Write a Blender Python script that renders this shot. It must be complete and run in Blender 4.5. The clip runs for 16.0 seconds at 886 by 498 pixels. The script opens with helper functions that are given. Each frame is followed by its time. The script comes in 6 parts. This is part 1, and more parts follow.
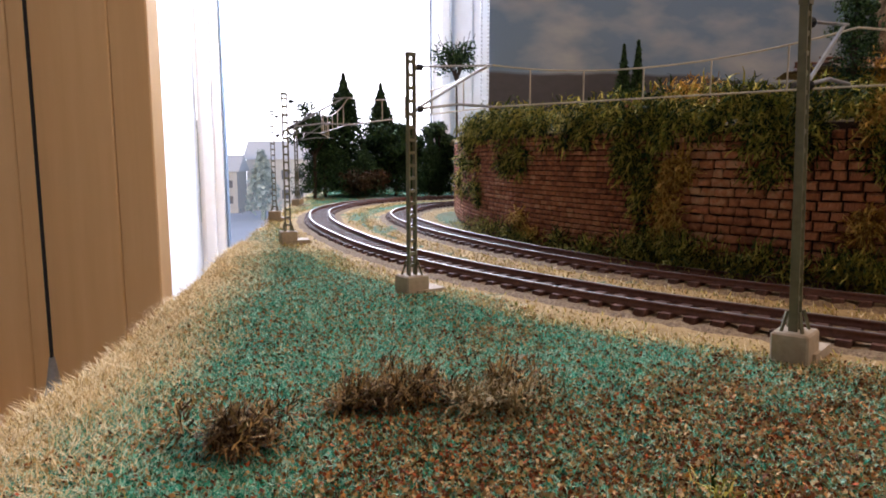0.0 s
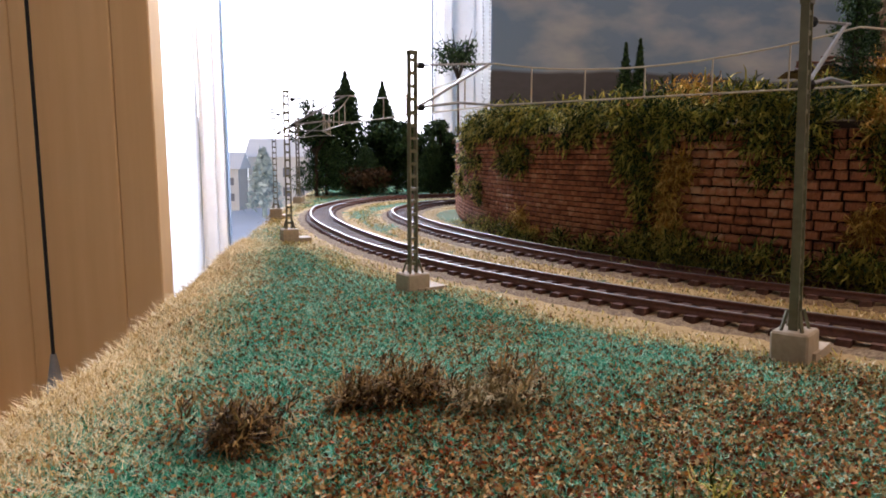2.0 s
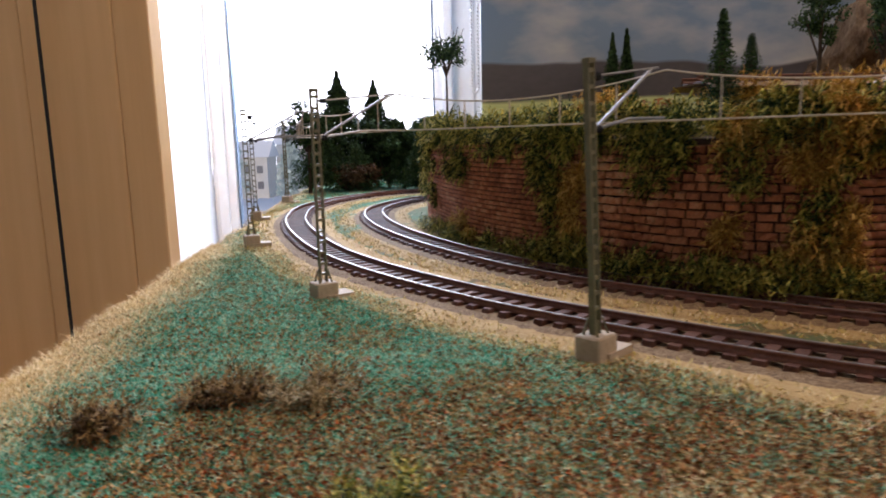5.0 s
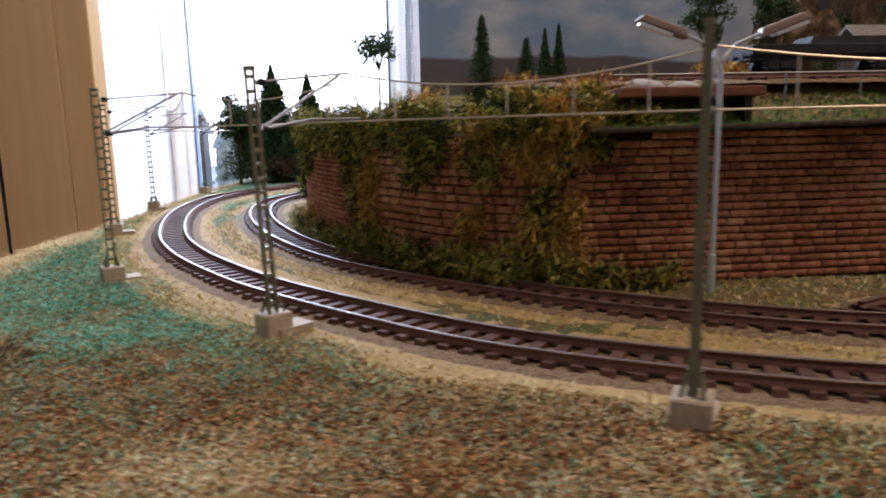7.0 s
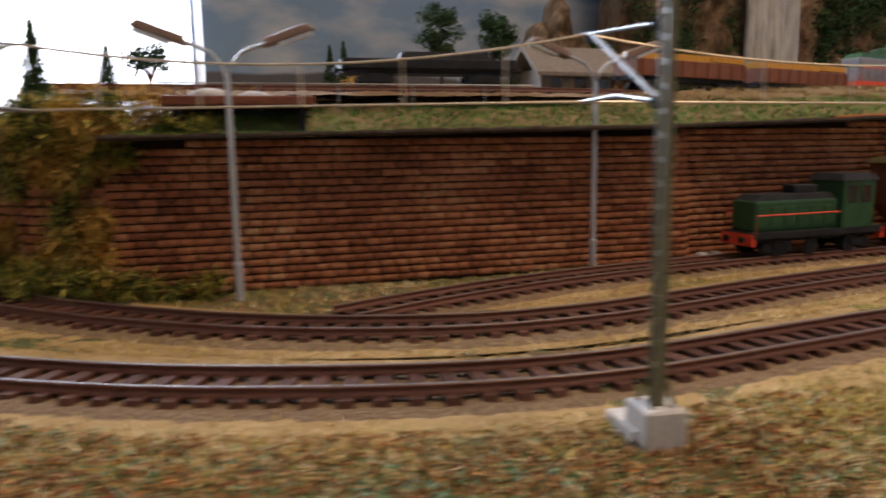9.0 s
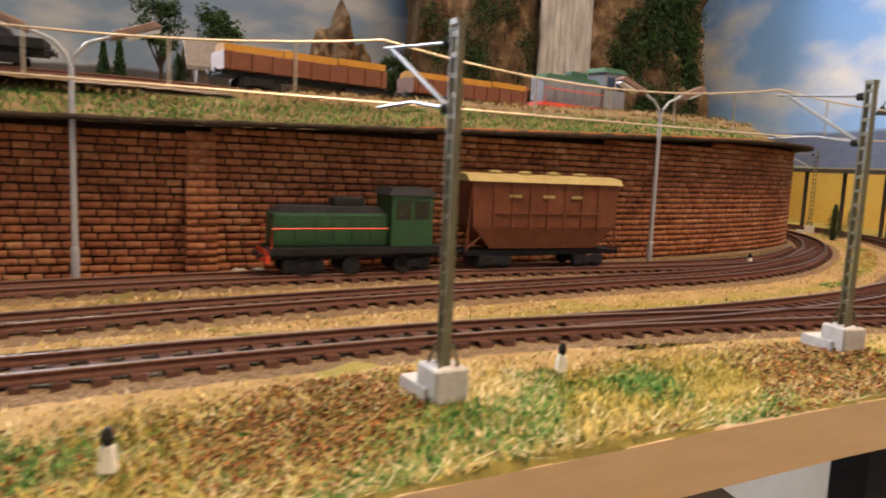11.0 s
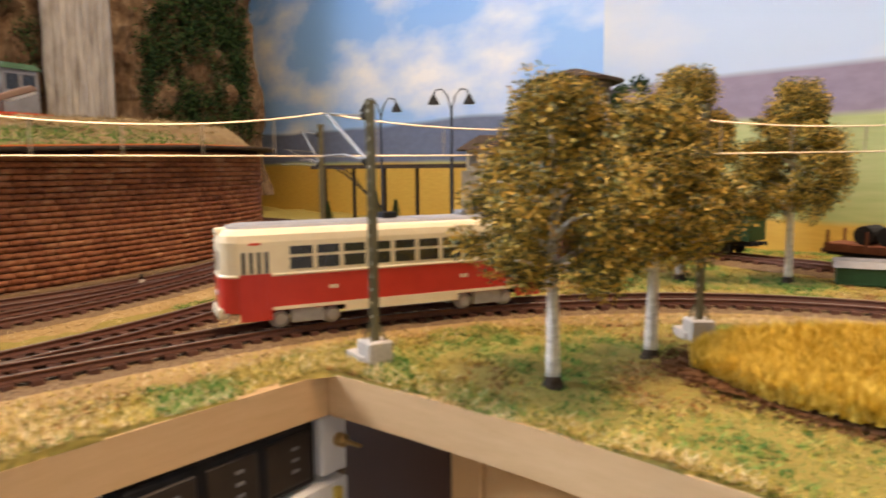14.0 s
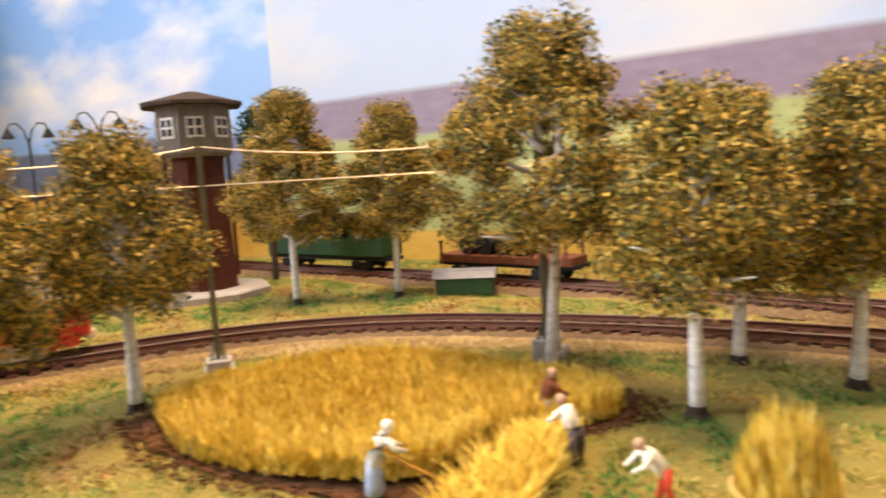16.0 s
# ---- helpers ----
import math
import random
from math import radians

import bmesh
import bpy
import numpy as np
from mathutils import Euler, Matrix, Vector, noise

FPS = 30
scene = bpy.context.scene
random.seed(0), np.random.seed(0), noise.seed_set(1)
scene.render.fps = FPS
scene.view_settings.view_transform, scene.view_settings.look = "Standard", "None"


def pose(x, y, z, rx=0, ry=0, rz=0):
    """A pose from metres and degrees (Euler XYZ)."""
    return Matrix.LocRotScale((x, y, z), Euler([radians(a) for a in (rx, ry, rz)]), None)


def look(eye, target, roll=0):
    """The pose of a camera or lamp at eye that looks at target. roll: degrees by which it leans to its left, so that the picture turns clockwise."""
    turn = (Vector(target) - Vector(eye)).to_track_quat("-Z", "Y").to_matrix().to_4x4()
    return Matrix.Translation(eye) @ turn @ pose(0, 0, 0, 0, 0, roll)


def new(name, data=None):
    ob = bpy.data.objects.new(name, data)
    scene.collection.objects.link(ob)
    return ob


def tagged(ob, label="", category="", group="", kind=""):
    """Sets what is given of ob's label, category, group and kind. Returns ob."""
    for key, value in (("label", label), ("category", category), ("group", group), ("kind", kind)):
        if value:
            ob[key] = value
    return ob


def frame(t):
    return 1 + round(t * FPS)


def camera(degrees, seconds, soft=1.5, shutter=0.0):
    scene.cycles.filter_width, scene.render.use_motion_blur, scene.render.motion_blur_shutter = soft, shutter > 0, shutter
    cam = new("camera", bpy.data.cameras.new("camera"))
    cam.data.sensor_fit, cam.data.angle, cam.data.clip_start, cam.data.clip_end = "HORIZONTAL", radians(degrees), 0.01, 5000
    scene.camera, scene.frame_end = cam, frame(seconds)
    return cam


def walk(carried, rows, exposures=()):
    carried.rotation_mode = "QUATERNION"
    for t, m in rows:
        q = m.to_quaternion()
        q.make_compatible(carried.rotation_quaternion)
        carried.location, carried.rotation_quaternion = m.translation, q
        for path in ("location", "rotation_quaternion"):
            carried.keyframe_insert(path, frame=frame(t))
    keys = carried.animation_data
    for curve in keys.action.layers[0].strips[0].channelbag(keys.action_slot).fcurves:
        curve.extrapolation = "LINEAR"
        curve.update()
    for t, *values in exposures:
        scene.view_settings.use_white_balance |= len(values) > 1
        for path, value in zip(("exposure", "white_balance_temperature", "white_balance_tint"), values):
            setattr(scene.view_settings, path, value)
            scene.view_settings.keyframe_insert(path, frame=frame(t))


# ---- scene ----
cam = camera(66.0, 16.0, soft=1.8, shutter=0.55)
PATH = [
    (0, (-0.0808, -0.0079, 0.0597), (-0.0811, 0.4876, -0.0069), -0.02),
    (0.5, (-0.0810, -0.0079, 0.0597), (-0.0816, 0.4885, -0.0005), 0.04),
    (1, (-0.0814, -0.0079, 0.0597), (-0.0822, 0.4883, -0.0022), 0.13),
    (1.5, (-0.0814, -0.0084, 0.0597), (-0.0825, 0.4872, -0.0069), 0.02),
    (2, (-0.0807, -0.0083, 0.0598), (-0.0818, 0.4870, -0.0082), 0.15),
    (2.5, (-0.0787, -0.0096, 0.0606), (-0.0802, 0.4851, -0.0116), 0.25),
    (3, (-0.0778, -0.0101, 0.0604), (-0.0851, 0.4836, -0.0178), -0.35),
    (5.5, (0.0103, -0.0539, 0.0804), (-0.0155, 0.4387, -0.0013), -1.15),
    (6, (0.0420, -0.0593, 0.0780), (0.0102, 0.4323, -0.0074), -0.54),
    (6.5, (0.0691, -0.0646, 0.0765), (0.0376, 0.4269, -0.0096), -1.31),
    (7, (0.1043, -0.0683, 0.0785), (0.0785, 0.4235, -0.0077), -1.17),
    (7.5, (0.1394, -0.0695, 0.0778), (0.1225, 0.4227, -0.0085), -1.01),
    (8, (0.1792, -0.0747, 0.0750), (0.1930, 0.4178, -0.0104), -0.27),
    (8.3, (0.2044, -0.0735, 0.0707), (0.2318, 0.4196, -0.0074), -0.47),
    (8.5, (0.2237, -0.0775, 0.0714), (0.2528, 0.4152, -0.0083), -0.39),
    (8.7, (0.2418, -0.0750, 0.0713), (0.2821, 0.4173, -0.0065), -0.58),
    (10.8, (0.4843, -0.0599, 0.0624), (0.6002, 0.4226, 0.0006), 2.08),
    (11, (0.4943, -0.0592, 0.0643), (0.6160, 0.4220, 0.0037), 2.47),
    (11.5, (0.5398, -0.0524, 0.0700), (0.6741, 0.4256, 0.0109), 0.81),
    (12, (0.5719, -0.0529, 0.0724), (0.7483, 0.4116, 0.0164), 1.38),
    (12.5, (0.6078, -0.0520, 0.0774), (0.8256, 0.3947, 0.0224), 1.25),
    (13, (0.6400, -0.0616, 0.0805), (0.8904, 0.3677, 0.0253), 1.91),
    (13.5, (0.6715, -0.0761, 0.0788), (0.9589, 0.3289, 0.0202), 0.29),
    (14, (0.7011, -0.0930, 0.0774), (1.0257, 0.2827, 0.0179), -0.55),
    (14.5, (0.7240, -0.1124, 0.0794), (1.0747, 0.2397, 0.0242), -0.98),
    (15, (0.7536, -0.1416, 0.0838), (1.1334, 0.1794, 0.0318), -2.00),
    (15.5, (0.7773, -0.1566, 0.0849), (1.1770, 0.1389, 0.0300), -3.33),
    (16, (0.7931, -0.1771, 0.0832), (1.2141, 0.0866, 0.0264), -3.42),
]
walk(cam, [(t, look(eye, target, roll)) for t, eye, target, roll in PATH],
     exposures=[(0.0, 0.42, 6200, 22), (5.5, 0.42, 6050, 20), (7.0, 0.42, 5800, 19), (8.0, 0.40, 5550, 19), (8.7, 0.46, 5900, 17), (10.8, 1.24, 6600, 16), (12.5, 1.17, 6700, 17), (14.0, 1.14, 6800, 17), (15.0, 1.38, 6800, 17), (16.0, 1.38, 6850, 18)])

# ---------------------------------------------------------------- light
world = bpy.data.worlds.new("sky")
scene.world = world
world.use_nodes = True
wn = world.node_tree.nodes
sky = wn.new("ShaderNodeTexSky")
sky.sky_type = "NISHITA"
sky.sun_disc = False
sky.sun_elevation = radians(18)
sky.sun_rotation = radians(200)
world.node_tree.links.new(sky.outputs[0], wn["Background"].inputs[0])
wn["Background"].inputs[1].default_value = 0.15


def area_lamp(name, eye, target, sx, sy, watts, colour):
    data = bpy.data.lights.new(name, "AREA")
    data.shape, data.size, data.size_y = "RECTANGLE", sx, sy
    data.energy, data.color = watts, colour
    ob = new(name, data)
    ob.matrix_world = look(eye, target)
    return ob


# daylight in the window opening, and the room's ceiling lamp
area_lamp("window_daylight", (-0.36, 1.635, 0.80), (-0.1, 0.2, 0.0), 0.50, 1.12, 45.0, (0.78, 0.89, 1.0))
area_lamp("ceiling_lamp_light", (1.0, -0.05, 1.52), (0.98, 0.15, 0.0), 0.6, 0.6, 15.2, (1.0, 0.74, 0.47))

# ---------------------------------------------------------------- helpers
U = 0.05      # one plan unit is 5 cm
rng = np.random.default_rng(7)


def mat(name, cols, scale=200.0, rough=0.8, bump=0.2, metal=0.0, island=0.0, objrand=0.0, stretch=(1, 1, 1), big=0.0, spec=0.4, bdist=0.0004):
    """Procedural surface: two scales of noise between the colours, variation by piece, fine relief."""
    m = bpy.data.materials.new(name)
    m.use_nodes = True
    n, l = m.node_tree.nodes, m.node_tree.links
    if rough >= 0.7:            # matt model surfaces hardly shine
        spec = min(spec, 0.15)
    b = n["Principled BSDF"]
    b.inputs["Metallic"].default_value = metal
    b.inputs["Specular IOR Level"].default_value = spec
    co = n.new("ShaderNodeTexCoord")
    mp = n.new("ShaderNodeMapping")
    mp.inputs["Scale"].default_value = stretch
    l.new(co.outputs["Object"], mp.inputs[0])
    nz = n.new("ShaderNodeTexNoise")
    nz.inputs["Scale"].default_value = scale
    nz.inputs["Detail"].default_value = 5
    nz.inputs["Roughness"].default_value = 0.65
    l.new(mp.outputs[0], nz.inputs["Vector"])
    fac = nz.outputs["Fac"]
    if big:
        nb = n.new("ShaderNodeTexNoise")
        nb.inputs["Scale"].default_value = big
        nb.inputs["Detail"].default_value = 3
        l.new(mp.outputs[0], nb.inputs["Vector"])
        mx = n.new("ShaderNodeMath")
        mx.operation = "MULTIPLY_ADD"
        mx.inputs[1].default_value = 0.55
        l.new(fac, mx.inputs[0])
        m2 = n.new("ShaderNodeMath")
        m2.operation = "MULTIPLY"
        m2.inputs[1].default_value = 0.45
        l.new(nb.outputs["Fac"], m2.inputs[0])
        l.new(m2.outputs[0], mx.inputs[2])
        fac = mx.outputs[0]
    for amount, kind in ((island, "ShaderNodeNewGeometry"), (objrand, "ShaderNodeObjectInfo")):
        if amount:
            g = n.new(kind)
            a = n.new("ShaderNodeMath")
            a.operation = "MULTIPLY_ADD"
            a.inputs[1].default_value = amount
            l.new(g.outputs["Random Per Island" if island and kind.endswith("Geometry") else "Random"], a.inputs[0])
            s = n.new("ShaderNodeMath")
            s.operation = "SUBTRACT"
            s.inputs[1].default_value = amount / 2
            l.new(fac, s.inputs[0])
            l.new(s.outputs[0], a.inputs[2])
            fac = a.outputs[0]
    ramp = n.new("ShaderNodeValToRGB")
    els = ramp.color_ramp.elements
    k = len(cols)
    while len(els) < k:
        els.new(0.5)
    for i, c in enumerate(cols):
        els[i].position = 0.28 + 0.44 * i / max(1, k - 1)
        els[i].color = (*c, 1)
    l.new(fac, ramp.inputs[0])
    l.new(ramp.outputs[0], b.inputs["Base Color"])
    rr = n.new("ShaderNodeMapRange")
    rr.inputs["To Min"].default_value = max(0.02, rough - 0.12)
    rr.inputs["To Max"].default_value = min(1.0, rough + 0.12)
    l.new(nz.outputs["Fac"], rr.inputs[0])
    l.new(rr.outputs[0], b.inputs["Roughness"])
    if bump:
        bp = n.new("ShaderNodeBump")
        bp.inputs["Strength"].default_value = bump
        bp.inputs["Distance"].default_value = bdist
        l.new(nz.outputs["Fac"], bp.inputs["Height"])
        l.new(bp.outputs[0], b.inputs["Normal"])
    return m


def link_mesh(name, me, m, parent=None, label="", smooth=False):
    for x in (m if isinstance(m, (list, tuple)) else [m]):
        me.materials.append(x)
    if smooth:
        me.polygons.foreach_set("use_smooth", np.ones(len(me.polygons), bool))
    ob = new(name, me)
    if parent is not None:
        ob.parent = parent
    if label:
        ob["label"] = label
    return ob


def part(name, bm, m, parent=None, label="", smooth=False):
    """Links a bmesh, drawn in plan units, as one mesh object."""
    for v in bm.verts:
        v.co *= U
    me = bpy.data.meshes.new(name)
    bm.normal_update()
    bm.to_mesh(me)
    bm.free()
    return link_mesh(name, me, m, parent, label, smooth)


def soup(name, verts, faces, m, parent=None, label="", smooth=False, idx=None):
    """Links many loose faces (arrays in plan units) as one mesh object."""
    verts = np.asarray(verts, np.float32) * U
    faces = np.asarray(faces, np.int32)
    k = faces.shape[1]
    me = bpy.data.meshes.new(name)
    me.vertices.add(len(verts))
    me.vertices.foreach_set("co", verts.ravel())
    me.loops.add(faces.size)
    me.loops.foreach_set("vertex_index", faces.ravel())
    me.polygons.add(len(faces))
    me.polygons.foreach_set("loop_start", np.arange(len(faces), dtype=np.int32) * k)
    me.polygons.foreach_set("loop_total", np.full(len(faces), k, np.int32))
    if idx is not None:
        me.polygons.foreach_set("material_index", np.asarray(idx, np.int32))
    me.update(calc_edges=True)
    return link_mesh(name, me, m, parent, label, smooth)


def thing(name, label, category, loc=(0, 0, 0), rz=0.0, group="", kind=""):
    ob = new(name)
    ob.empty_display_size = 0.01
    ob.location = Vector(loc) * U
    ob.rotation_euler = (0, 0, radians(rz))
    return tagged(ob, label, category, group, kind)


def box(bm, c, s, rz=0.0, mi=0, taper=1.0, rx=0.0, ry=0.0):
    m = Euler((radians(rx), radians(ry), radians(rz))).to_matrix()
    vs = []
    for z in (-0.5, 0.5):
        k = taper if z > 0 else 1.0
        for x, y in ((-0.5, -0.5), (0.5, -0.5), (0.5, 0.5), (-0.5, 0.5)):
            vs.append(bm.verts.new(m @ Vector((x * s[0] * k, y * s[1] * k, z * s[2])) + Vector(c)))
    for q in ((3, 2, 1, 0), (4, 5, 6, 7), (0, 1, 5, 4), (1, 2, 6, 5), (2, 3, 7, 6), (3, 0, 4, 7)):
        bm.faces.new([vs[i] for i in q]).material_index = mi
    return vs


def bevel(bm, w, seg=2):
    bmesh.ops.bevel(bm, geom=list(bm.edges), offset=w, segments=seg, profile=0.6, affect="EDGES", clamp_overlap=True)


def tube(bm, pts, r, n=6, cap=True, mi=0):
    """A round bar along points; r is one radius or one for each point."""
    pts = [Vector(p) for p in pts]
    rs = [float(q) for q in (r if isinstance(r, (list, tuple)) else [r] * len(pts))]
    rings = []
    for i, p in enumerate(pts):
        d = (pts[min(i + 1, len(pts) - 1)] - pts[max(i - 1, 0)]).normalized()
        a = d.cross(Vector((0, 0, 1)) if abs(d.z) < 0.9 else Vector((1, 0, 0))).normalized()
        b = d.cross(a)
        rings.append([bm.verts.new(p + rs[i] * (math.cos(2 * math.pi * k / n) * a + math.sin(2 * math.pi * k / n) * b)) for k in range(n)])
    for p, q in zip(rings, rings[1:]):
        for k in range(n):
            bm.faces.new((p[k], p[(k + 1) % n], q[(k + 1) % n], q[k])).material_index = mi
    if cap:
        bm.faces.new(rings[0][::-1]).material_index = mi
        bm.faces.new(rings[-1]).material_index = mi


def lathe(bm, c, prof, n=16, mi=0):
    """Turned shape round the vertical through c: prof is (radius, height) rows."""
    rings = [[bm.verts.new((c[0] + r * math.cos(2 * math.pi * k / n), c[1] + r * math.sin(2 * math.pi * k / n), c[2] + z)) for k in range(n)] for r, z in prof]
    for p, q in zip(rings, rings[1:]):
        for k in range(n):
            bm.faces.new((p[k], p[(k + 1) % n], q[(k + 1) % n], q[k])).material_index = mi
    bm.faces.new(rings[0][::-1]).material_index = mi
    bm.faces.new(rings[-1]).material_index = mi


def loft(bm, rings, cap=True, mi=0):
    vs = [[bm.verts.new(p) for p in r] for r in rings]
    n = len(vs[0])
    for p, q in zip(vs, vs[1:]):
        for k in range(n):
            bm.faces.new((p[k], p[(k + 1) % n], q[(k + 1) % n], q[k])).material_index = mi
    if cap:
        bm.faces.new(vs[0][::-1]).material_index = mi
        bm.faces.new(vs[-1]).material_index = mi


def spline(pts, step=0.1):
    """Even points along a smooth line through the given ones."""
    p = np.array([pts[0], *pts, pts[-1]], float)
    p[0], p[-1] = 2 * p[1] - p[2], 2 * p[-2] - p[-3]
    out = []
    for i in range(1, len(p) - 2):
        for t in np.linspace(0, 1, 40, endpoint=False):
            a, b, c, d = p[i - 1:i + 3]
            out.append(0.5 * (2 * b + (c - a) * t + (2 * a - 5 * b + 4 * c - d) * t * t + (3 * b - a - 3 * c + d) * t ** 3))
    out.append(p[-2])
    out = np.array(out)
    s = np.r_[0, np.cumsum(np.linalg.norm(np.diff(out, axis=0), axis=1))]
    q = np.linspace(0, s[-1], max(2, int(s[-1] / step) + 1))
    return np.stack([np.interp(q, s, out[:, k]) for k in range(out.shape[1])], 1)


def left_of(line):
    """Unit normals to the left of a plan line."""
    d = np.gradient(line[:, :2], axis=0)
    d /= np.linalg.norm(d, axis=1, keepdims=True)
    return np.stack([-d[:, 1], d[:, 0]], 1)


def inside(poly, x, y):
    """Which points lie inside a plan polygon."""
    res = np.zeros(np.shape(x), bool)
    n = len(poly)
    for i in range(n):
        (x0, y0), (x1, y1) = poly[i], poly[(i + 1) % n]
        cond = ((y0 > y) != (y1 > y)) & (x < (x1 - x0) * (y - y0) / ((y1 - y0) if y1 != y0 else 1e-9) + x0)
        res ^= cond
    return res


def distance_to(line, x, y):
    """Least plan distance from points to a line of points."""
    out = np.full(np.shape(x), 1e9)
    for px, py in line[:, :2]:
        np.minimum(out, (x - px) ** 2 + (y - py) ** 2, out=out)
    return np.sqrt(out)


# ---------------------------------------------------------------- materials


def turf_ground():
    """Scattered ground cover: teal green, then brown litter, then yellow-green meadow along the table."""
    m = mat("turf_soil", [(0.07, 0.035, 0.016), (0.16, 0.085, 0.036), (0.07, 0.10, 0.04), (0.22, 0.13, 0.05)], 260, 0.95, 0.9, big=30, bdist=0.0012)
    n, l = m.node_tree.nodes, m.node_tree.links
    ramp = next(x for x in n if x.type == "VALTORGB")
    b = n["Principled BSDF"]
    g = n.new("ShaderNodeNewGeometry")
    sep = n.new("ShaderNodeSeparateXYZ")
    l.new(g.outputs["Position"], sep.inputs[0])
    nz = n.new("ShaderNodeTexNoise")
    nz.inputs["Scale"].default_value = 22
    nz.inputs["Detail"].default_value = 6
    l.new(g.outputs["Position"], nz.inputs["Vector"])
    out = ramp.outputs[0]
    for lo, hi, sign, tone in ((-0.12, -0.03, -1, (0.03, 0.17, 0.10)), (0.38, 0.52, 1, (0.30, 0.24, 0.06))):
        a = n.new("ShaderNodeMath")
        a.operation = "MULTIPLY_ADD"
        a.inputs[1].default_value = 0.16
        l.new(nz.outputs["Fac"], a.inputs[0])
        l.new(sep.outputs["X"], a.inputs[2])
        r = n.new("ShaderNodeMapRange")
        r.inputs["From Min"].default_value = lo + 0.08
        r.inputs["From Max"].default_value = hi + 0.08
        r.inputs["To Min"].default_value = 0.55 if sign < 0 else 0.0
        r.inputs["To Max"].default_value = 0.0 if sign < 0 else 0.8
        l.new(a.outputs[0], r.inputs[0])
        x = n.new("ShaderNodeMix")
        x.data_type = "RGBA"
        l.new(r.outputs[0], x.inputs["Factor"])
        l.new(out, x.inputs[6])
        x.inputs[7].default_value = (*tone, 1)
        out = x.outputs[2]
    l.new(out, b.inputs["Base Color"])
    return m


M_soil = turf_ground()
M_sand = mat("sand_ballast", [(0.20, 0.125, 0.052), (0.35, 0.235, 0.10), (0.47, 0.34, 0.17)], 500, 0.95, 0.9, big=40, bdist=0.0008)
M_upper = mat("dry_slope", [(0.08, 0.052, 0.026), (0.17, 0.115, 0.055), (0.23, 0.165, 0.085), (0.13, 0.115, 0.05)], 120, 0.95, 0.7, big=12)
M_rail_side = mat("rusty_rail", [(0.085, 0.030, 0.018), (0.18, 0.07, 0.04)], 600, 0.6, 0.2)
M_rail_top = mat("polished_rail_head", [(0.12, 0.10, 0.09), (0.22, 0.19, 0.175)], 400, 0.5, 0.05, metal=1.0)
M_sleeper = mat("brown_sleeper", [(0.045, 0.018, 0.011), (0.10, 0.043, 0.027)], 500, 0.75, 0.4, objrand=0.3)
M_bed = mat("grey_ballast", [(0.06, 0.038, 0.022), (0.17, 0.11, 0.06), (0.34, 0.24, 0.14)], 900, 0.95, 1.0, bdist=0.0006)
M_brick = mat("old_brick", [(0.10, 0.034, 0.018), (0.25, 0.088, 0.042), (0.36, 0.145, 0.068), (0.46, 0.27, 0.15)], 350, 0.85, 0.6, objrand=0.2, big=25)
M_brick_i = mat("old_brick_rest", [(0.10, 0.034, 0.018), (0.25, 0.088, 0.042), (0.36, 0.145, 0.068), (0.46, 0.27, 0.15)], 350, 0.85, 0.6, island=0.17, big=25)
M_joint = mat("dark_mortar", [(0.022, 0.012, 0.008), (0.05, 0.028, 0.018)], 400, 0.95, 0.4)
M_cap = mat("dark_cap_stone", [(0.03, 0.02, 0.015), (0.08, 0.06, 0.045)], 300, 0.9, 0.5)
M_mast = mat("olive_mast_paint", [(0.10, 0.088, 0.045), (0.16, 0.14, 0.075)], 300, 0.55, 0.1)
M_plinth = mat("beige_plinth", [(0.30, 0.23, 0.16), (0.40, 0.32, 0.23)], 500, 0.75, 0.2)
M_plinth_g = mat("grey_plinth", [(0.40, 0.37, 0.34), (0.55, 0.52, 0.48)], 500, 0.75, 0.2)
M_wire = mat("bare_wire", [(0.44, 0.36, 0.26), (0.58, 0.50, 0.39)], 200, 0.4, 0.0, metal=0.6)
M_arm = mat("grey_arm", [(0.17, 0.17, 0.17), (0.24, 0.24, 0.24)], 200, 0.45, 0.0, metal=0.3)
M_wood_panel = mat("orange_wood_panel", [(0.72, 0.43, 0.18), (0.80, 0.50, 0.225), (0.86, 0.56, 0.27)], 25, 0.5, 0.05, stretch=(1, 1, 0.06), big=4)
M_ply = mat("pale_plywood_edge", [(0.62, 0.40, 0.20), (0.74, 0.51, 0.28)], 60, 0.6, 0.05, stretch=(1, 1, 6), big=8)
M_white = mat("white_wall_paint", [(0.74, 0.75, 0.77), (0.82, 0.83, 0.84)], 30, 0.7, 0.05)
M_room = mat("room_wall_paint", [(0.70, 0.63, 0.53), (0.77, 0.70, 0.60)], 20, 0.9, 0.05)
M_dark = mat("dark_void_floor", [(0.06, 0.04, 0.025), (0.10, 0.07, 0.045)], 10, 0.8, 0.05)
M_cream = mat("cream_lacquer", [(0.80, 0.68, 0.46), (0.86, 0.75, 0.54)], 120, 0.35, 0.03)
M_red = mat("red_lacquer", [(0.50, 0.028, 0.016), (0.58, 0.040, 0.022)], 120, 0.35, 0.03)
M_roofgrey = mat("grey_roof_paint", [(0.22, 0.22, 0.23), (0.32, 0.32, 0.33)], 150, 0.5, 0.1)
M_bogie = mat("light_grey_bogie", [(0.42, 0.41, 0.40), (0.56, 0.55, 0.53)], 300, 0.55, 0.1)
M_seal = mat("blue_grey_seal", [(0.10, 0.14, 0.20), (0.16, 0.21, 0.28)], 200, 0.6, 0.05)
M_black = mat("black_plastic", [(0.012, 0.012, 0.014), (0.03, 0.03, 0.032)], 200, 0.7, 0.05, spec=0.25)
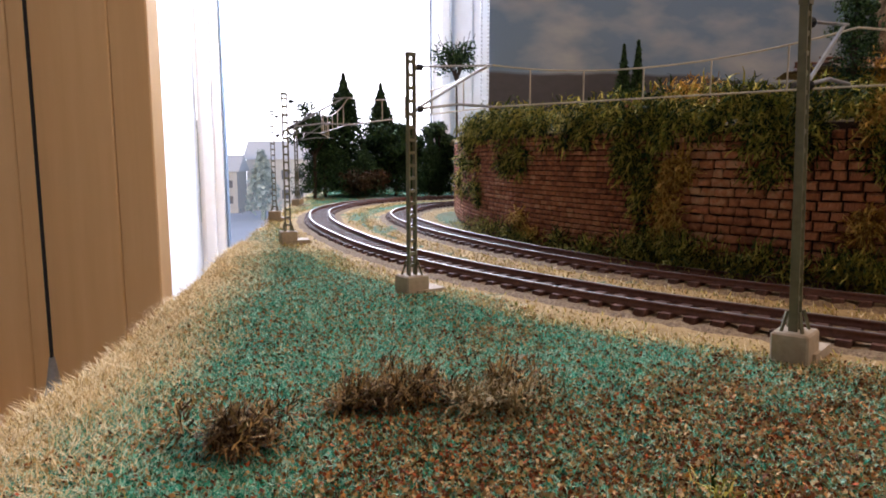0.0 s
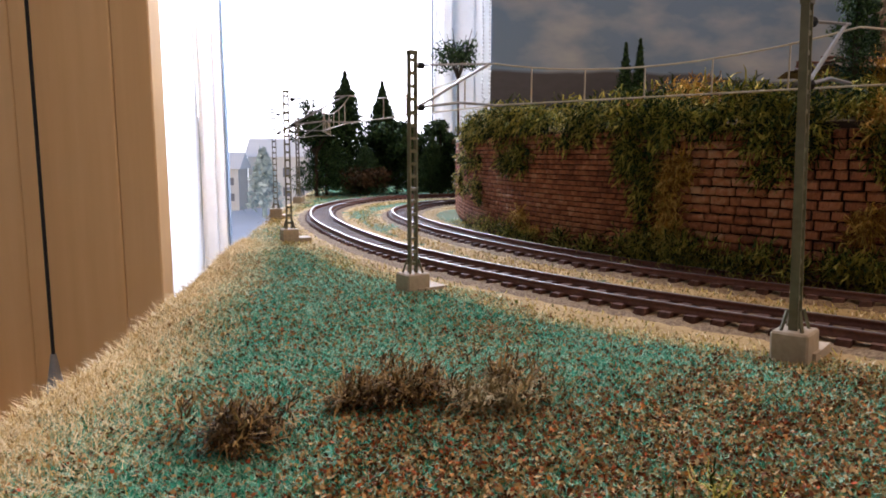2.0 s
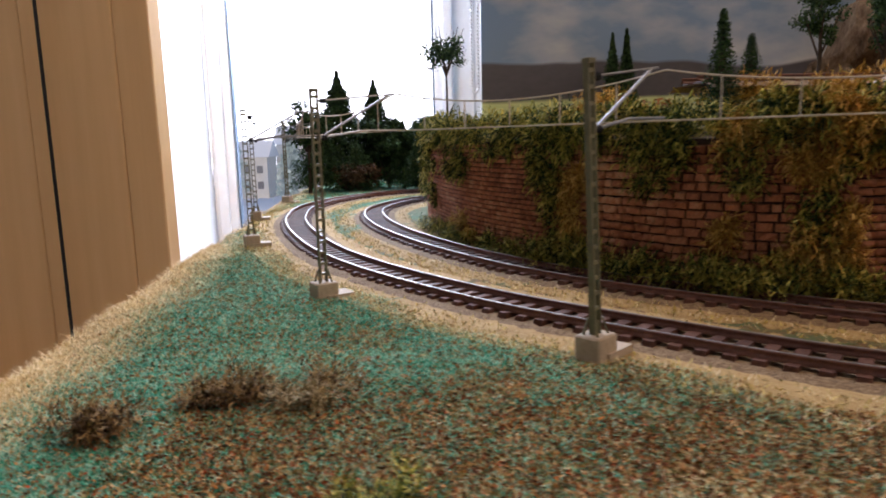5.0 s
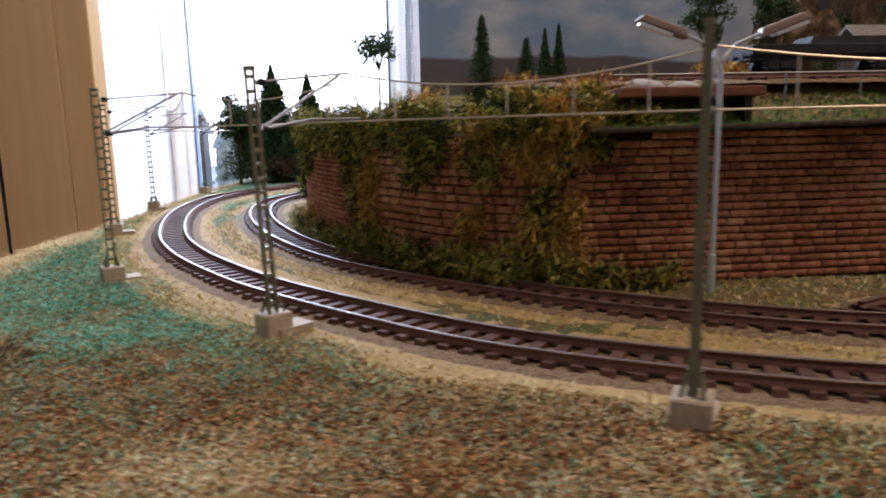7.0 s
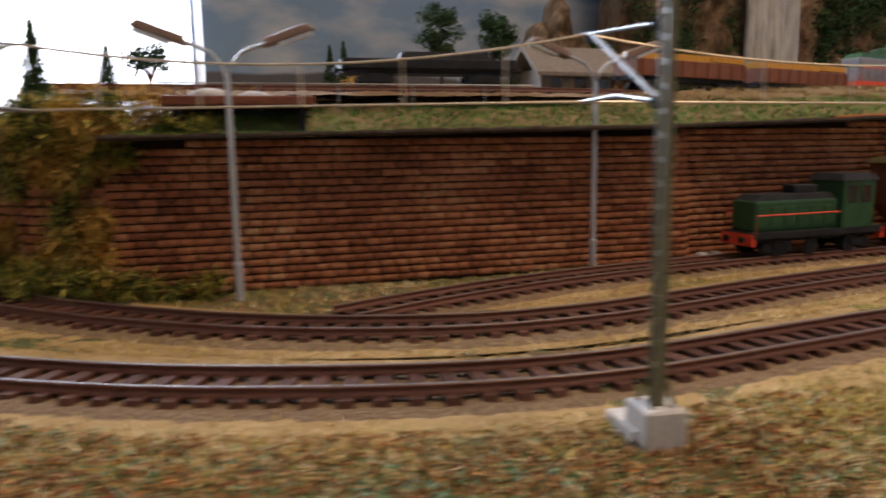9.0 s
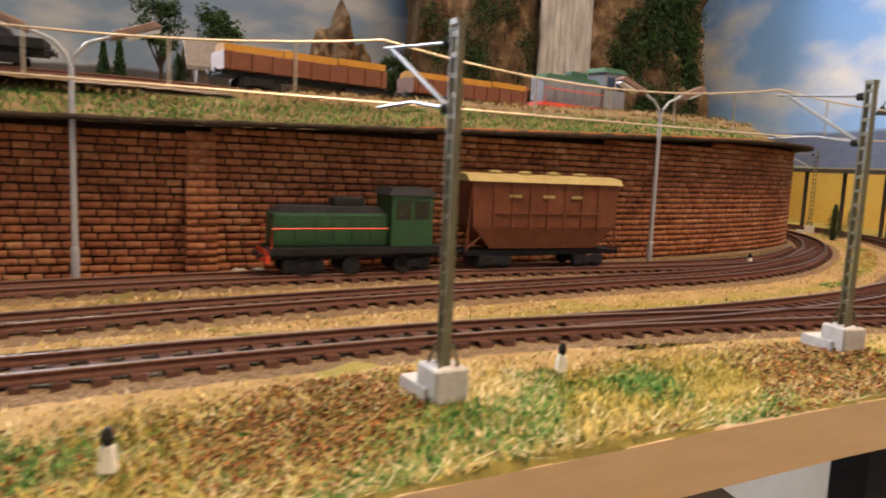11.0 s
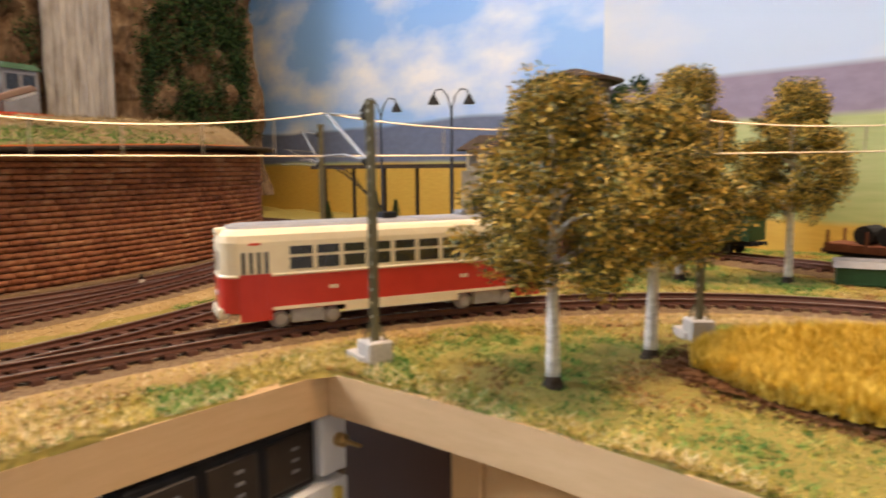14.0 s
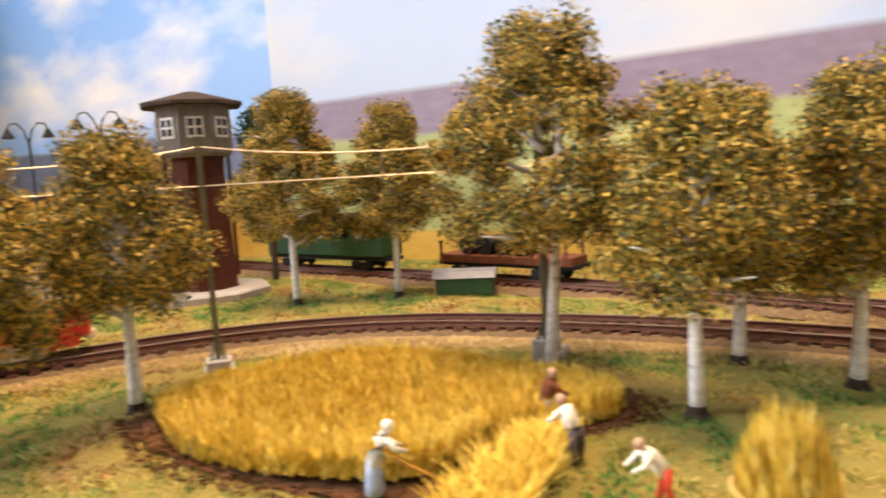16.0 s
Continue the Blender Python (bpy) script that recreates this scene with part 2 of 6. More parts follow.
M_glass_dark = mat("dark_window_glazing", [(0.010, 0.011, 0.014), (0.022, 0.023, 0.028)], 80, 0.08, 0.0, spec=0.6)
M_bark = mat("white_birch_bark", [(0.05, 0.045, 0.04), (0.56, 0.53, 0.48), (0.80, 0.77, 0.71), (0.86, 0.83, 0.77)], 330, 0.8, 0.4, stretch=(0.6, 0.6, 2.0), big=140)
M_leaf = mat("autumn_birch_leaf", [(0.06, 0.062, 0.012), (0.17, 0.155, 0.024), (0.33, 0.26, 0.04), (0.58, 0.36, 0.055)], 60, 0.6, 0.0, island=1.0)
M_leaf_dark = mat("dark_green_foliage", [(0.008, 0.022, 0.010), (0.022, 0.050, 0.018), (0.045, 0.085, 0.025)], 60, 0.8, 0.0, island=0.9)
M_ivy = mat("olive_hanging_foliage", [(0.025, 0.045, 0.010), (0.09, 0.12, 0.022), (0.27, 0.27, 0.04), (0.46, 0.38, 0.08)], 60, 0.85, 0.0, island=0.9, big=20)
M_ivy_gold = mat("golden_dry_foliage", [(0.26, 0.13, 0.025), (0.52, 0.29, 0.05), (0.70, 0.46, 0.12)], 60, 0.85, 0.0, island=0.9)
M_bush = mat("brown_scrub", [(0.07, 0.04, 0.018), (0.20, 0.12, 0.05), (0.38, 0.24, 0.09)], 60, 0.9, 0.0, island=0.9)
M_bark_dark = mat("dark_bark", [(0.03, 0.02, 0.014), (0.07, 0.05, 0.035)], 200, 0.9, 0.5)
M_straw = mat("straw_fibres", [(0.50, 0.33, 0.12), (0.72, 0.54, 0.25), (0.84, 0.71, 0.45)], 60, 0.8, 0.0, island=0.9, big=15)
M_teal = mat("teal_green_turf", [(0.012, 0.15, 0.09), (0.03, 0.35, 0.21), (0.08, 0.48, 0.31), (0.40, 0.58, 0.42)], 60, 0.85, 0.0, island=1.0, big=20)
M_litter = mat("leaf_litter_flakes", [(0.12, 0.04, 0.015), (0.46, 0.095, 0.03), (0.09, 0.18, 0.075), (0.60, 0.22, 0.05), (0.50, 0.33, 0.15)], 60, 0.85, 0.0, island=1.1)
M_meadow = mat("yellow_green_meadow", [(0.10, 0.13, 0.02), (0.34, 0.27, 0.045), (0.58, 0.43, 0.085), (0.66, 0.52, 0.17)], 60, 0.85, 0.0, island=0.8, big=22)
M_green = mat("fresh_green_tufts", [(0.03, 0.12, 0.025), (0.08, 0.24, 0.05), (0.22, 0.34, 0.08)], 60, 0.85, 0.0, island=0.9)
M_wheat = mat("golden_wheat", [(0.58, 0.38, 0.04), (0.84, 0.60, 0.09), (0.90, 0.71, 0.17)], 60, 0.8, 0.0, island=0.8, big=20)
M_dry = mat("dull_dry_fibres", [(0.14, 0.10, 0.04), (0.28, 0.20, 0.085), (0.40, 0.30, 0.15)], 60, 0.85, 0.0, island=0.9, big=15)
M_earth = mat("brown_earth", [(0.10, 0.045, 0.02), (0.20, 0.10, 0.045)], 300, 0.95, 0.7)
M_rock = mat("brown_cliff_rock", [(0.012, 0.007, 0.004), (0.09, 0.052, 0.028), (0.17, 0.115, 0.068), (0.33, 0.25, 0.17)], 85, 0.92, 1.0, big=22, bdist=0.006, stretch=(1, 1, 0.6))
M_fall = mat("grey_waterfall_stone", [(0.14, 0.12, 0.10), (0.30, 0.28, 0.25), (0.42, 0.40, 0.36)], 60, 0.45, 0.4, stretch=(1, 1, 0.25))
M_wagon_brown = mat("oxide_brown_wagon", [(0.12, 0.040, 0.020), (0.19, 0.07, 0.035)], 120, 0.7, 0.15)
M_wagon_red = mat("orange_brown_wagon", [(0.13, 0.042, 0.017), (0.20, 0.065, 0.024)], 120, 0.6, 0.1)
M_timber = mat("yellow_timber_load", [(0.40, 0.19, 0.03), (0.56, 0.28, 0.05)], 100, 0.7, 0.2)
M_khaki = mat("khaki_roof", [(0.30, 0.23, 0.09), (0.40, 0.31, 0.13)], 150, 0.7, 0.1)
M_loco_green = mat("loco_green", [(0.014, 0.055, 0.02), (0.025, 0.085, 0.03)], 150, 0.5, 0.05)
M_pale_grey = mat("pale_grey_body", [(0.15, 0.155, 0.17), (0.22, 0.225, 0.24)], 150, 0.5, 0.05)
M_signal_red = mat("signal_red", [(0.62, 0.05, 0.02), (0.74, 0.08, 0.03)], 150, 0.5, 0.05)
M_greywood = mat("weathered_grey_boards", [(0.12, 0.10, 0.085), (0.22, 0.19, 0.16)], 120, 0.8, 0.3, stretch=(4, 4, 0.6))
M_redbrick = mat("tower_brick", [(0.06, 0.018, 0.012), (0.11, 0.034, 0.02)], 250, 0.85, 0.4)
M_window_white = mat("white_window_frame", [(0.74, 0.70, 0.60), (0.82, 0.78, 0.68)], 150, 0.6, 0.05)
M_yellow = mat("yellow_window_light", [(0.62, 0.46, 0.08), (0.74, 0.56, 0.12)], 150, 0.6, 0.05)
M_concrete = mat("grey_concrete", [(0.30, 0.28, 0.25), (0.46, 0.43, 0.39)], 200, 0.85, 0.3)
M_lamp = mat("grey_lamp_post", [(0.34, 0.35, 0.37), (0.46, 0.47, 0.49)], 200, 0.45, 0.05, metal=0.3)
M_lamp_head = mat("brown_lamp_head", [(0.12, 0.07, 0.05), (0.19, 0.115, 0.08)], 200, 0.5, 0.05)
M_opal = mat("opal_lamp_glass", [(0.72, 0.74, 0.78), (0.80, 0.82, 0.85)], 200, 0.3, 0.0)

# ---------------------------------------------------------------- plan lines
NEAR_RAIL = [(-1.2, 19.6), (-2.9, 18.6), (-4.0, 16.8), (-4.35, 14.6), (-4.1, 12.6), (-3.7, 11.1), (-3.1, 9.5), (-2.45, 8.1), (-1.6, 6.75), (-0.6, 5.52),
             (0.12, 4.8), (1.07, 4.0), (2.0, 3.32), (2.94, 2.87), (4.07, 2.5), (5.1, 2.31), (6.1, 2.24), (7.13, 2.34), (8.5, 2.71), (9.6, 3.02),
             (11.6, 3.47), (13.75, 3.68), (15.5, 3.76), (16.9, 3.72), (18.0, 3.5), (19.1, 3.08), (20.2, 2.42), (21.05, 1.62), (21.65, 0.62),
             (22.02, -0.6), (22.25, -2.0), (22.3, -3.7), (22.1, -6.0), (21.6, -8.5)]
SECOND_RAIL = [(-1.0, 17.2), (-2.0, 16.2), (-2.6, 14.4), (-2.55, 12.7), (-2.0, 10.7), (-1.15, 8.8), (-0.25, 7.3), (0.64, 6.2), (1.7, 5.3), (2.84, 4.5), (4.1, 3.88),
               (5.2, 3.55), (6.3, 3.45), (7.3, 3.6), (8.2, 3.9), (9.5, 4.38), (11.5, 5.0), (13.5, 5.55), (15.2, 6.0), (16.5, 6.55), (17.8, 7.4), (19.5, 8.95),
               (20.9, 10.7), (21.9, 12.8), (22.3, 15.0), (22.0, 18.0)]
THIRD_RAIL = [(5.4, 3.95), (6.3, 4.5), (7.6, 5.12), (9.45, 5.72), (11.5, 6.2), (13.1, 6.5), (14.8, 6.75), (16.2, 7.05), (17.8, 7.8), (19.4, 9.1)]
BRANCH_RAIL = [(12.3, 3.6), (13.6, 3.86), (14.8, 4.16), (15.84, 4.5), (16.7, 4.88), (17.7, 5.42), (19.56, 6.84), (21.3, 8.5), (22.6, 10.3), (23.4, 12.3), (23.6, 14.5), (23.2, 17.5)]
SIDING_RAIL = [(25.1, 9.0), (24.75, 5.0), (24.45, 1.6), (24.1, -1.0), (23.6, -3.7), (22.9, -6.5)]
UPPER_RAIL = [(2.0, 6.6), (5.0, 7.0), (7.5, 7.35), (9.2, 7.9), (11.5, 8.95), (14.3, 10.25), (16.6, 11.3), (18.6, 12.9), (19.0, 15.0)]
G = 0.33                      # gauge
RAIL_Z = 0.11


def centre(rail):
    line = spline(rail, 0.1)
    return line + left_of(line) * (G / 2)


NEAR, SECOND, THIRD, BRANCH, SIDING, UPPER = (centre(r) for r in (NEAR_RAIL, SECOND_RAIL, THIRD_RAIL, BRANCH_RAIL, SIDING_RAIL, UPPER_RAIL))
WALL_PTS = [(-1.35, 15.5), (-1.3, 13.2), (-1.0, 11.0), (-0.4, 9.1), (0.35, 7.7), (1.0, 6.8), (1.6, 6.1), (2.18, 5.66), (2.8, 5.4), (3.4, 5.46), (6.0, 5.88), (9.1, 6.42), (12.0, 7.05),
            (15.3, 7.85), (17.5, 8.75), (19.2, 9.75), (20.2, 10.9), (20.7, 12.4), (20.7, 15.0)]
WALL = spline(WALL_PTS, 0.1)
OUTLINE = [(-3.45, -2.0), (-3.55, 2.6), (-3.62, 3.4), (-3.75, 4.4), (-3.95, 5.8), (-4.35, 8.4), (-4.65, 10.6), (-5.05, 13.6), (-5.6, 18.0), (-6.1, 22.5), (-6.3, 26.0),
           (29.0, 27.6), (28.2, -14.0), (17.5, -14.0), (17.25, -1.0), (17.07, 0.8), (16.9, 1.8), (16.72, 2.66), (15.0, 2.42), (13.3, 2.08), (11.9, 1.76), (10.24, 1.34), (4.0, -0.3)]


def wall_height(x):
    return np.interp(x, [-2, 3, 9, 14, 18, 21], [1.5, 1.5, 1.58, 1.74, 1.88, 1.9])


def ground_z(x, y):
    return 0.015 * np.sin(x * 1.7 + y) + 0.015 * np.sin(y * 2.3 - x * 0.6) + 0.01 * np.sin(3.1 * x) * np.sin(2.7 * y) - 0.02 + sum(0.085 * np.exp(-((x - a) ** 2 + (y - b) ** 2) / 0.16) for a, b in ((10.77, 2.1), (13.97, 2.76)))


# ---------------------------------------------------------------- table, ground and room
def build_ground():
    nx, ny, h = 236, 280, 0.15
    gx, gy = np.meshgrid(-6.7 + h * np.arange(nx), -14.1 + h * np.arange(ny), indexing="ij")
    ins = inside(OUTLINE, gx, gy)
    face_keep = ins[:-1, :-1] | ins[1:, :-1] | ins[1:, 1:] | ins[:-1, 1:]
    ring = [np.array(p) for p in OUTLINE]
    px, py = gx.copy(), gy.copy()
    for i, j in np.argwhere(~ins):
        if not face_keep[max(0, i - 1):i + 1, max(0, j - 1):j + 1].any():
            continue
        p, best = np.array([gx[i, j], gy[i, j]]), None
        for a, b in zip(ring, ring[1:] + ring[:1]):
            t = np.clip((p - a) @ (b - a) / ((b - a) @ (b - a)), 0, 1)
            q = a + t * (b - a)
            d = ((p - q) ** 2).sum()
            if best is None or d < best[0]:
                best = (d, q)
        px[i, j], py[i, j] = best[1]
    z = np.where(ins, ground_z(px, py) + 0.012 * rng.standard_normal(px.shape), -0.05)
    idx = np.arange(nx * ny).reshape(nx, ny)
    f = np.stack([idx[:-1, :-1], idx[1:, :-1], idx[1:, 1:], idx[:-1, 1:]], -1)[face_keep]
    used = np.unique(f)
    remap = np.zeros(nx * ny, int)
    remap[used] = np.arange(len(used))
    v = np.stack([px, py, z], -1).reshape(-1, 3)[used]
    ob = soup("ground", v, remap[f], M_soil, smooth=True)
    tagged(ob, "brown and green scattered turf of the railway layout", "ground", kind="structure")


build_ground()


def strip(name, a, b, z0, z1, thick, m):
    """An upright board between two plan points."""
    bm = bmesh.new()
    d = Vector((b[0] - a[0], b[1] - a[1]))
    box(bm, ((a[0] + b[0]) / 2, (a[1] + b[1]) / 2, (z0 + z1) / 2), (d.length, thick, z1 - z0), math.degrees(math.atan2(d.y, d.x)))
    return part(name, bm, m)


fascia = thing("baseboard_edge", "pale wooden edge boards round the layout table", "table edge", kind="structure")
for a, b in zip(OUTLINE, OUTLINE[1:] + OUTLINE[:1]):
    if a[0] > 27 or b[0] > 27 or a[1] > 25:
        continue
    n = Vector((b[1] - a[1], a[0] - b[0])).normalized() * 0.05
    strip("edge_board", (a[0] + n.x, a[1] + n.y), (b[0] + n.x, b[1] + n.y), -0.38, -0.045, 0.1, M_ply).parent = fascia
bm = bmesh.new()
inner = []
for p, c, q in zip(OUTLINE[-1:] + OUTLINE[:-1], OUTLINE, OUTLINE[1:] + OUTLINE[:1]):
    n = Vector((q[1] - p[1], p[0] - q[0])).normalized() * 0.16
    inner.append((c[0] + n.x, c[1] + n.y))
vs = [bm.verts.new((x, y, -0.3)) for x, y in inner]
bm.faces.new(vs)
ex = bmesh.ops.extrude_face_region(bm, geom=list(bm.faces))
for e in ex["geom"]:
    if isinstance(e, bmesh.types.BMVert):
        e.co.z = -0.16
tagged(part("table_slab", bm, M_ply), "plywood slab that carries the railway layout", "table", kind="structure")

FLOOR_Z, CEIL_Z = -17.0, 33.0


def plate(name, c, s, m, label, kind="structure", category="wall"):
    bm = bmesh.new()
    box(bm, c, s)
    return tagged(part(name, bm, m), label, category, kind=kind)


plate("floor", (4, -6, FLOOR_Z - 0.5), (72, 84, 1), M_dark, "dark brown room floor", category="floor")
plate("ceiling", (4, -6, CEIL_Z + 0.5), (72, 84, 1), M_white, "plain white room ceiling", category="ceiling")
plate("wall_south", (4, -46, 8), (72, 1, 50), M_room, "plain beige room wall")
plate("wall_east", (36.5, -6, 8), (1, 80, 50), M_room, "plain beige room wall")
plate("wall_west", (-30.5, -6.5, 8), (1, 79, 50), M_white, "white room wall beside the window")
# window wall with its opening
WX0, WX1, WZ0, WZ1, WY = -13.4, -0.2, -7.0, 28.0, 33.0
plate("wall_north", ((WX1 + 36) / 2, WY + 0.6, 8), (36 - WX1, 1.2, 50), M_white, "white wall with the window opening")
plate("wall_north_lower", ((WX0 + WX1) / 2, WY + 0.6, (FLOOR_Z + WZ0) / 2), (WX1 - WX0, 1.2, WZ0 - FLOOR_Z), M_white, "white wall below the window")
plate("wall_north_upper", ((WX0 + WX1) / 2, WY + 0.6, (CEIL_Z + WZ1) / 2), (WX1 - WX0, 1.2, CEIL_Z - WZ1), M_white, "white wall above the window")
win = thing("window_1", "tall white window overlooking a bright snowy street", "window", ((WX0 + WX1) / 2, WY, 0), kind="structure")
hw, hz = (WX1 - WX0) / 2, (WZ0 + WZ1) / 2
for nm, c, s in (("window_frame", (-hw + 0.6, 0.3, hz), (1.2, 0.7, WZ1 - WZ0)), ("window_frame", (hw - 0.97, 0.3, hz), (1.94, 0.7, WZ1 - WZ0)),
                 ("window_frame", (0, 0.3, WZ0 + 0.35), (2 * hw - 3.14, 0.7, 0.7)), ("window_frame", (0, 0.3, WZ1 - 0.35), (2 * hw - 3.14, 0.7, 0.7)),
                 ("window_sash", (-hw + 0.5, -0.16, hz), (0.55, 0.2, WZ1 - WZ0)), ("window_sash", (hw - 1.3, -0.16, hz), (0.5, 0.2, WZ1 - WZ0)),
                 ("window_sill", (0, -0.7, WZ0 - 0.2), (2 * hw, 2.2, 0.4))):
    bm = bmesh.new()
    box(bm, c, s)
    bevel(bm, 0.08)
    part(nm, bm, M_white, win)
for x in (-hw + 1.27, hw - 2.01):
    bm = bmesh.new()
    box(bm, (x, 0.1, hz), (0.1, 0.3, WZ1 - WZ0 - 1.4))
    part("window_seal", bm, M_seal, win, "dark blue-grey rubber seal")
# beaded chain of the roller blind beside the painted backdrop
chain = thing("blind_chain", "white beaded roller-blind chain hanging by the window", "blind chain", (-0.24, 23.2, 3.1))
bead = bmesh.new()
for dx in (-0.11, 0.11):
    for k in range(150):
        bmesh.ops.create_icosphere(bead, subdivisions=1, radius=0.05, matrix=Matrix.Translation((dx, 0, 0.1 + 0.125 * k)))
for k in range(5):
    a = math.pi * (k + 1) / 6
    bmesh.ops.create_icosphere(bead, subdivisions=1, radius=0.05, matrix=Matrix.Translation((-0.11 * math.cos(a), 0, 0.1 - 0.11 * math.sin(a))))
part("beads", bead, M_opal, chain, smooth=True)
bm = bmesh.new()
for dx in (-0.11, 0.11):
    tube(bm, [(dx, 0, 0.1), (dx, 0, 18.7)], 0.016, 5)
part("cord", bm, M_roofgrey, chain)

# outside: snowy ground and far buildings, painted pale for haze
bm = bmesh.new()
box(bm, (-10, 900, -60), (4000, 1730, 2))
tagged(part("ground_outside", bm, mat("snow", [(0.78, 0.79, 0.82), (0.86, 0.87, 0.9)], 0.5, 0.8, 0.1)), "snow-covered street outside the window", "ground", kind="structure")


def far_block(x, y, w, h, m, name="far_house"):
    ob = thing(name, "pale house with a snowy roof across the street, haze painted in", "house", (x, y, -59))
    bm = bmesh.new()
    box(bm, (0, 0, h / 2), (w, w * 0.6, h))
    part("wall", bm, m, ob)
    bm = bmesh.new()
    loft(bm, [[(e * w * 0.55, -w * 0.36, h), (e * w * 0.55, 0, h + w * 0.3), (e * w * 0.55, w * 0.36, h)] for e in (-1, 1)])
    part("roof", bm, M_white, ob, "snow-covered gabled roof")
    for k in range(4):
        for r in range(2):
            bm = bmesh.new()
            box(bm, (w * (-0.36 + 0.24 * k), -w * 0.3 - 0.3, h * (0.32 + 0.38 * r)), (w * 0.11, 0.5, h * 0.18))
            part("window", bm, M_pale_grey, ob)


def far_tree(x, y, h, w, seed, m):
    r = np.random.default_rng(seed)
    ob = thing("far_tree", "pale green tree across the snowy street, haze painted in", "tree", (x, y, -59), 0, "frosty trees across the street")
    bm = bmesh.new()
    tube(bm, [(0, 0, 0), (0, 0, h * 0.9)], [w * 0.06, w * 0.01], 6)
    part("trunk", bm, m, ob)
    u = r.random(1500) ** 0.7
    a = r.random(1500) * 2 * math.pi
    rad = w * 0.5 * (1 - u) ** 0.8 * np.sqrt(r.random(1500))
    p = np.column_stack([rad * np.cos(a), rad * np.sin(a), h * (0.12 + 0.88 * u)])
    q = r.standard_normal((1500, 3, 3)) * w * 0.045
    soup("crown", (p[:, None, :] + q).reshape(-1, 3), np.arange(4500).reshape(-1, 3), m, ob)


# haze and glare are put into these pale house and tree colours
M_haze = mat("hazed_house_render", [(0.62, 0.60, 0.55), (0.72, 0.70, 0.66)], 2, 0.9, 0.0)
M_hazed_foliage = mat("hazed_foliage", [(0.34, 0.42, 0.40), (0.52, 0.60, 0.58)], 2, 0.9, 0.0, island=0.6)
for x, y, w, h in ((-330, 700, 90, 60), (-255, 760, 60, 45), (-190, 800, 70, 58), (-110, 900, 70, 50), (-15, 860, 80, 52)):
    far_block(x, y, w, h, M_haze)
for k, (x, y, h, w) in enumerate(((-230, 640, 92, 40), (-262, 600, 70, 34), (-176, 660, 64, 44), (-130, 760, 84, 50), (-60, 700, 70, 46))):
    far_tree(x, y, h, w, 300 + k, M_hazed_foliage)
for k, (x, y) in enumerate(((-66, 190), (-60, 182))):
    far_tree(x, y, 17, 15, 310 + k, M_hazed_foliage)

bm = bmesh.new()
box(bm, (-40, 1650, 240), (3600, 4, 640))
M_glow = bpy.data.materials.new("bright_winter_sky")
M_glow.use_nodes = True
M_glow.node_tree.nodes["Principled BSDF"].inputs["Emission Color"].default_value = (0.92, 0.96, 1.0, 1)
M_glow.node_tree.nodes["Principled BSDF"].inputs["Emission Strength"].default_value = 2.2
tagged(part("backdrop", bm, M_glow), "bright white winter sky far outside the window", "sky", kind="structure")

# wooden wardrobe side beside the window, with its cord
panel = thing("wood_panel", "orange-brown wooden panel with vertical joints", "panel", (-10.8, 21.7, 0), -14.5, kind="structure")
x0 = 0.0
for w in (1.45, 3.95, 4.0, 4.2, 5.5):
    bm = bmesh.new()
    box(bm, (-x0 - w / 2, 0.3, 6), (w - 0.03, 0.6, 46))
    bevel(bm, 0.04, 1)
    part("board", bm, M_wood_panel, panel)
    x0 += w
# added board behind the joints, keeps window light from leaking through
bm = bmesh.new()
box(bm, (-9.6, 0.67, 6), (18.6, 0.1, 46))
part("light_stop_board", bm, M_wood_panel, panel)
plate("panel_ledge", (-18.5, 22.2, -8.9), (14, 3.0, 0.5), M_wood_panel, "wooden ledge at the foot of the panel", category="ledge")
plate("window_reveal", (-13.66, 28.7, 8), (0.5, 8.5, 48), M_white, "white window reveal in daylight", category="wall")
cord = thing("window_blind_pull", "dark cord with a grey bell-shaped pull hanging before the panel", "blind pull", (-14.85, 22.2, 0.7))
bm = bmesh.new()
tube(bm, [(0, 0, 32.2), (0, 0.02, 9), (0, 0, -6.3)], 0.06, 6)
part("cord", bm, M_black, cord)
bm = bmesh.new()
lathe(bm, (0, 0, -7.6), [(0.26, 0), (0.3, 0.15), (0.18, 0.8), (0.09, 1.4)], 14)
part("pull", bm, M_roofgrey, cord, "grey bell-shaped pull")


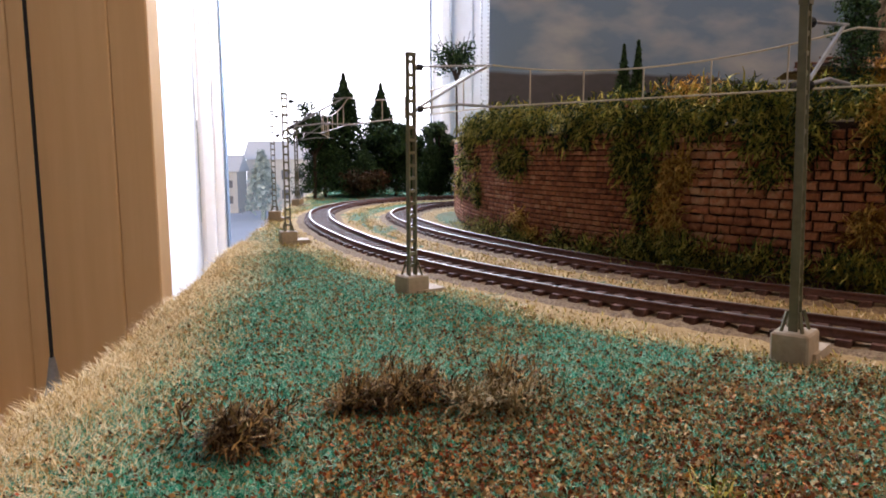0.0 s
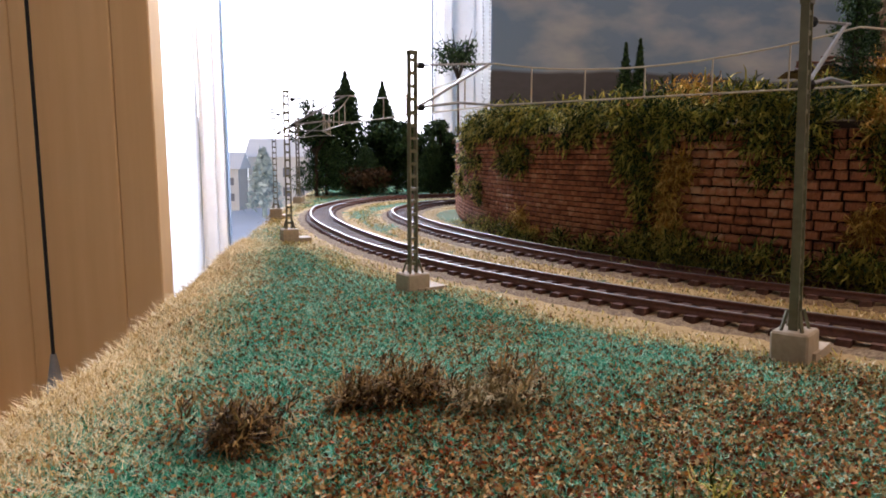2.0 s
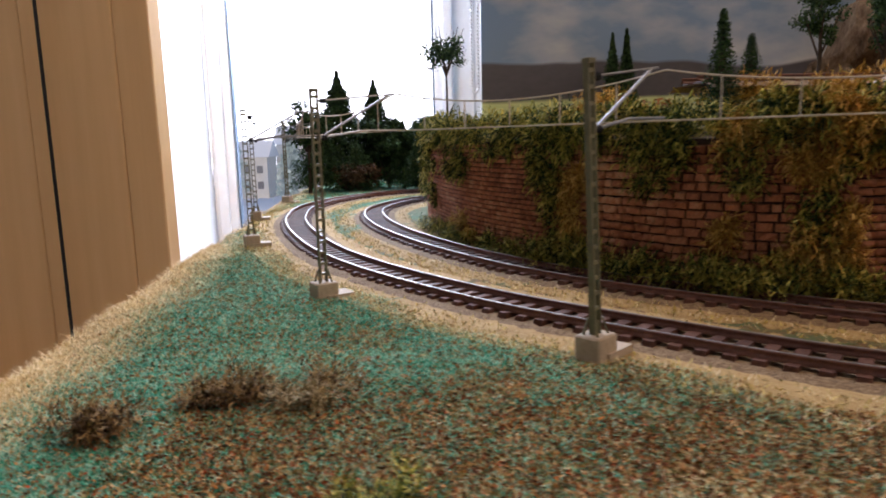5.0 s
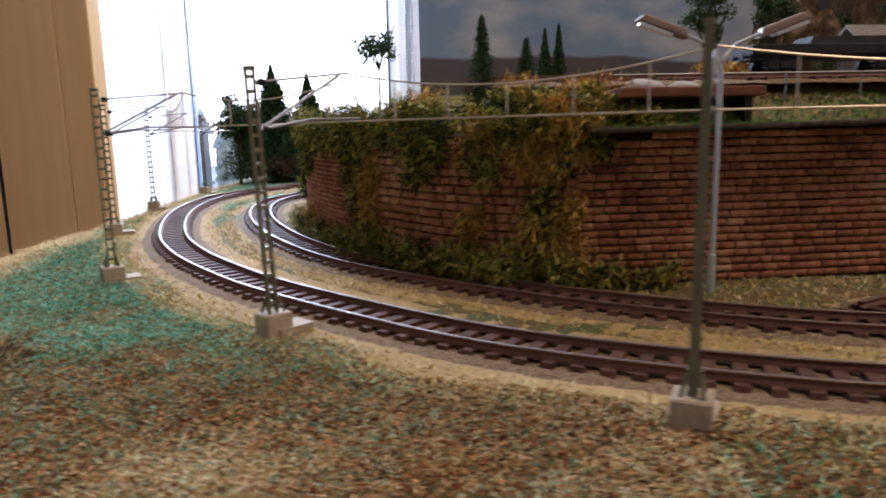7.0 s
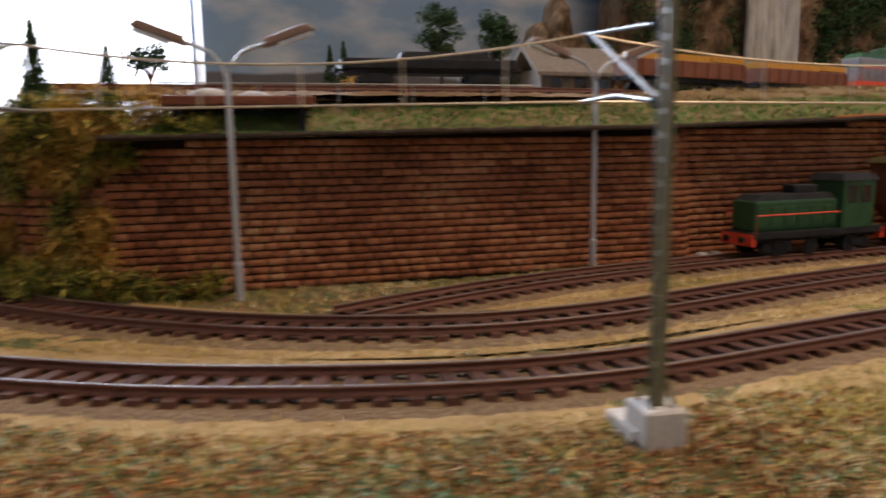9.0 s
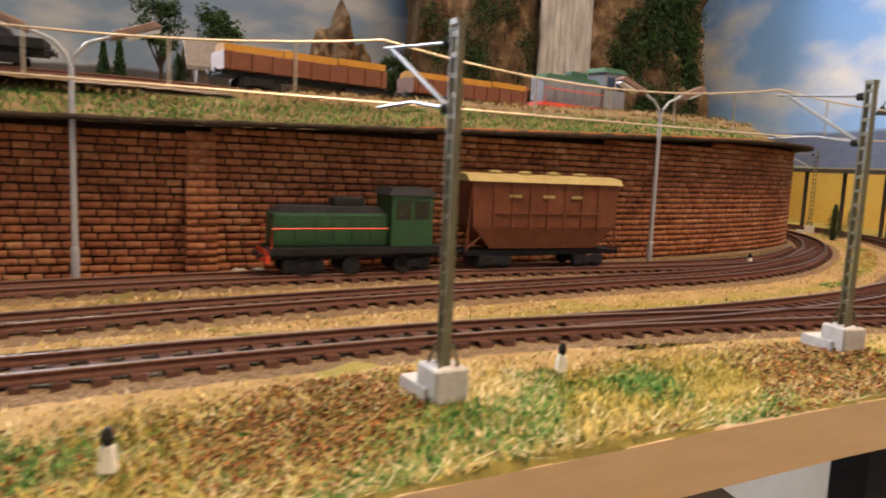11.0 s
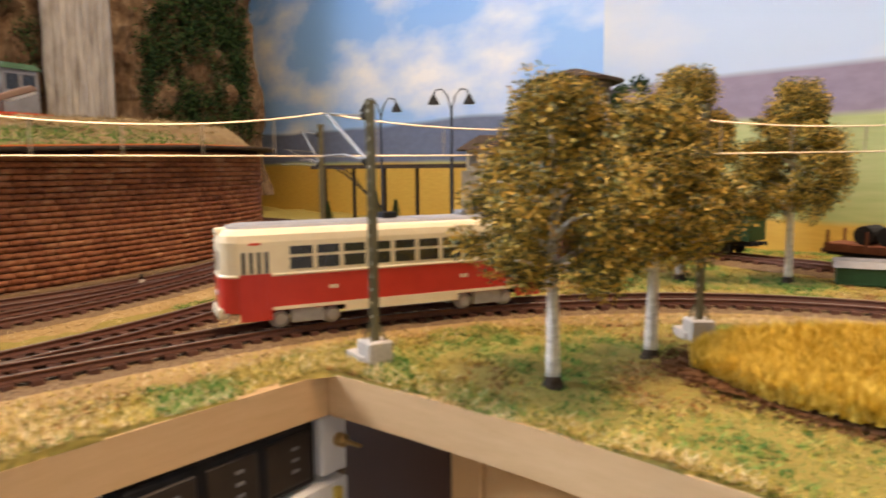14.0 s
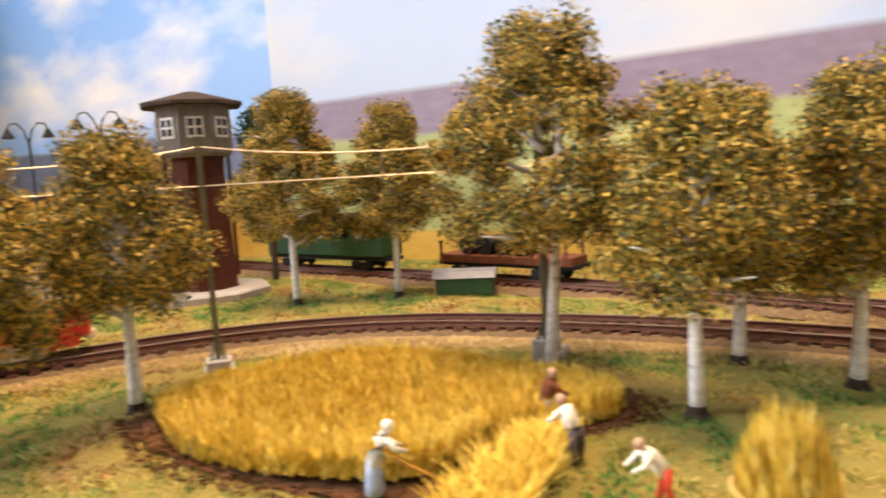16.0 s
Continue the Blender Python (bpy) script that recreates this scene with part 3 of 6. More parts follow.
# painted backdrop: a long printed landscape on panels
def backdrop_material(name, cloud_seed, hill, hill_z, field_z, wheat_z, cloudy, wobble, sky_low, sky_high, white=0.8):
    m = bpy.data.materials.new(name)
    m.use_nodes = True
    n, l = m.node_tree.nodes, m.node_tree.links
    b = n["Principled BSDF"]
    b.inputs["Roughness"].default_value = 0.55
    g = n.new("ShaderNodeNewGeometry")
    sep = n.new("ShaderNodeSeparateXYZ")
    l.new(g.outputs["Position"], sep.inputs[0])

    def noise_of(scale, stretch, detail=5):
        mp = n.new("ShaderNodeMapping")
        mp.inputs["Scale"].default_value = stretch
        mp.inputs["Location"].default_value = (cloud_seed, cloud_seed * 0.7, 0)
        l.new(g.outputs["Position"], mp.inputs[0])
        z = n.new("ShaderNodeTexNoise")
        z.inputs["Scale"].default_value = scale
        z.inputs["Detail"].default_value = detail
        l.new(mp.outputs[0], z.inputs["Vector"])
        return z.outputs["Fac"]

    def step_above(height, wobble, scale, soft=0.003):
        a = n.new("ShaderNodeMath")
        a.operation = "MULTIPLY_ADD"
        l.new(noise_of(scale, (1, 1, 0.2), 3), a.inputs[0])
        a.inputs[1].default_value = wobble
        l.new(sep.outputs["Z"], a.inputs[2])
        r = n.new("ShaderNodeMapRange")
        r.inputs["From Min"].default_value = height - soft + wobble / 2
        r.inputs["From Max"].default_value = height + soft + wobble / 2
        l.new(a.outputs[0], r.inputs[0])
        return r.outputs[0]

    def mix(fac, a, bb):
        x = n.new("ShaderNodeMix")
        x.data_type = "RGBA"
        l.new(fac, x.inputs["Factor"])
        for k, v in ((6, a), (7, bb)):
            if isinstance(v, tuple):
                x.inputs[k].default_value = (*v, 1)
            else:
                l.new(v, x.inputs[k])
        return x.outputs[2]

    grad = n.new("ShaderNodeMapRange")
    grad.inputs["From Min"].default_value = 0.12
    grad.inputs["From Max"].default_value = 0.55
    l.new(sep.outputs["Z"], grad.inputs[0])
    col = mix(grad.outputs[0], sky_low, sky_high)
    cl = n.new("ShaderNodeMapRange")
    cl.inputs["From Min"].default_value = cloudy
    cl.inputs["From Max"].default_value = cloudy + 0.16
    l.new(noise_of(3.6, (1, 1, 2.2), 7), cl.inputs[0])
    col = mix(cl.outputs[0], col, (white, white, white))
    hl = n.new("ShaderNodeMapRange")
    l.new(noise_of(60, (1, 1, 2), 4), hl.inputs[0])
    hillc = mix(hl.outputs[0], tuple(c * 0.7 for c in hill), tuple(c * 1.25 for c in hill))
    col = mix(step_above(hill_z, wobble, 2.2), hillc, col)
    fc = mix(noise_of(25, (1, 1, 8), 3), (0.30, 0.38, 0.13), (0.52, 0.52, 0.24))
    col = mix(step_above(field_z, 0.03, 4.0), fc, col)
    wc = mix(noise_of(60, (1, 1, 6), 3), (0.52, 0.30, 0.04), (0.68, 0.44, 0.08))
    col = mix(step_above(wheat_z, 0.01, 5.0), wc, col)
    l.new(col, b.inputs["Base Color"])
    return m


# north print: sky and hills darkened in colour for the dim light there
M_back_n_dimmed = backdrop_material("printed_sky_north_dimmed", 3.0, (0.05, 0.045, 0.048), 0.20, 0.14, 0.07, 0.50, 0.14, (0.15, 0.205, 0.27), (0.07, 0.145, 0.26), 0.36)
M_back_e = backdrop_material("printed_sky_east", 11.0, (0.27, 0.215, 0.29), 0.163, 0.120, 0.026, 0.50, 0.02, (0.50, 0.60, 0.74), (0.30, 0.46, 0.74), 0.66)
M_back_c = backdrop_material("printed_sky_corner", 7.0, (0.14, 0.17, 0.26), 0.145, 0.086, 0.084, 0.47, 0.04, (0.31, 0.52, 0.84), (0.11, 0.34, 0.80), 0.82)
for nm, a, b, m, lab in (("backdrop", (0.0, 24.7), (27.0, 27.4), M_back_n_dimmed, "printed backdrop of cloudy sky over brown hills, dimness put into its colours"),
                         ("backdrop", (27.0, 27.4), (27.0, 7.55), M_back_c, "printed backdrop of blue sky with white clouds"),
                         ("backdrop", (26.95, 7.55), (27.0, -16.0), M_back_e, "printed backdrop of purple hills, meadow and wheat")):
    tagged(strip(nm, a, b, -0.2, 15.0, 0.06, m), lab, "backdrop", kind="structure")


# upper terrace behind the retaining wall
def build_terrace():
    w = WALL
    back = np.stack([np.linspace(-1.5, 24.0, len(w)), np.full(len(w), 26.0)], 1)
    ts = np.r_[0.0, np.geomspace(0.01, 1.0, 46)]
    rows = []
    for t in ts:
        p = w * (1 - t) + back * t
        d = np.linalg.norm(p - w, axis=1)
        rise = np.interp(w[:, 0], [-1.5, 2.6, 4.0, 9.0, 24], [0.1, 0.15, 0.45, 0.55, 0.5])
        z = wall_height(w[:, 0]) + rise * np.clip((d - 0.25) / 1.3, 0, 1) ** 0.8 + 0.06 * np.sin(p[:, 0] * 2.1 + p[:, 1] * 1.3) * np.clip(d - 2.2, 0, 1) + 0.02 * rng.standard_normal(len(w)) * (d > 0.1)
        rows.append(np.column_stack([p, z]))
    v = np.array(rows)
    nt, nw = v.shape[:2]
    idx = np.arange(nt * nw).reshape(nt, nw)
    f = np.stack([idx[:-1, :-1], idx[:-1, 1:], idx[1:, 1:], idx[1:, :-1]], -1).reshape(-1, 4)[:, ::-1]
    tagged(soup("terrace_ground", v.reshape(-1, 3), f, M_upper, smooth=True), "dry tan slope and terrace above the retaining wall", "ground", kind="structure")
    return v


TERRACE = build_terrace()


def terrace_z(x, y):
    p = TERRACE.reshape(-1, 3)
    return float(p[np.argmin((p[:, 0] - x) ** 2 + (p[:, 1] - y) ** 2), 2])


# ---------------------------------------------------------------- tracks
SLEEPERS = []


def sweep(line, z, prof, close=True):
    """Verts and quads of a profile (offset to the left, height) carried along a plan line."""
    nl = left_of(line)
    zz = z if np.ndim(z) else np.full(len(line), z)
    v = np.concatenate([np.column_stack([line + nl * o, zz + h]) for o, h in prof])
    m, k = len(line), len(prof)
    f = []
    for a in range(k if close else k - 1):
        b = (a + 1) % k
        i = np.arange(m - 1)
        f.append(np.column_stack([a * m + i, a * m + i + 1, b * m + i + 1, b * m + i]))
    return v, np.concatenate(f)


def build_track(line, label, z=0.0, skip=None, bed=M_bed):
    tr = thing("railway_track", label, "track", kind="structure")
    zz = (np.full(len(line), float(z)) if np.ndim(z) == 0 else np.asarray(z)) + 0.0
    for side in (-1, 1):
        o = side * (G / 2 + 0.02)
        v, f = sweep(line, zz, [(o - 0.045, 0.052), (o + 0.045, 0.052), (o + 0.012, 0.066), (o + 0.012, 0.092), (o + 0.017, 0.096), (o + 0.017, 0.11), (o - 0.017, 0.11), (o - 0.017, 0.096), (o - 0.012, 0.092), (o - 0.012, 0.066)])
        idx = np.zeros(len(f), int)
        n = len(line) - 1
        idx[5 * n:6 * n] = 1
        soup("rail", v, f, [M_rail_side, M_rail_top], tr, idx=idx)
    v, f = sweep(line, zz, [(-0.52, -0.03), (-0.36, 0.025), (0.36, 0.025), (0.52, -0.03)], close=False)
    v[:, 2] += 0.006 * rng.standard_normal(len(v))
    soup("ballast_bed", v, f, bed, tr)
    d = np.gradient(line, axis=0)
    s = np.r_[0, np.cumsum(np.linalg.norm(np.diff(line, axis=0), axis=1))]
    for q in np.arange(0.1, s[-1], 0.19):
        x, y, h = np.interp(q, s, line[:, 0]), np.interp(q, s, line[:, 1]), np.interp(q, s, zz)
        a = math.atan2(np.interp(q, s, d[:, 1]), np.interp(q, s, d[:, 0]))
        SLEEPERS.append((tr, x, y, h + 0.035, a))
    return tr


build_track(NEAR, "brown railway track with polished rails on sandy ballast", bed=M_bed)
build_track(SECOND, "brown railway track beside the retaining wall")
build_track(THIRD, "brown siding track at the foot of the wall")
build_track(BRANCH, "brown branch track curving away from the turnout")
build_track(SIDING, "brown siding track by the painted backdrop")
UPPER_Z = 2.06
build_track(UPPER, "brown track on the upper terrace", z=UPPER_Z - 0.02)

# sandy shoulders along the tracks
for line, lo, hi in ((NEAR, -0.78, 0.75), (SECOND, -0.75, 0.75), (THIRD, -0.6, 0.7), (BRANCH, -0.7, 0.7)):
    prof = [(lo, -0.05), (lo * 0.85, 0.004), (hi * 0.85, 0.004), (hi, -0.05)]
    sub = line[::2]
    v, f = sweep(sub, 0.0, prof, close=False)
    v[:, :2] += 0.05 * rng.standard_normal((len(v), 2)) * (np.abs(v[:, 2:3]) > 0.02)
    tagged(soup("sand_shoulder", v, f, M_sand, smooth=True), "tan sand strip along the railway track", "ballast", kind="structure")


# ---------------------------------------------------------------- catenary masts
def catenary_mast(loc, rz, grey=False, arm=True):
    """rz: direction of the arm, degrees."""
    ob = thing("catenary_mast", "olive lattice catenary mast on a %s plinth" % ("grey" if grey else "beige"), "mast", loc, rz, "catenary masts along the track")
    mp = M_plinth_g if grey else M_plinth
    bm = bmesh.new()
    box(bm, (0, 0, 0.08), (0.23, 0.21, 0.2))
    bevel(bm, 0.012, 1)
    box(bm, (0.13, 0, 0.015), (0.3, 0.25, 0.08))
    part("plinth", bm, mp, ob)
    for y in (-1, 1):
        bm = bmesh.new()
        box(bm, (y * 0.033, 0, 1.12), (0.014, 0.05, 1.88), taper=0.88)
        part("upright", bm, M_mast, ob)
    for i in range(17):
        z = 0.26 + i * 0.108
        bm = bmesh.new()
        box(bm, (0, 0, z), (0.06, 0.034, 0.026))
        part("batten", bm, M_mast, ob)
    bm = bmesh.new()
    for y in (-1, 1):
        for x in (-1, 1):
            tube(bm, [(x * 0.068, y * 0.06, 0.17), (x * 0.036, y * 0.034, 0.3)], 0.011, 4)
    part("foot_brace", bm, M_mast, ob)
    bm = bmesh.new()
    box(bm, (0, 0, 2.05), (0.08, 0.056, 0.03))
    part("cap", bm, M_mast, ob)
    if arm:
        bm = bmesh.new()
        tube(bm, [(0.05, 0, 1.95), (0.92, 0, 2.03)], 0.010, 6)
        part("top_arm", bm, M_arm, ob)
        bm = bmesh.new()
        tube(bm, [(0.05, 0, 1.6), (0.82, 0, 2.015)], 0.014, 6)
        part("strut", bm, M_arm, ob)
        bm = bmesh.new()
        tube(bm, [(0.05, 0, 1.6), (0.5, 0, 1.66), (1.0, 0, 1.655)], 0.013, 6)
        part("contact_arm", bm, M_arm, ob)
        for z in (1.95, 1.6):
            bm = bmesh.new()
            tube(bm, [(0.06, 0, z), (0.075, 0, z), (0.09, 0, z), (0.105, 0, z), (0.12, 0, z)], [0.016, 0.032, 0.02, 0.032, 0.016], 8)
            part("insulator", bm, M_black, ob)
    return ob


def nearest_dir(line, x, y):
    i = int(np.argmin((line[:, 0] - x) ** 2 + (line[:, 1] - y) ** 2))
    return line[i]


MASTS = [(-5.2, 16.6, 0), (-4.85, 12.9, 0), (-3.78, 9.3, 0), (-1.89, 5.72, 0), (0.47, 3.78, 0), (3.2, 2.08, 0), (6.85, 1.58, 1), (10.77, 2.2, 1), (13.97, 2.86, 1), (17.1, 2.55, 1), (19.67, 1.18, 1), (21.2, -1.2, 1)]
HANGERS = []
for x, y, grey in MASTS:
    p = nearest_dir(NEAR, x, y)
    a = math.atan2(p[1] - y, p[0] - x)
    mast = catenary_mast((x, y, 0.08 if 9 < x < 15 else 0.0), math.degrees(a), bool(grey))
    if 9 < x < 15:
        mast.scale = (0.95, 0.95, 0.935)
    if abs(x - 0.47) < 0.1:      # this mast leans a little towards the window
        mast.rotation_euler = (Matrix.Rotation(radians(-2.0), 4, "Y") @ Matrix.Rotation(a, 4, "Z")).to_euler()
    HANGERS.append((x + 0.9 * math.cos(a), y + 0.9 * math.sin(a)))
for x, y, dx, dy in ((18.3, 5.3, 18.6, 6.4), (23.0, 13.2, 22.4, 13.8)):
    catenary_mast((x, y, 0), math.degrees(math.atan2(dy - y, dx - x)), True)


def wire_span(a, b):
    ob = thing("overhead_wire", "thin bare overhead wire with droppers between masts", "wire", group="overhead wire spans")
    a, b = np.array(a), np.array(b)
    n = 14
    top, low = [], []
    for i in range(n + 1):
        t = i / n
        x, y = a * (1 - t) + b * t
        top.append((x, y, 2.03 - 0.14 * 4 * t * (1 - t)))
        low.append((x, y, 1.655))
    for nm, pts in (("messenger_wire", top), ("contact_wire", low)):
        bm = bmesh.new()
        tube(bm, pts, 0.0075, 5)
        part(nm, bm, M_wire, ob)
    for t in (0.14, 0.32, 0.5, 0.68, 0.86):
        x, y = a * (1 - t) + b * t
        bm = bmesh.new()
        tube(bm, [(x, y, 1.655), (x, y, 2.03 - 0.14 * 4 * t * (1 - t))], 0.007, 4)
        part("dropper", bm, M_wire, ob)


for a, b in zip(HANGERS, HANGERS[1:]):
    wire_span(a, b)


# ---------------------------------------------------------------- tram
def rounded_outline(hl, hw, r, n=6):
    """Plan outline of a car body: half length, half width, corner radius."""
    out = []
    for cx, cy, a0 in ((hl - r, hw - r * 0.8, 0), (-hl + r, hw - r * 0.8, 90), (-hl + r, -hw + r * 0.8, 180), (hl - r, -hw + r * 0.8, 270)):
        for k in range(n + 1):
            a = radians(a0 + 90 * k / n)
            out.append((cx + r * math.cos(a), cy + r * 0.8 * math.sin(a)))
    return out


def tram(loc, rz):
    ob = thing("tram", "red and cream old tram car with a grey roof", "tram", loc, rz)
    hl, hw = 1.68, 0.30
    ring = lambda k, z, g=0.0: [(x * (1 - g / hl), y * (1 - g / hw), z) for x, y in rounded_outline(hl, hw, 0.2)]
    bm = bmesh.new()
    loft(bm, [ring(0, 0.18), ring(0, 0.49)])
    part("lower_body", bm, M_red, ob, "red lacquered lower body", smooth=False)
    bm = bmesh.new()
    loft(bm, [ring(0, 0.49), ring(0, 0.505, -0.008), ring(0, 0.52), ring(0, 0.80), ring(0, 0.86, 0.012), ring(0, 0.90, 0.045), ring(0, 0.915, 0.08)])
    part("upper_body", bm, M_cream, ob, "cream lacquered upper body")
    bm = bmesh.new()
    loft(bm, [ring(0, 0.912, 0.075), ring(0, 0.935, 0.10), ring(0, 0.95, 0.16)])
    part("roof", bm, M_roofgrey, ob, "grey painted roof")
    # skirt with bogie openings
    for side in (-1, 1):
        y = side * 0.296
        bm = bmesh.new()
        for x0, x1, z0 in ((-0.58, 0.58, 0.12), (-1.28, -0.58, 0.185), (0.58, 1.28, 0.185), (1.28, 1.5, 0.12), (-1.5, -1.28, 0.12)):
            box(bm, ((x0 + x1) / 2, y, (z0 + 0.215) / 2), (x1 - x0, 0.022, 0.215 - z0))
        part("skirt", bm, M_cream, ob, "cream skirt band")
        # side windows in pairs of panes
        for i in range(9):
            x = -1.0 + i * 0.25 + 0.02
            for z, h in ((0.60, 0.105), (0.715, 0.075)):
                bm = bmesh.new()
                box(bm, (x, side * 0.2985, z), (0.205, 0.01, h))
                part("pane", bm, M_glass_dark, ob)
        for x in (-1.39, 1.39):
            bm = bmesh.new()
            box(bm, (x, side * 0.30, 0.31), (0.28, 0.016, 0.42))
            door = part("door", bm, M_red, ob, "red folding door")
            bm = bmesh.new()
            box(bm, (x, side * 0.30, 0.645), (0.3, 0.014, 0.29))
            part("door_head", bm, M_cream, ob)
            for k in range(4):
                bm = bmesh.new()
                box(bm, (x - 0.099 + 0.066 * k, side * 0.306, 0.62), (0.032, 0.012, 0.19))
                part("door_pane", bm, M_glass_dark, ob)
                bm = bmesh.new()
                box(bm, (x - 0.099 + 0.066 * k, side * 0.309, 0.31), (0.008, 0.008, 0.38))
                part("door_rib", bm, M_red, ob)
            bm = bmesh.new()
            box(bm, (x, side * 0.306, 0.785), (0.1, 0.006, 0.02))
            part("route_mark", bm, M_signal_red, ob)
        for x in (-0.72, 0.62):
            for k in range(3):
                bm = bmesh.new()
                box(bm, (x + 0.03 * k, side * 0.3, 0.36), (0.022, 0.006, 0.036))
                part("number_bar", bm, M_cream, ob)
        bm = bmesh.new()
        box(bm, (0, side * 0.3, 0.485), (2.4, 0.012, 0.012))
        part("trim_strip", bm, M_red, ob)
    # ends: windscreens, headlamp, bumper
    for e in (-1, 1):
        for y in (-0.12, 0, 0.12):
            bm = bmesh.new()
            box(bm, (e * (1.676 - abs(y) * 0.12), y, 0.635), (0.014, 0.1, 0.17), rz=-e * y * 120)
            part("windscreen", bm, M_glass_dark, ob)
        bm = bmesh.new()
        lathe(bm, (0, 0, 0), [(0.02, -0.012), (0.03, 0), (0.024, 0.014)], 12)
        for v in bm.verts:
            v.co = Vector((e * (1.685 + v.co.z), v.co.x, 0.34 + v.co.y))
        part("headlamp", bm, M_opal, ob)
        bm = bmesh.new()
        box(bm, (e * 1.66, 0, 0.17), (0.1, 0.42, 0.1))
        bevel(bm, 0.03)
        part("bumper", bm, M_cream, ob)
        bm = bmesh.new()
        box(bm, (e * 1.6, 0, 0.885), (0.18, 0.2, 0.07))
        bevel(bm, 0.03)
        part("sign_box", bm, M_cream, ob)
    # bogies
    for x in (-0.93, 0.93):
        bm = bmesh.new()
        for side in (-1, 1):
            box(bm, (x, side * 0.235, 0.11), (0.30, 0.06, 0.12))
            for k in range(5):
                box(bm, (x - 0.12 + 0.06 * k, side * 0.268, 0.105), (0.03, 0.02, 0.1))
        part("bogie_frame", bm, M_bogie, ob, "light grey bogie frame")
        for dx in (-0.24, 0.24):
            for side in (-1, 1):
                bm = bmesh.new()
                tube(bm, [(x + dx, side * 0.155, 0.085), (x + dx, side * 0.2, 0.085), (x + dx, side * 0.24, 0.085)], [0.095, 0.085, 0.05], 18)
                part("wheel", bm, M_bogie, ob)
    bm = bmesh.new()
    box(bm, (0, 0, 0.17), (2.9, 0.42, 0.1))
    part("underframe", bm, M_black, ob)
    # roof gear
    bm = bmesh.new()
    box(bm, (0.9, 0, 0.985), (0.16, 0.18, 0.08))
    bevel(bm, 0.02)
    box(bm, (0.75, 0, 0.97), (0.05, 0.2, 0.06))
    part("roof_ventilator", bm, M_roofgrey, ob)
    bm = bmesh.new()
    box(bm, (-0.05, 0, 0.97), (0.14, 0.2, 0.07))
    part("collector_base", bm, M_black, ob)
    bm = bmesh.new()
    for y in (-0.06, 0.06):
        tube(bm, [(-0.05, y, 0.99), (-0.3, y * 0.4, 1.24), (-0.42, y * 1.6, 1.37)], 0.008, 5)
    tube(bm, [(-0.42, -0.1, 1.37), (-0.5, -0.13, 1.42), (-0.56, 0, 1.44), (-0.5, 0.13, 1.42), (-0.42, 0.1, 1.37)], 0.008, 5)
    part("bow_collector", bm, M_black, ob, "thin black bow collector")
    return ob


def on_line(line, x, y, off):
    i = int(np.argmin((line[:, 0] - x) ** 2 + (line[:, 1] - y) ** 2))
    k = max(1, int(off / 0.1))
    a, b = line[max(0, i - k)], line[min(len(line) - 1, i + k)]
    return (a + b) / 2, math.degrees(math.atan2(b[1] - a[1], b[0] - a[0]))


c, ang = on_line(NEAR, 18.12, 3.65, 0.93)
tram((c[0], c[1], RAIL_Z), ang)


# ---------------------------------------------------------------- foliage
def leaves(centres, radii, count, size, flat=0.35):
    """Small bent leaf triangles in clumps; returns arrays for soup()."""
    k = rng.integers(0, len(centres), count)
    d = rng.standard_normal((count, 3))
    d /= np.linalg.norm(d, axis=1, keepdims=True)
    r = rng.random(count) ** flat
    p = np.asarray(centres)[k] + d * r[:, None] * np.asarray(radii)[k]
    s = size * (0.6 + 0.8 * rng.random(count))
    a = rng.standard_normal((count, 3))
    a /= np.linalg.norm(a, axis=1, keepdims=True)
    b = np.cross(a, d + 0.6 * rng.standard_normal((count, 3)))
    b /= np.linalg.norm(b, axis=1, keepdims=True) + 1e-9
    v = np.stack([p - a * s[:, None], p + b * s[:, None] * 0.55, p + a * s[:, None], p - b * s[:, None] * 0.55], 1).reshape(-1, 3)
    return v, np.arange(len(v)).reshape(-1, 4)


def fibres(p, height, lean, width, count_dir=None):
    """Upright tapering blades from points p."""
    n = len(p)
    a = rng.random(n) * 2 * np.pi
    h = height * (0.5 + 0.8 * rng.random(n))
    off = np.stack([np.cos(a), np.sin(a)], 1) * (lean * rng.random(n) * h)[:, None]
    w = np.stack([-np.sin(a), np.cos(a)], 1) * width
    base = np.asarray(p)
    v = np.stack([np.column_stack([base[:, :2] - w, base[:, 2]]), np.column_stack([base[:, :2] + w, base[:, 2]]), np.column_stack([base[:, :2] + off, base[:, 2] + h])], 1).reshape(-1, 3)
    return v, np.arange(len(v)).reshape(-1, 3)


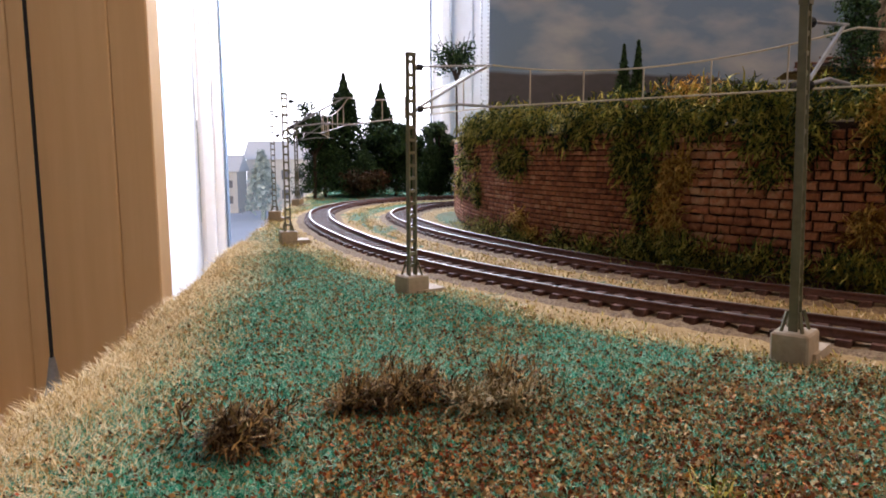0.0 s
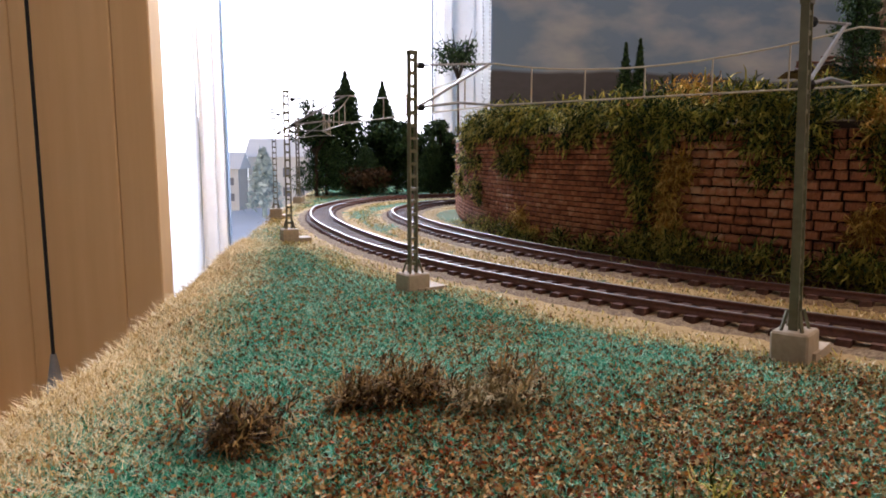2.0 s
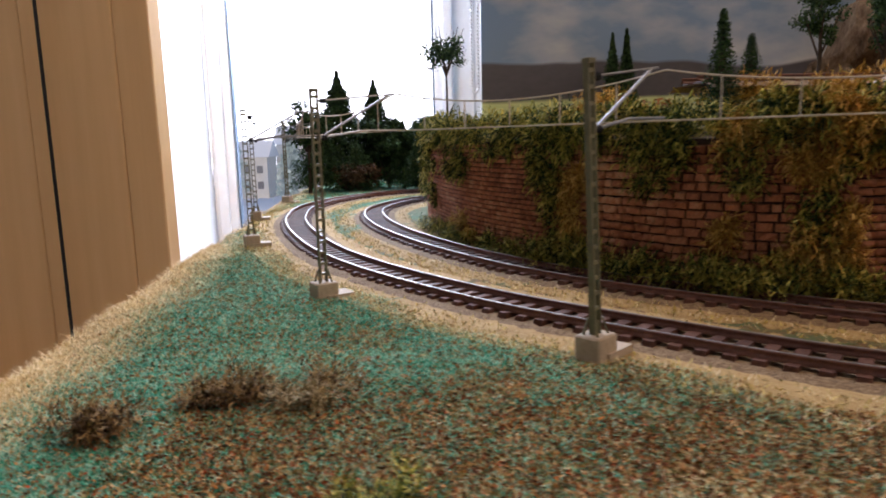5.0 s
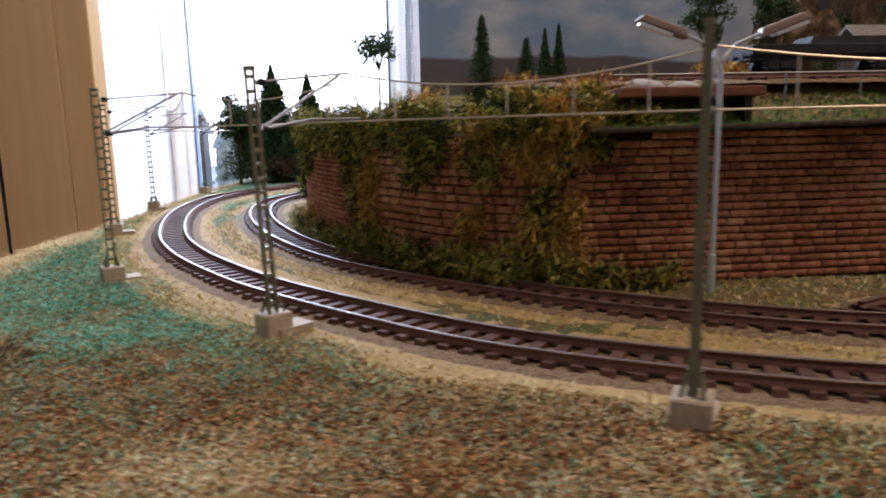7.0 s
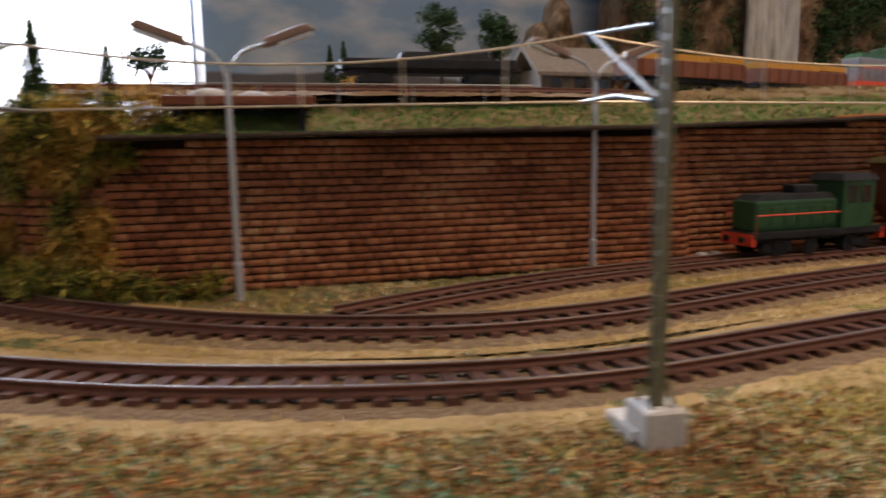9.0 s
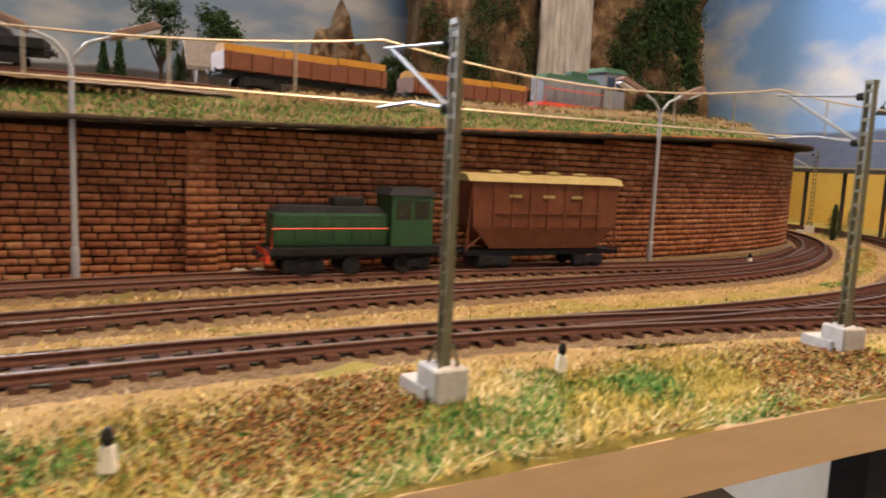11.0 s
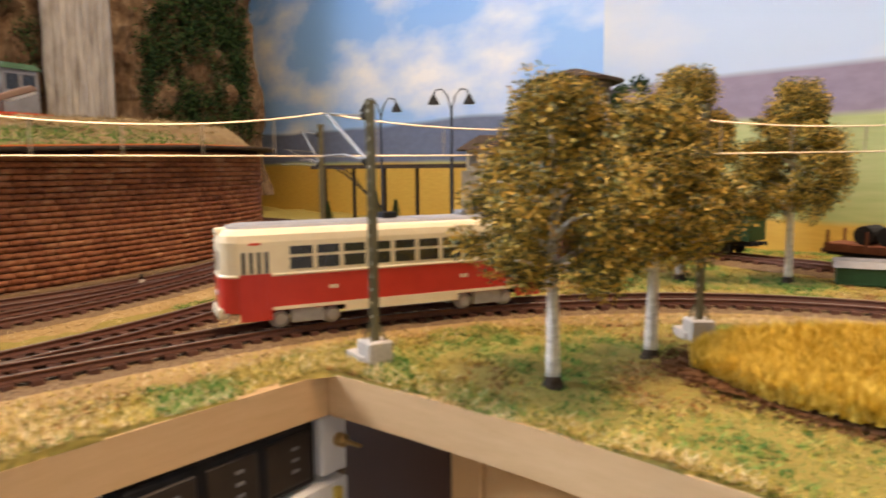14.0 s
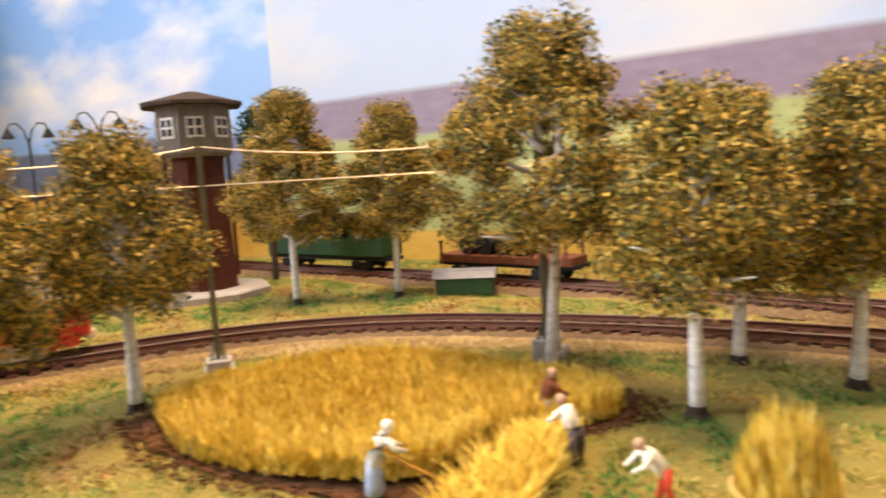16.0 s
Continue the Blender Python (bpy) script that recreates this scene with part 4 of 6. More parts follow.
def birch(loc, height, crown_base, width, seed, label):
    global rng
    keep, rng = rng, np.random.default_rng(seed)
    ob = thing("birch_tree", label, "tree", loc, 0, "birch trees on the meadow")
    lean = rng.standard_normal(2) * 0.02
    bm = bmesh.new()
    pts = [(lean[0] * k * height, lean[1] * k * height, height * k * 0.86) for k in np.linspace(0, 1, 9)]
    tube(bm, pts, [0.056 * (1 - 0.75 * k) for k in np.linspace(0, 1, 9)], 9)
    for i in range(11):
        a, z = i * 2.4 + seed, crown_base * 0.92 + (height * 0.85 - crown_base) * i / 11
        w = width * 0.42 * (1 - 0.5 * i / 11)
        tube(bm, [(0, 0, z), (w * 0.5 * math.cos(a), w * 0.5 * math.sin(a), z + 0.14), (w * math.cos(a), w * math.sin(a), z + 0.2)], [0.03, 0.018, 0.006], 5)
    part("trunk", bm, M_bark, ob, "white birch trunk with dark marks", smooth=True)
    bm = bmesh.new()
    lathe(bm, (0, 0, -0.03), [(0.17, 0), (0.10, 0.04), (0.07, 0.09), (0.06, 0.13), (0.05, 0.14)], 10)
    part("root_flare", bm, M_bark_dark, ob, "dark root flare")
    cs, rs = [], []
    n = 92
    for i in range(n):
        u = i / (n - 1)
        z = crown_base + (height - crown_base) * (0.04 + 0.9 * u)
        prof = width * 0.5 * (0.66 + 0.5 * math.sin(math.pi * min(1, u * 1.1 + 0.1))) * (1 - 0.5 * u ** 2.6)
        a = i * 2.39996 + rng.random()
        r = prof * (0.35 + 0.5 * rng.random())
        cs.append((r * math.cos(a), r * math.sin(a), z + 0.06 * rng.standard_normal()))
        q = 0.15 + 0.10 * rng.random()
        rs.append((q, q, q * 0.85))
    v, f = leaves(cs, rs, int(41000 * (height / 2.4) ** 1.5), 0.0185, 0.6)
    soup("crown", v, f, M_leaf, ob, "olive and orange autumn leaves")
    rng = keep
    return ob


for x, y, h, cb, w, s, lab in ((17.75, 1.25, 2.2, 0.78, 1.45, 1, "birch with an olive autumn crown beside the table edge"),
                               (18.85, 1.15, 2.1, 0.82, 1.3, 2, "birch with a broad autumn crown beside the wheat"),
                               (20.81, -1.39, 2.78, 1.12, 1.92, 3, "tall birch with forked white limbs and autumn crown"),
                               (20.3, -2.62, 2.1, 0.88, 1.25, 4, "birch with a drooping olive autumn crown"),
                               (21.6, -2.68, 2.2, 0.7, 1.1, 5, "birch with an autumn crown by the track"),
                               (22.58, 3.05, 2.92, 0.9, 1.55, 6, "pointed birch with an autumn crown beyond the track"),
                               (23.42, 1.95, 2.66, 0.95, 1.5, 7, "round birch with an autumn crown beyond the track"),
                               (21.3, -3.5, 2.25, 0.75, 1.4, 8, "dark olive birch near the end of the meadow")):
    birch((x, y, ground_z(x, y) - 0.03), h, cb, w, s, lab)


def conifer(loc, height, width, seed, label="dark green fir tree on the layout", count=6000):
    global rng
    keep, rng = rng, np.random.default_rng(seed)
    ob = thing("fir_tree", label, "tree", loc, 0, "dark fir trees")
    bm = bmesh.new()
    tube(bm, [(0, 0, -0.05), (0, 0, height * 0.5), (0, 0, height * 0.98)], [0.06, 0.04, 0.008], 7)
    part("trunk", bm, M_bark_dark, ob)
    cs, rs = [], []
    tiers = 20
    for i in range(tiers):
        u = i / (tiers - 1)
        w = width * 0.5 * (1 - u) ** 0.9 * (0.85 + 0.3 * rng.random())
        for k in range(8):
            a = k * 0.785 + i * 1.3
            for q in (0.3, 0.6, 0.9):
                cs.append((w * q * math.cos(a), w * q * math.sin(a), height * (0.1 + 0.86 * u) - 0.09 * q * height / 3))
                rs.append((0.04 + w * 0.22, 0.04 + w * 0.22, 0.04 + height * 0.022))
    v, f = leaves(cs, rs, count, 0.035 * height / 3, 0.5)
    soup("crown", v, f, M_leaf_dark, ob)
    rng = keep


def round_tree(loc, height, width, seed, stem=0.35, m=None, label="dark green broadleaf tree on the layout", name="broadleaf_tree", count=3500):
    global rng
    keep, rng = rng, np.random.default_rng(seed)
    ob = thing(name, label, "tree", loc, 0, "dark broadleaf trees")
    bm = bmesh.new()
    tube(bm, [(0, 0, -0.05), (0.02, 0, height * 0.4), (0, 0.02, height * 0.8)], [0.06, 0.045, 0.02], 7)
    for i in range(6):
        a = i * 1.1
        tube(bm, [(0, 0, height * stem), (width * 0.3 * math.cos(a), width * 0.3 * math.sin(a), height * (stem + 0.3))], [0.03, 0.008], 5)
    part("trunk", bm, M_bark_dark, ob)
    cs, rs = [], []
    for i in range(20):
        d = rng.standard_normal(3)
        d /= np.linalg.norm(d)
        r = 0.7 * rng.random() ** 0.4
        cs.append((d[0] * r * width / 2, d[1] * r * width / 2, height * (stem + (1 - stem) / 2) + d[2] * r * height * (1 - stem) / 2))
        q = width * (0.12 + 0.1 * rng.random())
        rs.append((q, q, q * 0.8))
    v, f = leaves(cs, rs, count, 0.028 * width, 0.5)
    soup("crown", v, f, m or M_leaf_dark, ob)
    rng = keep


for i, (x, y, h, w) in enumerate(((-4.75, 21.7, 3.9, 2.7), (-3.6, 21.9, 3.6, 2.1), (-5.2, 20.6, 2.5, 2.2), (-2.6, 21.2, 2.2, 1.6), (-2.0, 20.3, 1.9, 1.4), (-4.0, 20.6, 1.6, 1.8), (-1.7, 21.5, 2.3, 1.2))):
    conifer((x, y, -0.02), h, w, 20 + i, "dark fir tree by the window", 20000)
round_tree((-1.2, 22.2, -0.02), 5.0, 2.0, 31, 0.72, label="tall thin pine with a tuft crown by the window", name="pine_tree", count=1500)
M_brownleaf = mat("brown_bush_leaf", [(0.03, 0.018, 0.010), (0.09, 0.05, 0.025)], 60, 0.9, 0.0, island=0.8)
round_tree((-3.1, 21.3, -0.02), 2.5, 2.1, 33, 0.08, label="dense dark tree by the window", count=9000)
round_tree((-1.75, 20.9, -0.02), 2.7, 1.7, 34, 0.03, label="dense dark tree at the end of the wall", count=9000)
round_tree((-4.0, 20.7, -0.02), 1.0, 2.0, 35, 0.05, m=M_brownleaf, label="low brown bush by the window", count=5000)
round_tree((-5.4, 20.0, -0.02), 3.0, 1.8, 32, 0.4, label="dark broadleaf tree by the window")
for i, (x, y, z1, w) in enumerate(((2.15, 6.3, 2.78, 0.5), (2.67, 6.9, 2.6, 0.48), (4.5, 23.6, 5.05, 1.1), (4.98, 23.6, 5.2, 1.1), (8.3, 11.5, 3.0, 0.7))):
    zb = terrace_z(x, y)
    conifer((x, y, zb), z1 - zb, w, 40 + i, "dark fir tree above the retaining wall")
for i, (x, y, z1, w) in enumerate(((7.45, 15.3, 5.0, 1.3), (8.65, 14.9, 4.75, 1.3), (14.1, 23.3, 5.4, 1.8))):
    zb = terrace_z(x, y)
    round_tree((x, y, zb), z1 - zb, w, 60 + i, 0.38)
round_tree((24.1, 5.0, 0), 3.35, 1.1, 70, 0.4, label="dark green tree behind the tower")
for i, (x, y, h) in enumerate(((22.2, 11.6, 0.8), (23.9, 11.3, 0.8), (25.6, 14.5, 0.9))):
    conifer((x, y, 0), h, 0.45, 74 + i, "small dark fir by the curved track")


def curls(centres, radii, count, length, width, droop=0.0):
    """Curly ribbons of three bends in clumps; returns arrays for soup()."""
    k = rng.integers(0, len(centres), count)
    d = rng.standard_normal((count, 3))
    d /= np.linalg.norm(d, axis=1, keepdims=True)
    p = np.asarray(centres)[k] + d * (rng.random(count) ** 0.45)[:, None] * np.asarray(radii)[k]
    v, f = [], []
    way = d + 0.5 * rng.standard_normal((count, 3))
    for i in range(4):
        way /= np.linalg.norm(way, axis=1, keepdims=True)
        side = np.cross(way, rng.standard_normal((count, 3)) * 0.3 + np.array([0.3, 0.2, 1.0]))
        side /= np.linalg.norm(side, axis=1, keepdims=True) + 1e-9
        w = width * (1.0 - 0.22 * i)
        v.append(p - side * w)
        v.append(p + side * w)
        p = p + way * (length / 3) * (0.6 + 0.8 * rng.random(count))[:, None]
        way = way + 0.85 * rng.standard_normal((count, 3)) - np.array([0, 0, droop])
    v = np.stack(v, 1)
    base = np.arange(count)[:, None] * 8
    for i in range(3):
        f.append(base + np.array([[2 * i, 2 * i + 1, 2 * i + 3, 2 * i + 2]]))
    return v.reshape(-1, 3), np.concatenate(f)


# ---------------------------------------------------------------- retaining wall
wall = thing("retaining_wall", "old brown brick retaining wall beside the tracks", "wall", kind="structure")
WN = -left_of(WALL)                     # outward, towards the tracks
WS = np.r_[0, np.cumsum(np.linalg.norm(np.diff(WALL, axis=0), axis=1))]


def wall_at(s):
    p = np.array([np.interp(s, WS, WALL[:, 0]), np.interp(s, WS, WALL[:, 1])])
    n = np.array([np.interp(s, WS, WN[:, 0]), np.interp(s, WS, WN[:, 1])])
    return p, n / np.linalg.norm(n)


hts = wall_height(WALL[:, 0])
v = np.concatenate([np.column_stack([WALL + WN * o, np.full(len(WALL), z0) + zt * hts]) for o, z0, zt in ((0, -0.1, 0), (0, 0, 1), (-0.4, 0, 1), (-0.4, -0.1, 0))])
n = len(WALL)
i = np.arange(n - 1)
f = np.concatenate([np.column_stack([a * n + i, b * n + i, b * n + i + 1, a * n + i + 1]) for a, b in ((0, 1), (1, 2), (2, 3))])
soup("wall_core", v, f, M_joint, wall, "dark recessed mortar")
sel = np.where(WALL[:, 0] > 3.0)[0]
sub = WALL[sel][::-1]
v, f = sweep(sub, wall_height(sub[:, 0]), [(-0.05, 0.0), (-0.05, 0.05), (0.36, 0.05), (0.36, 0.0)])
v[:, 2] += 0.006 * rng.standard_normal(len(v))
soup("cap_stone", -v * np.array([-1, -1, -1]), f, M_cap, wall, "dark capping stones")
p, nn = wall_at(float(np.interp(9.15, WALL[sel][:, 0], WS[sel])))
bm = bmesh.new()
box(bm, (p[0] + nn[0] * 0.04, p[1] + nn[1] * 0.04, 0.76), (0.29, 0.12, 1.54), rz=math.degrees(math.atan2(nn[0], -nn[1])))
box(bm, (p[0] + nn[0] * 0.07, p[1] + nn[1] * 0.07, 0.45), (0.31, 0.14, 0.95), rz=math.degrees(math.atan2(nn[0], -nn[1])))
part("pilaster", bm, M_brick_i, wall, "brick pilaster core")
sel2 = np.where(WALL[:, 0] > 11.5)[0]
sub = WALL[sel2] + WN[sel2] * 0.02
v, f = sweep(sub[::-1], wall_height(sub[::-1][:, 0]) + 0.045, [(-0.06, 0.0), (-0.06, 0.03), (0.03, 0.03), (0.03, 0.0)])
soup("orange_edging", v, f, mat("worn_orange_edge", [(0.20, 0.07, 0.02), (0.50, 0.12, 0.03), (0.16, 0.15, 0.05)], 60, 0.8, 0.3, big=20), wall, "worn orange edging")

sel3 = np.where(WALL[:, 0] > 11.0)[0]
sub = (WALL[sel3] + WN[sel3] * 0.09)[::-1]
v, f = sweep(sub, np.zeros(len(sub)), [(-0.06, -0.03), (-0.06, 0.06), (0.06, 0.07), (0.06, -0.03)])
soup("kerb", v, f, M_bed, wall, "brown kerb along the wall's foot")

# ---------------------------------------------------------------- planting on and over the wall
def clump_line(x0, x1, n, zlo, zhi, out, r0, r1):
    cs, rs = [], []
    lo, hi = np.interp([x0, x1], WALL[:, 0], WS) if x0 > 1 else (np.interp(x0, WALL[20:, 0], WS[20:]), np.interp(x1, WALL[:, 0], WS))
    for _ in range(n):
        p, q = wall_at(lo + (hi - lo) * rng.random())
        o = out * (0.2 + rng.random())
        cs.append((p[0] + q[0] * o, p[1] + q[1] * o, zlo + (zhi - zlo) * rng.random()))
        r = r0 + (r1 - r0) * rng.random()
        rs.append((r, r, r * 0.9))
    return cs, rs


ivy_cs, ivy_rs = clump_line(-1.2, 3.2, 100, 1.52, 1.82, 0.05, 0.10, 0.2)
for x0, x1, n, zl, zh in ((-1.28, -0.98, 22, 0.5, 1.6), (-0.76, -0.44, 15, 1.0, 1.5), (-0.3, 0.2, 7, 1.35, 1.5), (0.36, 0.82, 30, 0.9, 1.6), (0.56, 0.74, 14, 0.2, 0.95), (0.95, 1.2, 4, 1.4, 1.5),
                          (1.3, 1.62, 18, 1.0, 1.55), (1.62, 1.8, 6, 1.25, 1.5), (2.05, 2.3, 9, 0.95, 1.5), (2.62, 2.95, 18, 0.3, 1.5), (3.0, 3.3, 6, 1.25, 1.5)):
    a, b = clump_line(x0, x1, n, zl, zh, 0.07, 0.07, 0.13)
    ivy_cs += a
    ivy_rs += b
v, f = curls(ivy_cs, ivy_rs, 14000, 0.17, 0.0115, 0.45)
tagged(soup("hanging_ivy", v, f, M_ivy), "olive moss and creeper hanging over the brick wall", "creeper", kind="stuff")
v, f = leaves(ivy_cs, np.array(ivy_rs) * 0.8, 16000, 0.017, 0.6)
tagged(soup("creeper_leaves", v, f, M_leaf_dark), "dark green leaf crumbs among the creeper", "creeper", kind="stuff")
gold_cs, gold_rs = [], []
for x0, x1, n, zl, zh in ((0.74, 0.92, 12, 0.3, 1.15), (2.0, 2.1, 4, 0.45, 0.85), (1.95, 2.3, 4, 1.3, 1.65), (2.55, 3.1, 18, 1.15, 1.75), (2.85, 3.05, 12, 0.2, 1.0), (2.45, 2.85, 10, 0.1, 0.6), (-0.5, -0.3, 4, 0.1, 0.4)):
    a, b = clump_line(x0, x1, n, zl, zh, 0.08, 0.06, 0.12)
    gold_cs += a
    gold_rs += b
v, f = curls(gold_cs, gold_rs, 7000, 0.19, 0.0105, 0.3)
tagged(soup("dry_creeper", v, f, M_ivy_gold), "golden dry creeper clinging to the brick wall", "creeper", kind="stuff")
foot_cs, foot_rs = clump_line(-1.0, 4.2, 80, 0.02, 0.16, 0.2, 0.07, 0.15)
for x0, x1, n, zh in ((0.5, 1.2, 26, 0.34), (1.4, 2.2, 22, 0.3), (2.2, 3.2, 24, 0.32)):
    a, b = clump_line(x0, x1, n, 0.04, zh, 0.28, 0.08, 0.16)
    foot_cs += a
    foot_rs += b
v, f = curls(foot_cs, foot_rs, 9500, 0.16, 0.009, 0.0)
tagged(soup("wall_foot_weeds", v, f, M_ivy), "olive weeds along the foot of the wall", "weeds", kind="stuff")
top_cs, top_rs = [], []
for _ in range(120):
    x = -1.0 + 5.2 * rng.random()
    y = np.interp(x, WALL[20:, 0], WALL[20:, 1]) + 0.2 + 2.6 * rng.random() ** 1.5
    top_cs.append((x, y, terrace_z(x, y) + 0.06))
    r = 0.12 + 0.2 * rng.random()
    top_rs.append((r, r, r * 0.8))
v, f = curls(top_cs, top_rs, 12000, 0.14, 0.009, 0.0)
tagged(soup("terrace_scrub", v, f, M_ivy), "dark olive scrub on top of the wall", "scrub", kind="stuff")
for i, (x, y, w, h) in enumerate(((2.4, 6.4, 0.5, 0.55), (3.3, 6.1, 0.5, 0.45), (1.3, 8.2, 0.6, 0.5), (5.6, 9.0, 0.5, 0.5))):
    z = terrace_z(x, y)
    v, f = curls([(x, y, z + h * 0.4), (x + 0.15, y, z + h * 0.6), (x - 0.15, y + 0.1, z + h * 0.5)], [(w * 0.5, w * 0.5, h * 0.5)] * 3, 900, 0.14, 0.009)
    tagged(soup("dry_bush", v, f, M_ivy_gold), "golden brown dry bush on the terrace", "bush")
# red-brown heathers behind the scrub
for x, y in ((1.0, 8.6), (1.9, 8.2), (4.4, 9.8)):
    z = terrace_z(x, y)
    v, f = leaves([(x, y, z + 0.15), (x + 0.2, y, z + 0.2), (x - 0.2, y + 0.1, z + 0.12)], [(0.22, 0.18, 0.2)] * 3, 700, 0.03)
    tagged(soup("rusty_bush", v, f, mat("rusty_leaves", [(0.16, 0.05, 0.02), (0.34, 0.13, 0.05)], 60, 0.85, 0, island=0.8)), "rusty red-brown bush above the wall", "bush")

# scrub in the grass near the table's corner
for (cx, cy, cz), (rx, ry, rz_), m, n in (((-2.46, 2.56, 0.08), (0.15, 0.11, 0.13), M_bush, 700), ((-2.05, 2.93, 0.07), (0.16, 0.10, 0.10), M_bush, 420), ((-1.74, 3.02, 0.10), (0.15, 0.10, 0.14), M_bush, 520),
                                          ((-1.40, 2.87, 0.07), (0.17, 0.10, 0.11), M_dry, 420), ((-1.30, 3.14, 0.09), (0.11, 0.09, 0.13), M_bush, 300), ((-0.78, 1.66, 0.06), (0.2, 0.14, 0.14), M_ivy, 900)):
    tufts = [(cx + rx * 1.15 * rng.standard_normal() * 0.6, cy + ry * 1.1 * rng.standard_normal() * 0.6, cz * (0.35 + 1.25 * rng.random())) for _ in range(14)]
    v, f = curls(tufts, [(0.035 + 0.05 * rng.random(), 0.035 + 0.05 * rng.random(), rz_ * 0.5) for _ in tufts], int(n * 1.25), 0.11, 0.006)
    v[:, 2] = np.maximum(v[:, 2], -0.02)
    tagged(soup("low_bush", v, f, m), "low tangled dry bush in the turf", "bush", group="low bushes in the turf")


# ---------------------------------------------------------------- street lamps along the wall
def wall_lamp(loc, rz, heads=2):
    ob = thing("street_lamp", "grey curved street lamp with brown heads by the wall", "street lamp", loc, rz, "street lamps along the wall")
    bm = bmesh.new()
    tube(bm, [(0, 0, -0.05), (0, 0, 0.35), (0, 0, 0.36), (0, 0, 2.05)], [0.04, 0.04, 0.03, 0.027], 9)
    part("post", bm, M_lamp, ob)
    for s in ((-1, 1) if heads == 2 else (1,)):
        bm = bmesh.new()
        tube(bm, [(0, 0, 2.03), (s * 0.04, 0, 2.17), (s * 0.14, 0, 2.28), (s * 0.34, 0, 2.36)], 0.018, 7)
        part("arm", bm, M_lamp, ob)
        bm = bmesh.new()
        box(bm, (s * 0.55, 0, 2.44), (0.5, 0.15, 0.08), ry=-s * 20, taper=0.8)
        bevel(bm, 0.02)
        head = part("lamp_head", bm, M_lamp_head, ob, "brown lamp head")
        bm = bmesh.new()
        box(bm, (s * 0.62, 0, 2.415), (0.32, 0.11, 0.05), ry=-s * 20)
        bevel(bm, 0.015)
        part("diffuser", bm, M_opal, head, "white diffuser")
    return ob


wall_lamp((4.3, 5.12, 0), 6)
wall_lamp((8.05, 5.98, 0), 10)
wall_lamp((15.0, 7.28, 0), 14)


M_slate = mat("dark_slate_paint", [(0.02, 0.03, 0.05), (0.05, 0.06, 0.085)], 200, 0.5, 0.05)


def bell_lamp(loc, rz):
    ob = thing("station_lamp", "dark double bell lamp on a curved post", "street lamp", loc, rz, "double bell lamps at the station")
    bm = bmesh.new()
    tube(bm, [(0, 0, 0), (0, 0, 2.7), (0, 0, 2.85)], [0.035, 0.025, 0.03], 8)
    part("post", bm, M_slate, ob)
    for s in (-1, 1):
        bm = bmesh.new()
        tube(bm, [(0, 0, 2.75), (s * 0.08, 0, 3.05), (s * 0.2, 0, 3.2), (s * 0.33, 0, 3.18), (s * 0.38, 0, 3.08)], 0.018, 6)
        part("arm", bm, M_slate, ob)
        bm = bmesh.new()
        lathe(bm, (s * 0.38, 0, 2.88), [(0.13, 0), (0.12, 0.03), (0.07, 0.12), (0.03, 0.2)], 12)
        part("bell_shade", bm, M_black, ob, "dark bell-shaped shade")
    return ob


bell_lamp((23.8, 11.7, 0), -40)
bell_lamp((23.85, 9.2, 0), -45)


# ---------------------------------------------------------------- rolling stock
def wheelset(bm, x, r=0.085):
    for s in (-1, 1):
        tube(bm, [(x, s * 0.14, r), (x, s * 0.18, r)], r, 14)
    tube(bm, [(x, -0.16, r), (x, 0.16, r)], 0.02, 6)


def running_gear(ob, hl):
    bm = bmesh.new()
    box(bm, (0, 0, 0.19), (2 * hl, 0.34, 0.06))
    part("underframe", bm, M_black, ob)
    for x in (-hl * 0.62, hl * 0.62):
        bm = bmesh.new()
        for s in (-1, 1):
            box(bm, (x, s * 0.2, 0.1), (0.42, 0.03, 0.1))
            box(bm, (x, s * 0.2, 0.1), (0.14, 0.05, 0.07))
        part("bogie", bm, M_black, ob)
        for dx in (-0.14, 0.14):
            bm = bmesh.new()
            wheelset(bm, x + dx)
            part("wheelset", bm, M_black, ob)
    for e in (-1, 1):
        for y in (-0.12, 0.12):
            bm = bmesh.new()
            tube(bm, [(e * hl, y, 0.2), (e * (hl + 0.06), y, 0.2), (e * (hl + 0.065), y, 0.2), (e * (hl + 0.08), y, 0.2)], [0.018, 0.018, 0.04, 0.04], 8)
            part("buffer", bm, M_black, ob)


def place_on(line, x, y, z, half=0.7):
    c, a = on_line(line, x, y, half)
    return (c[0], c[1], z), a


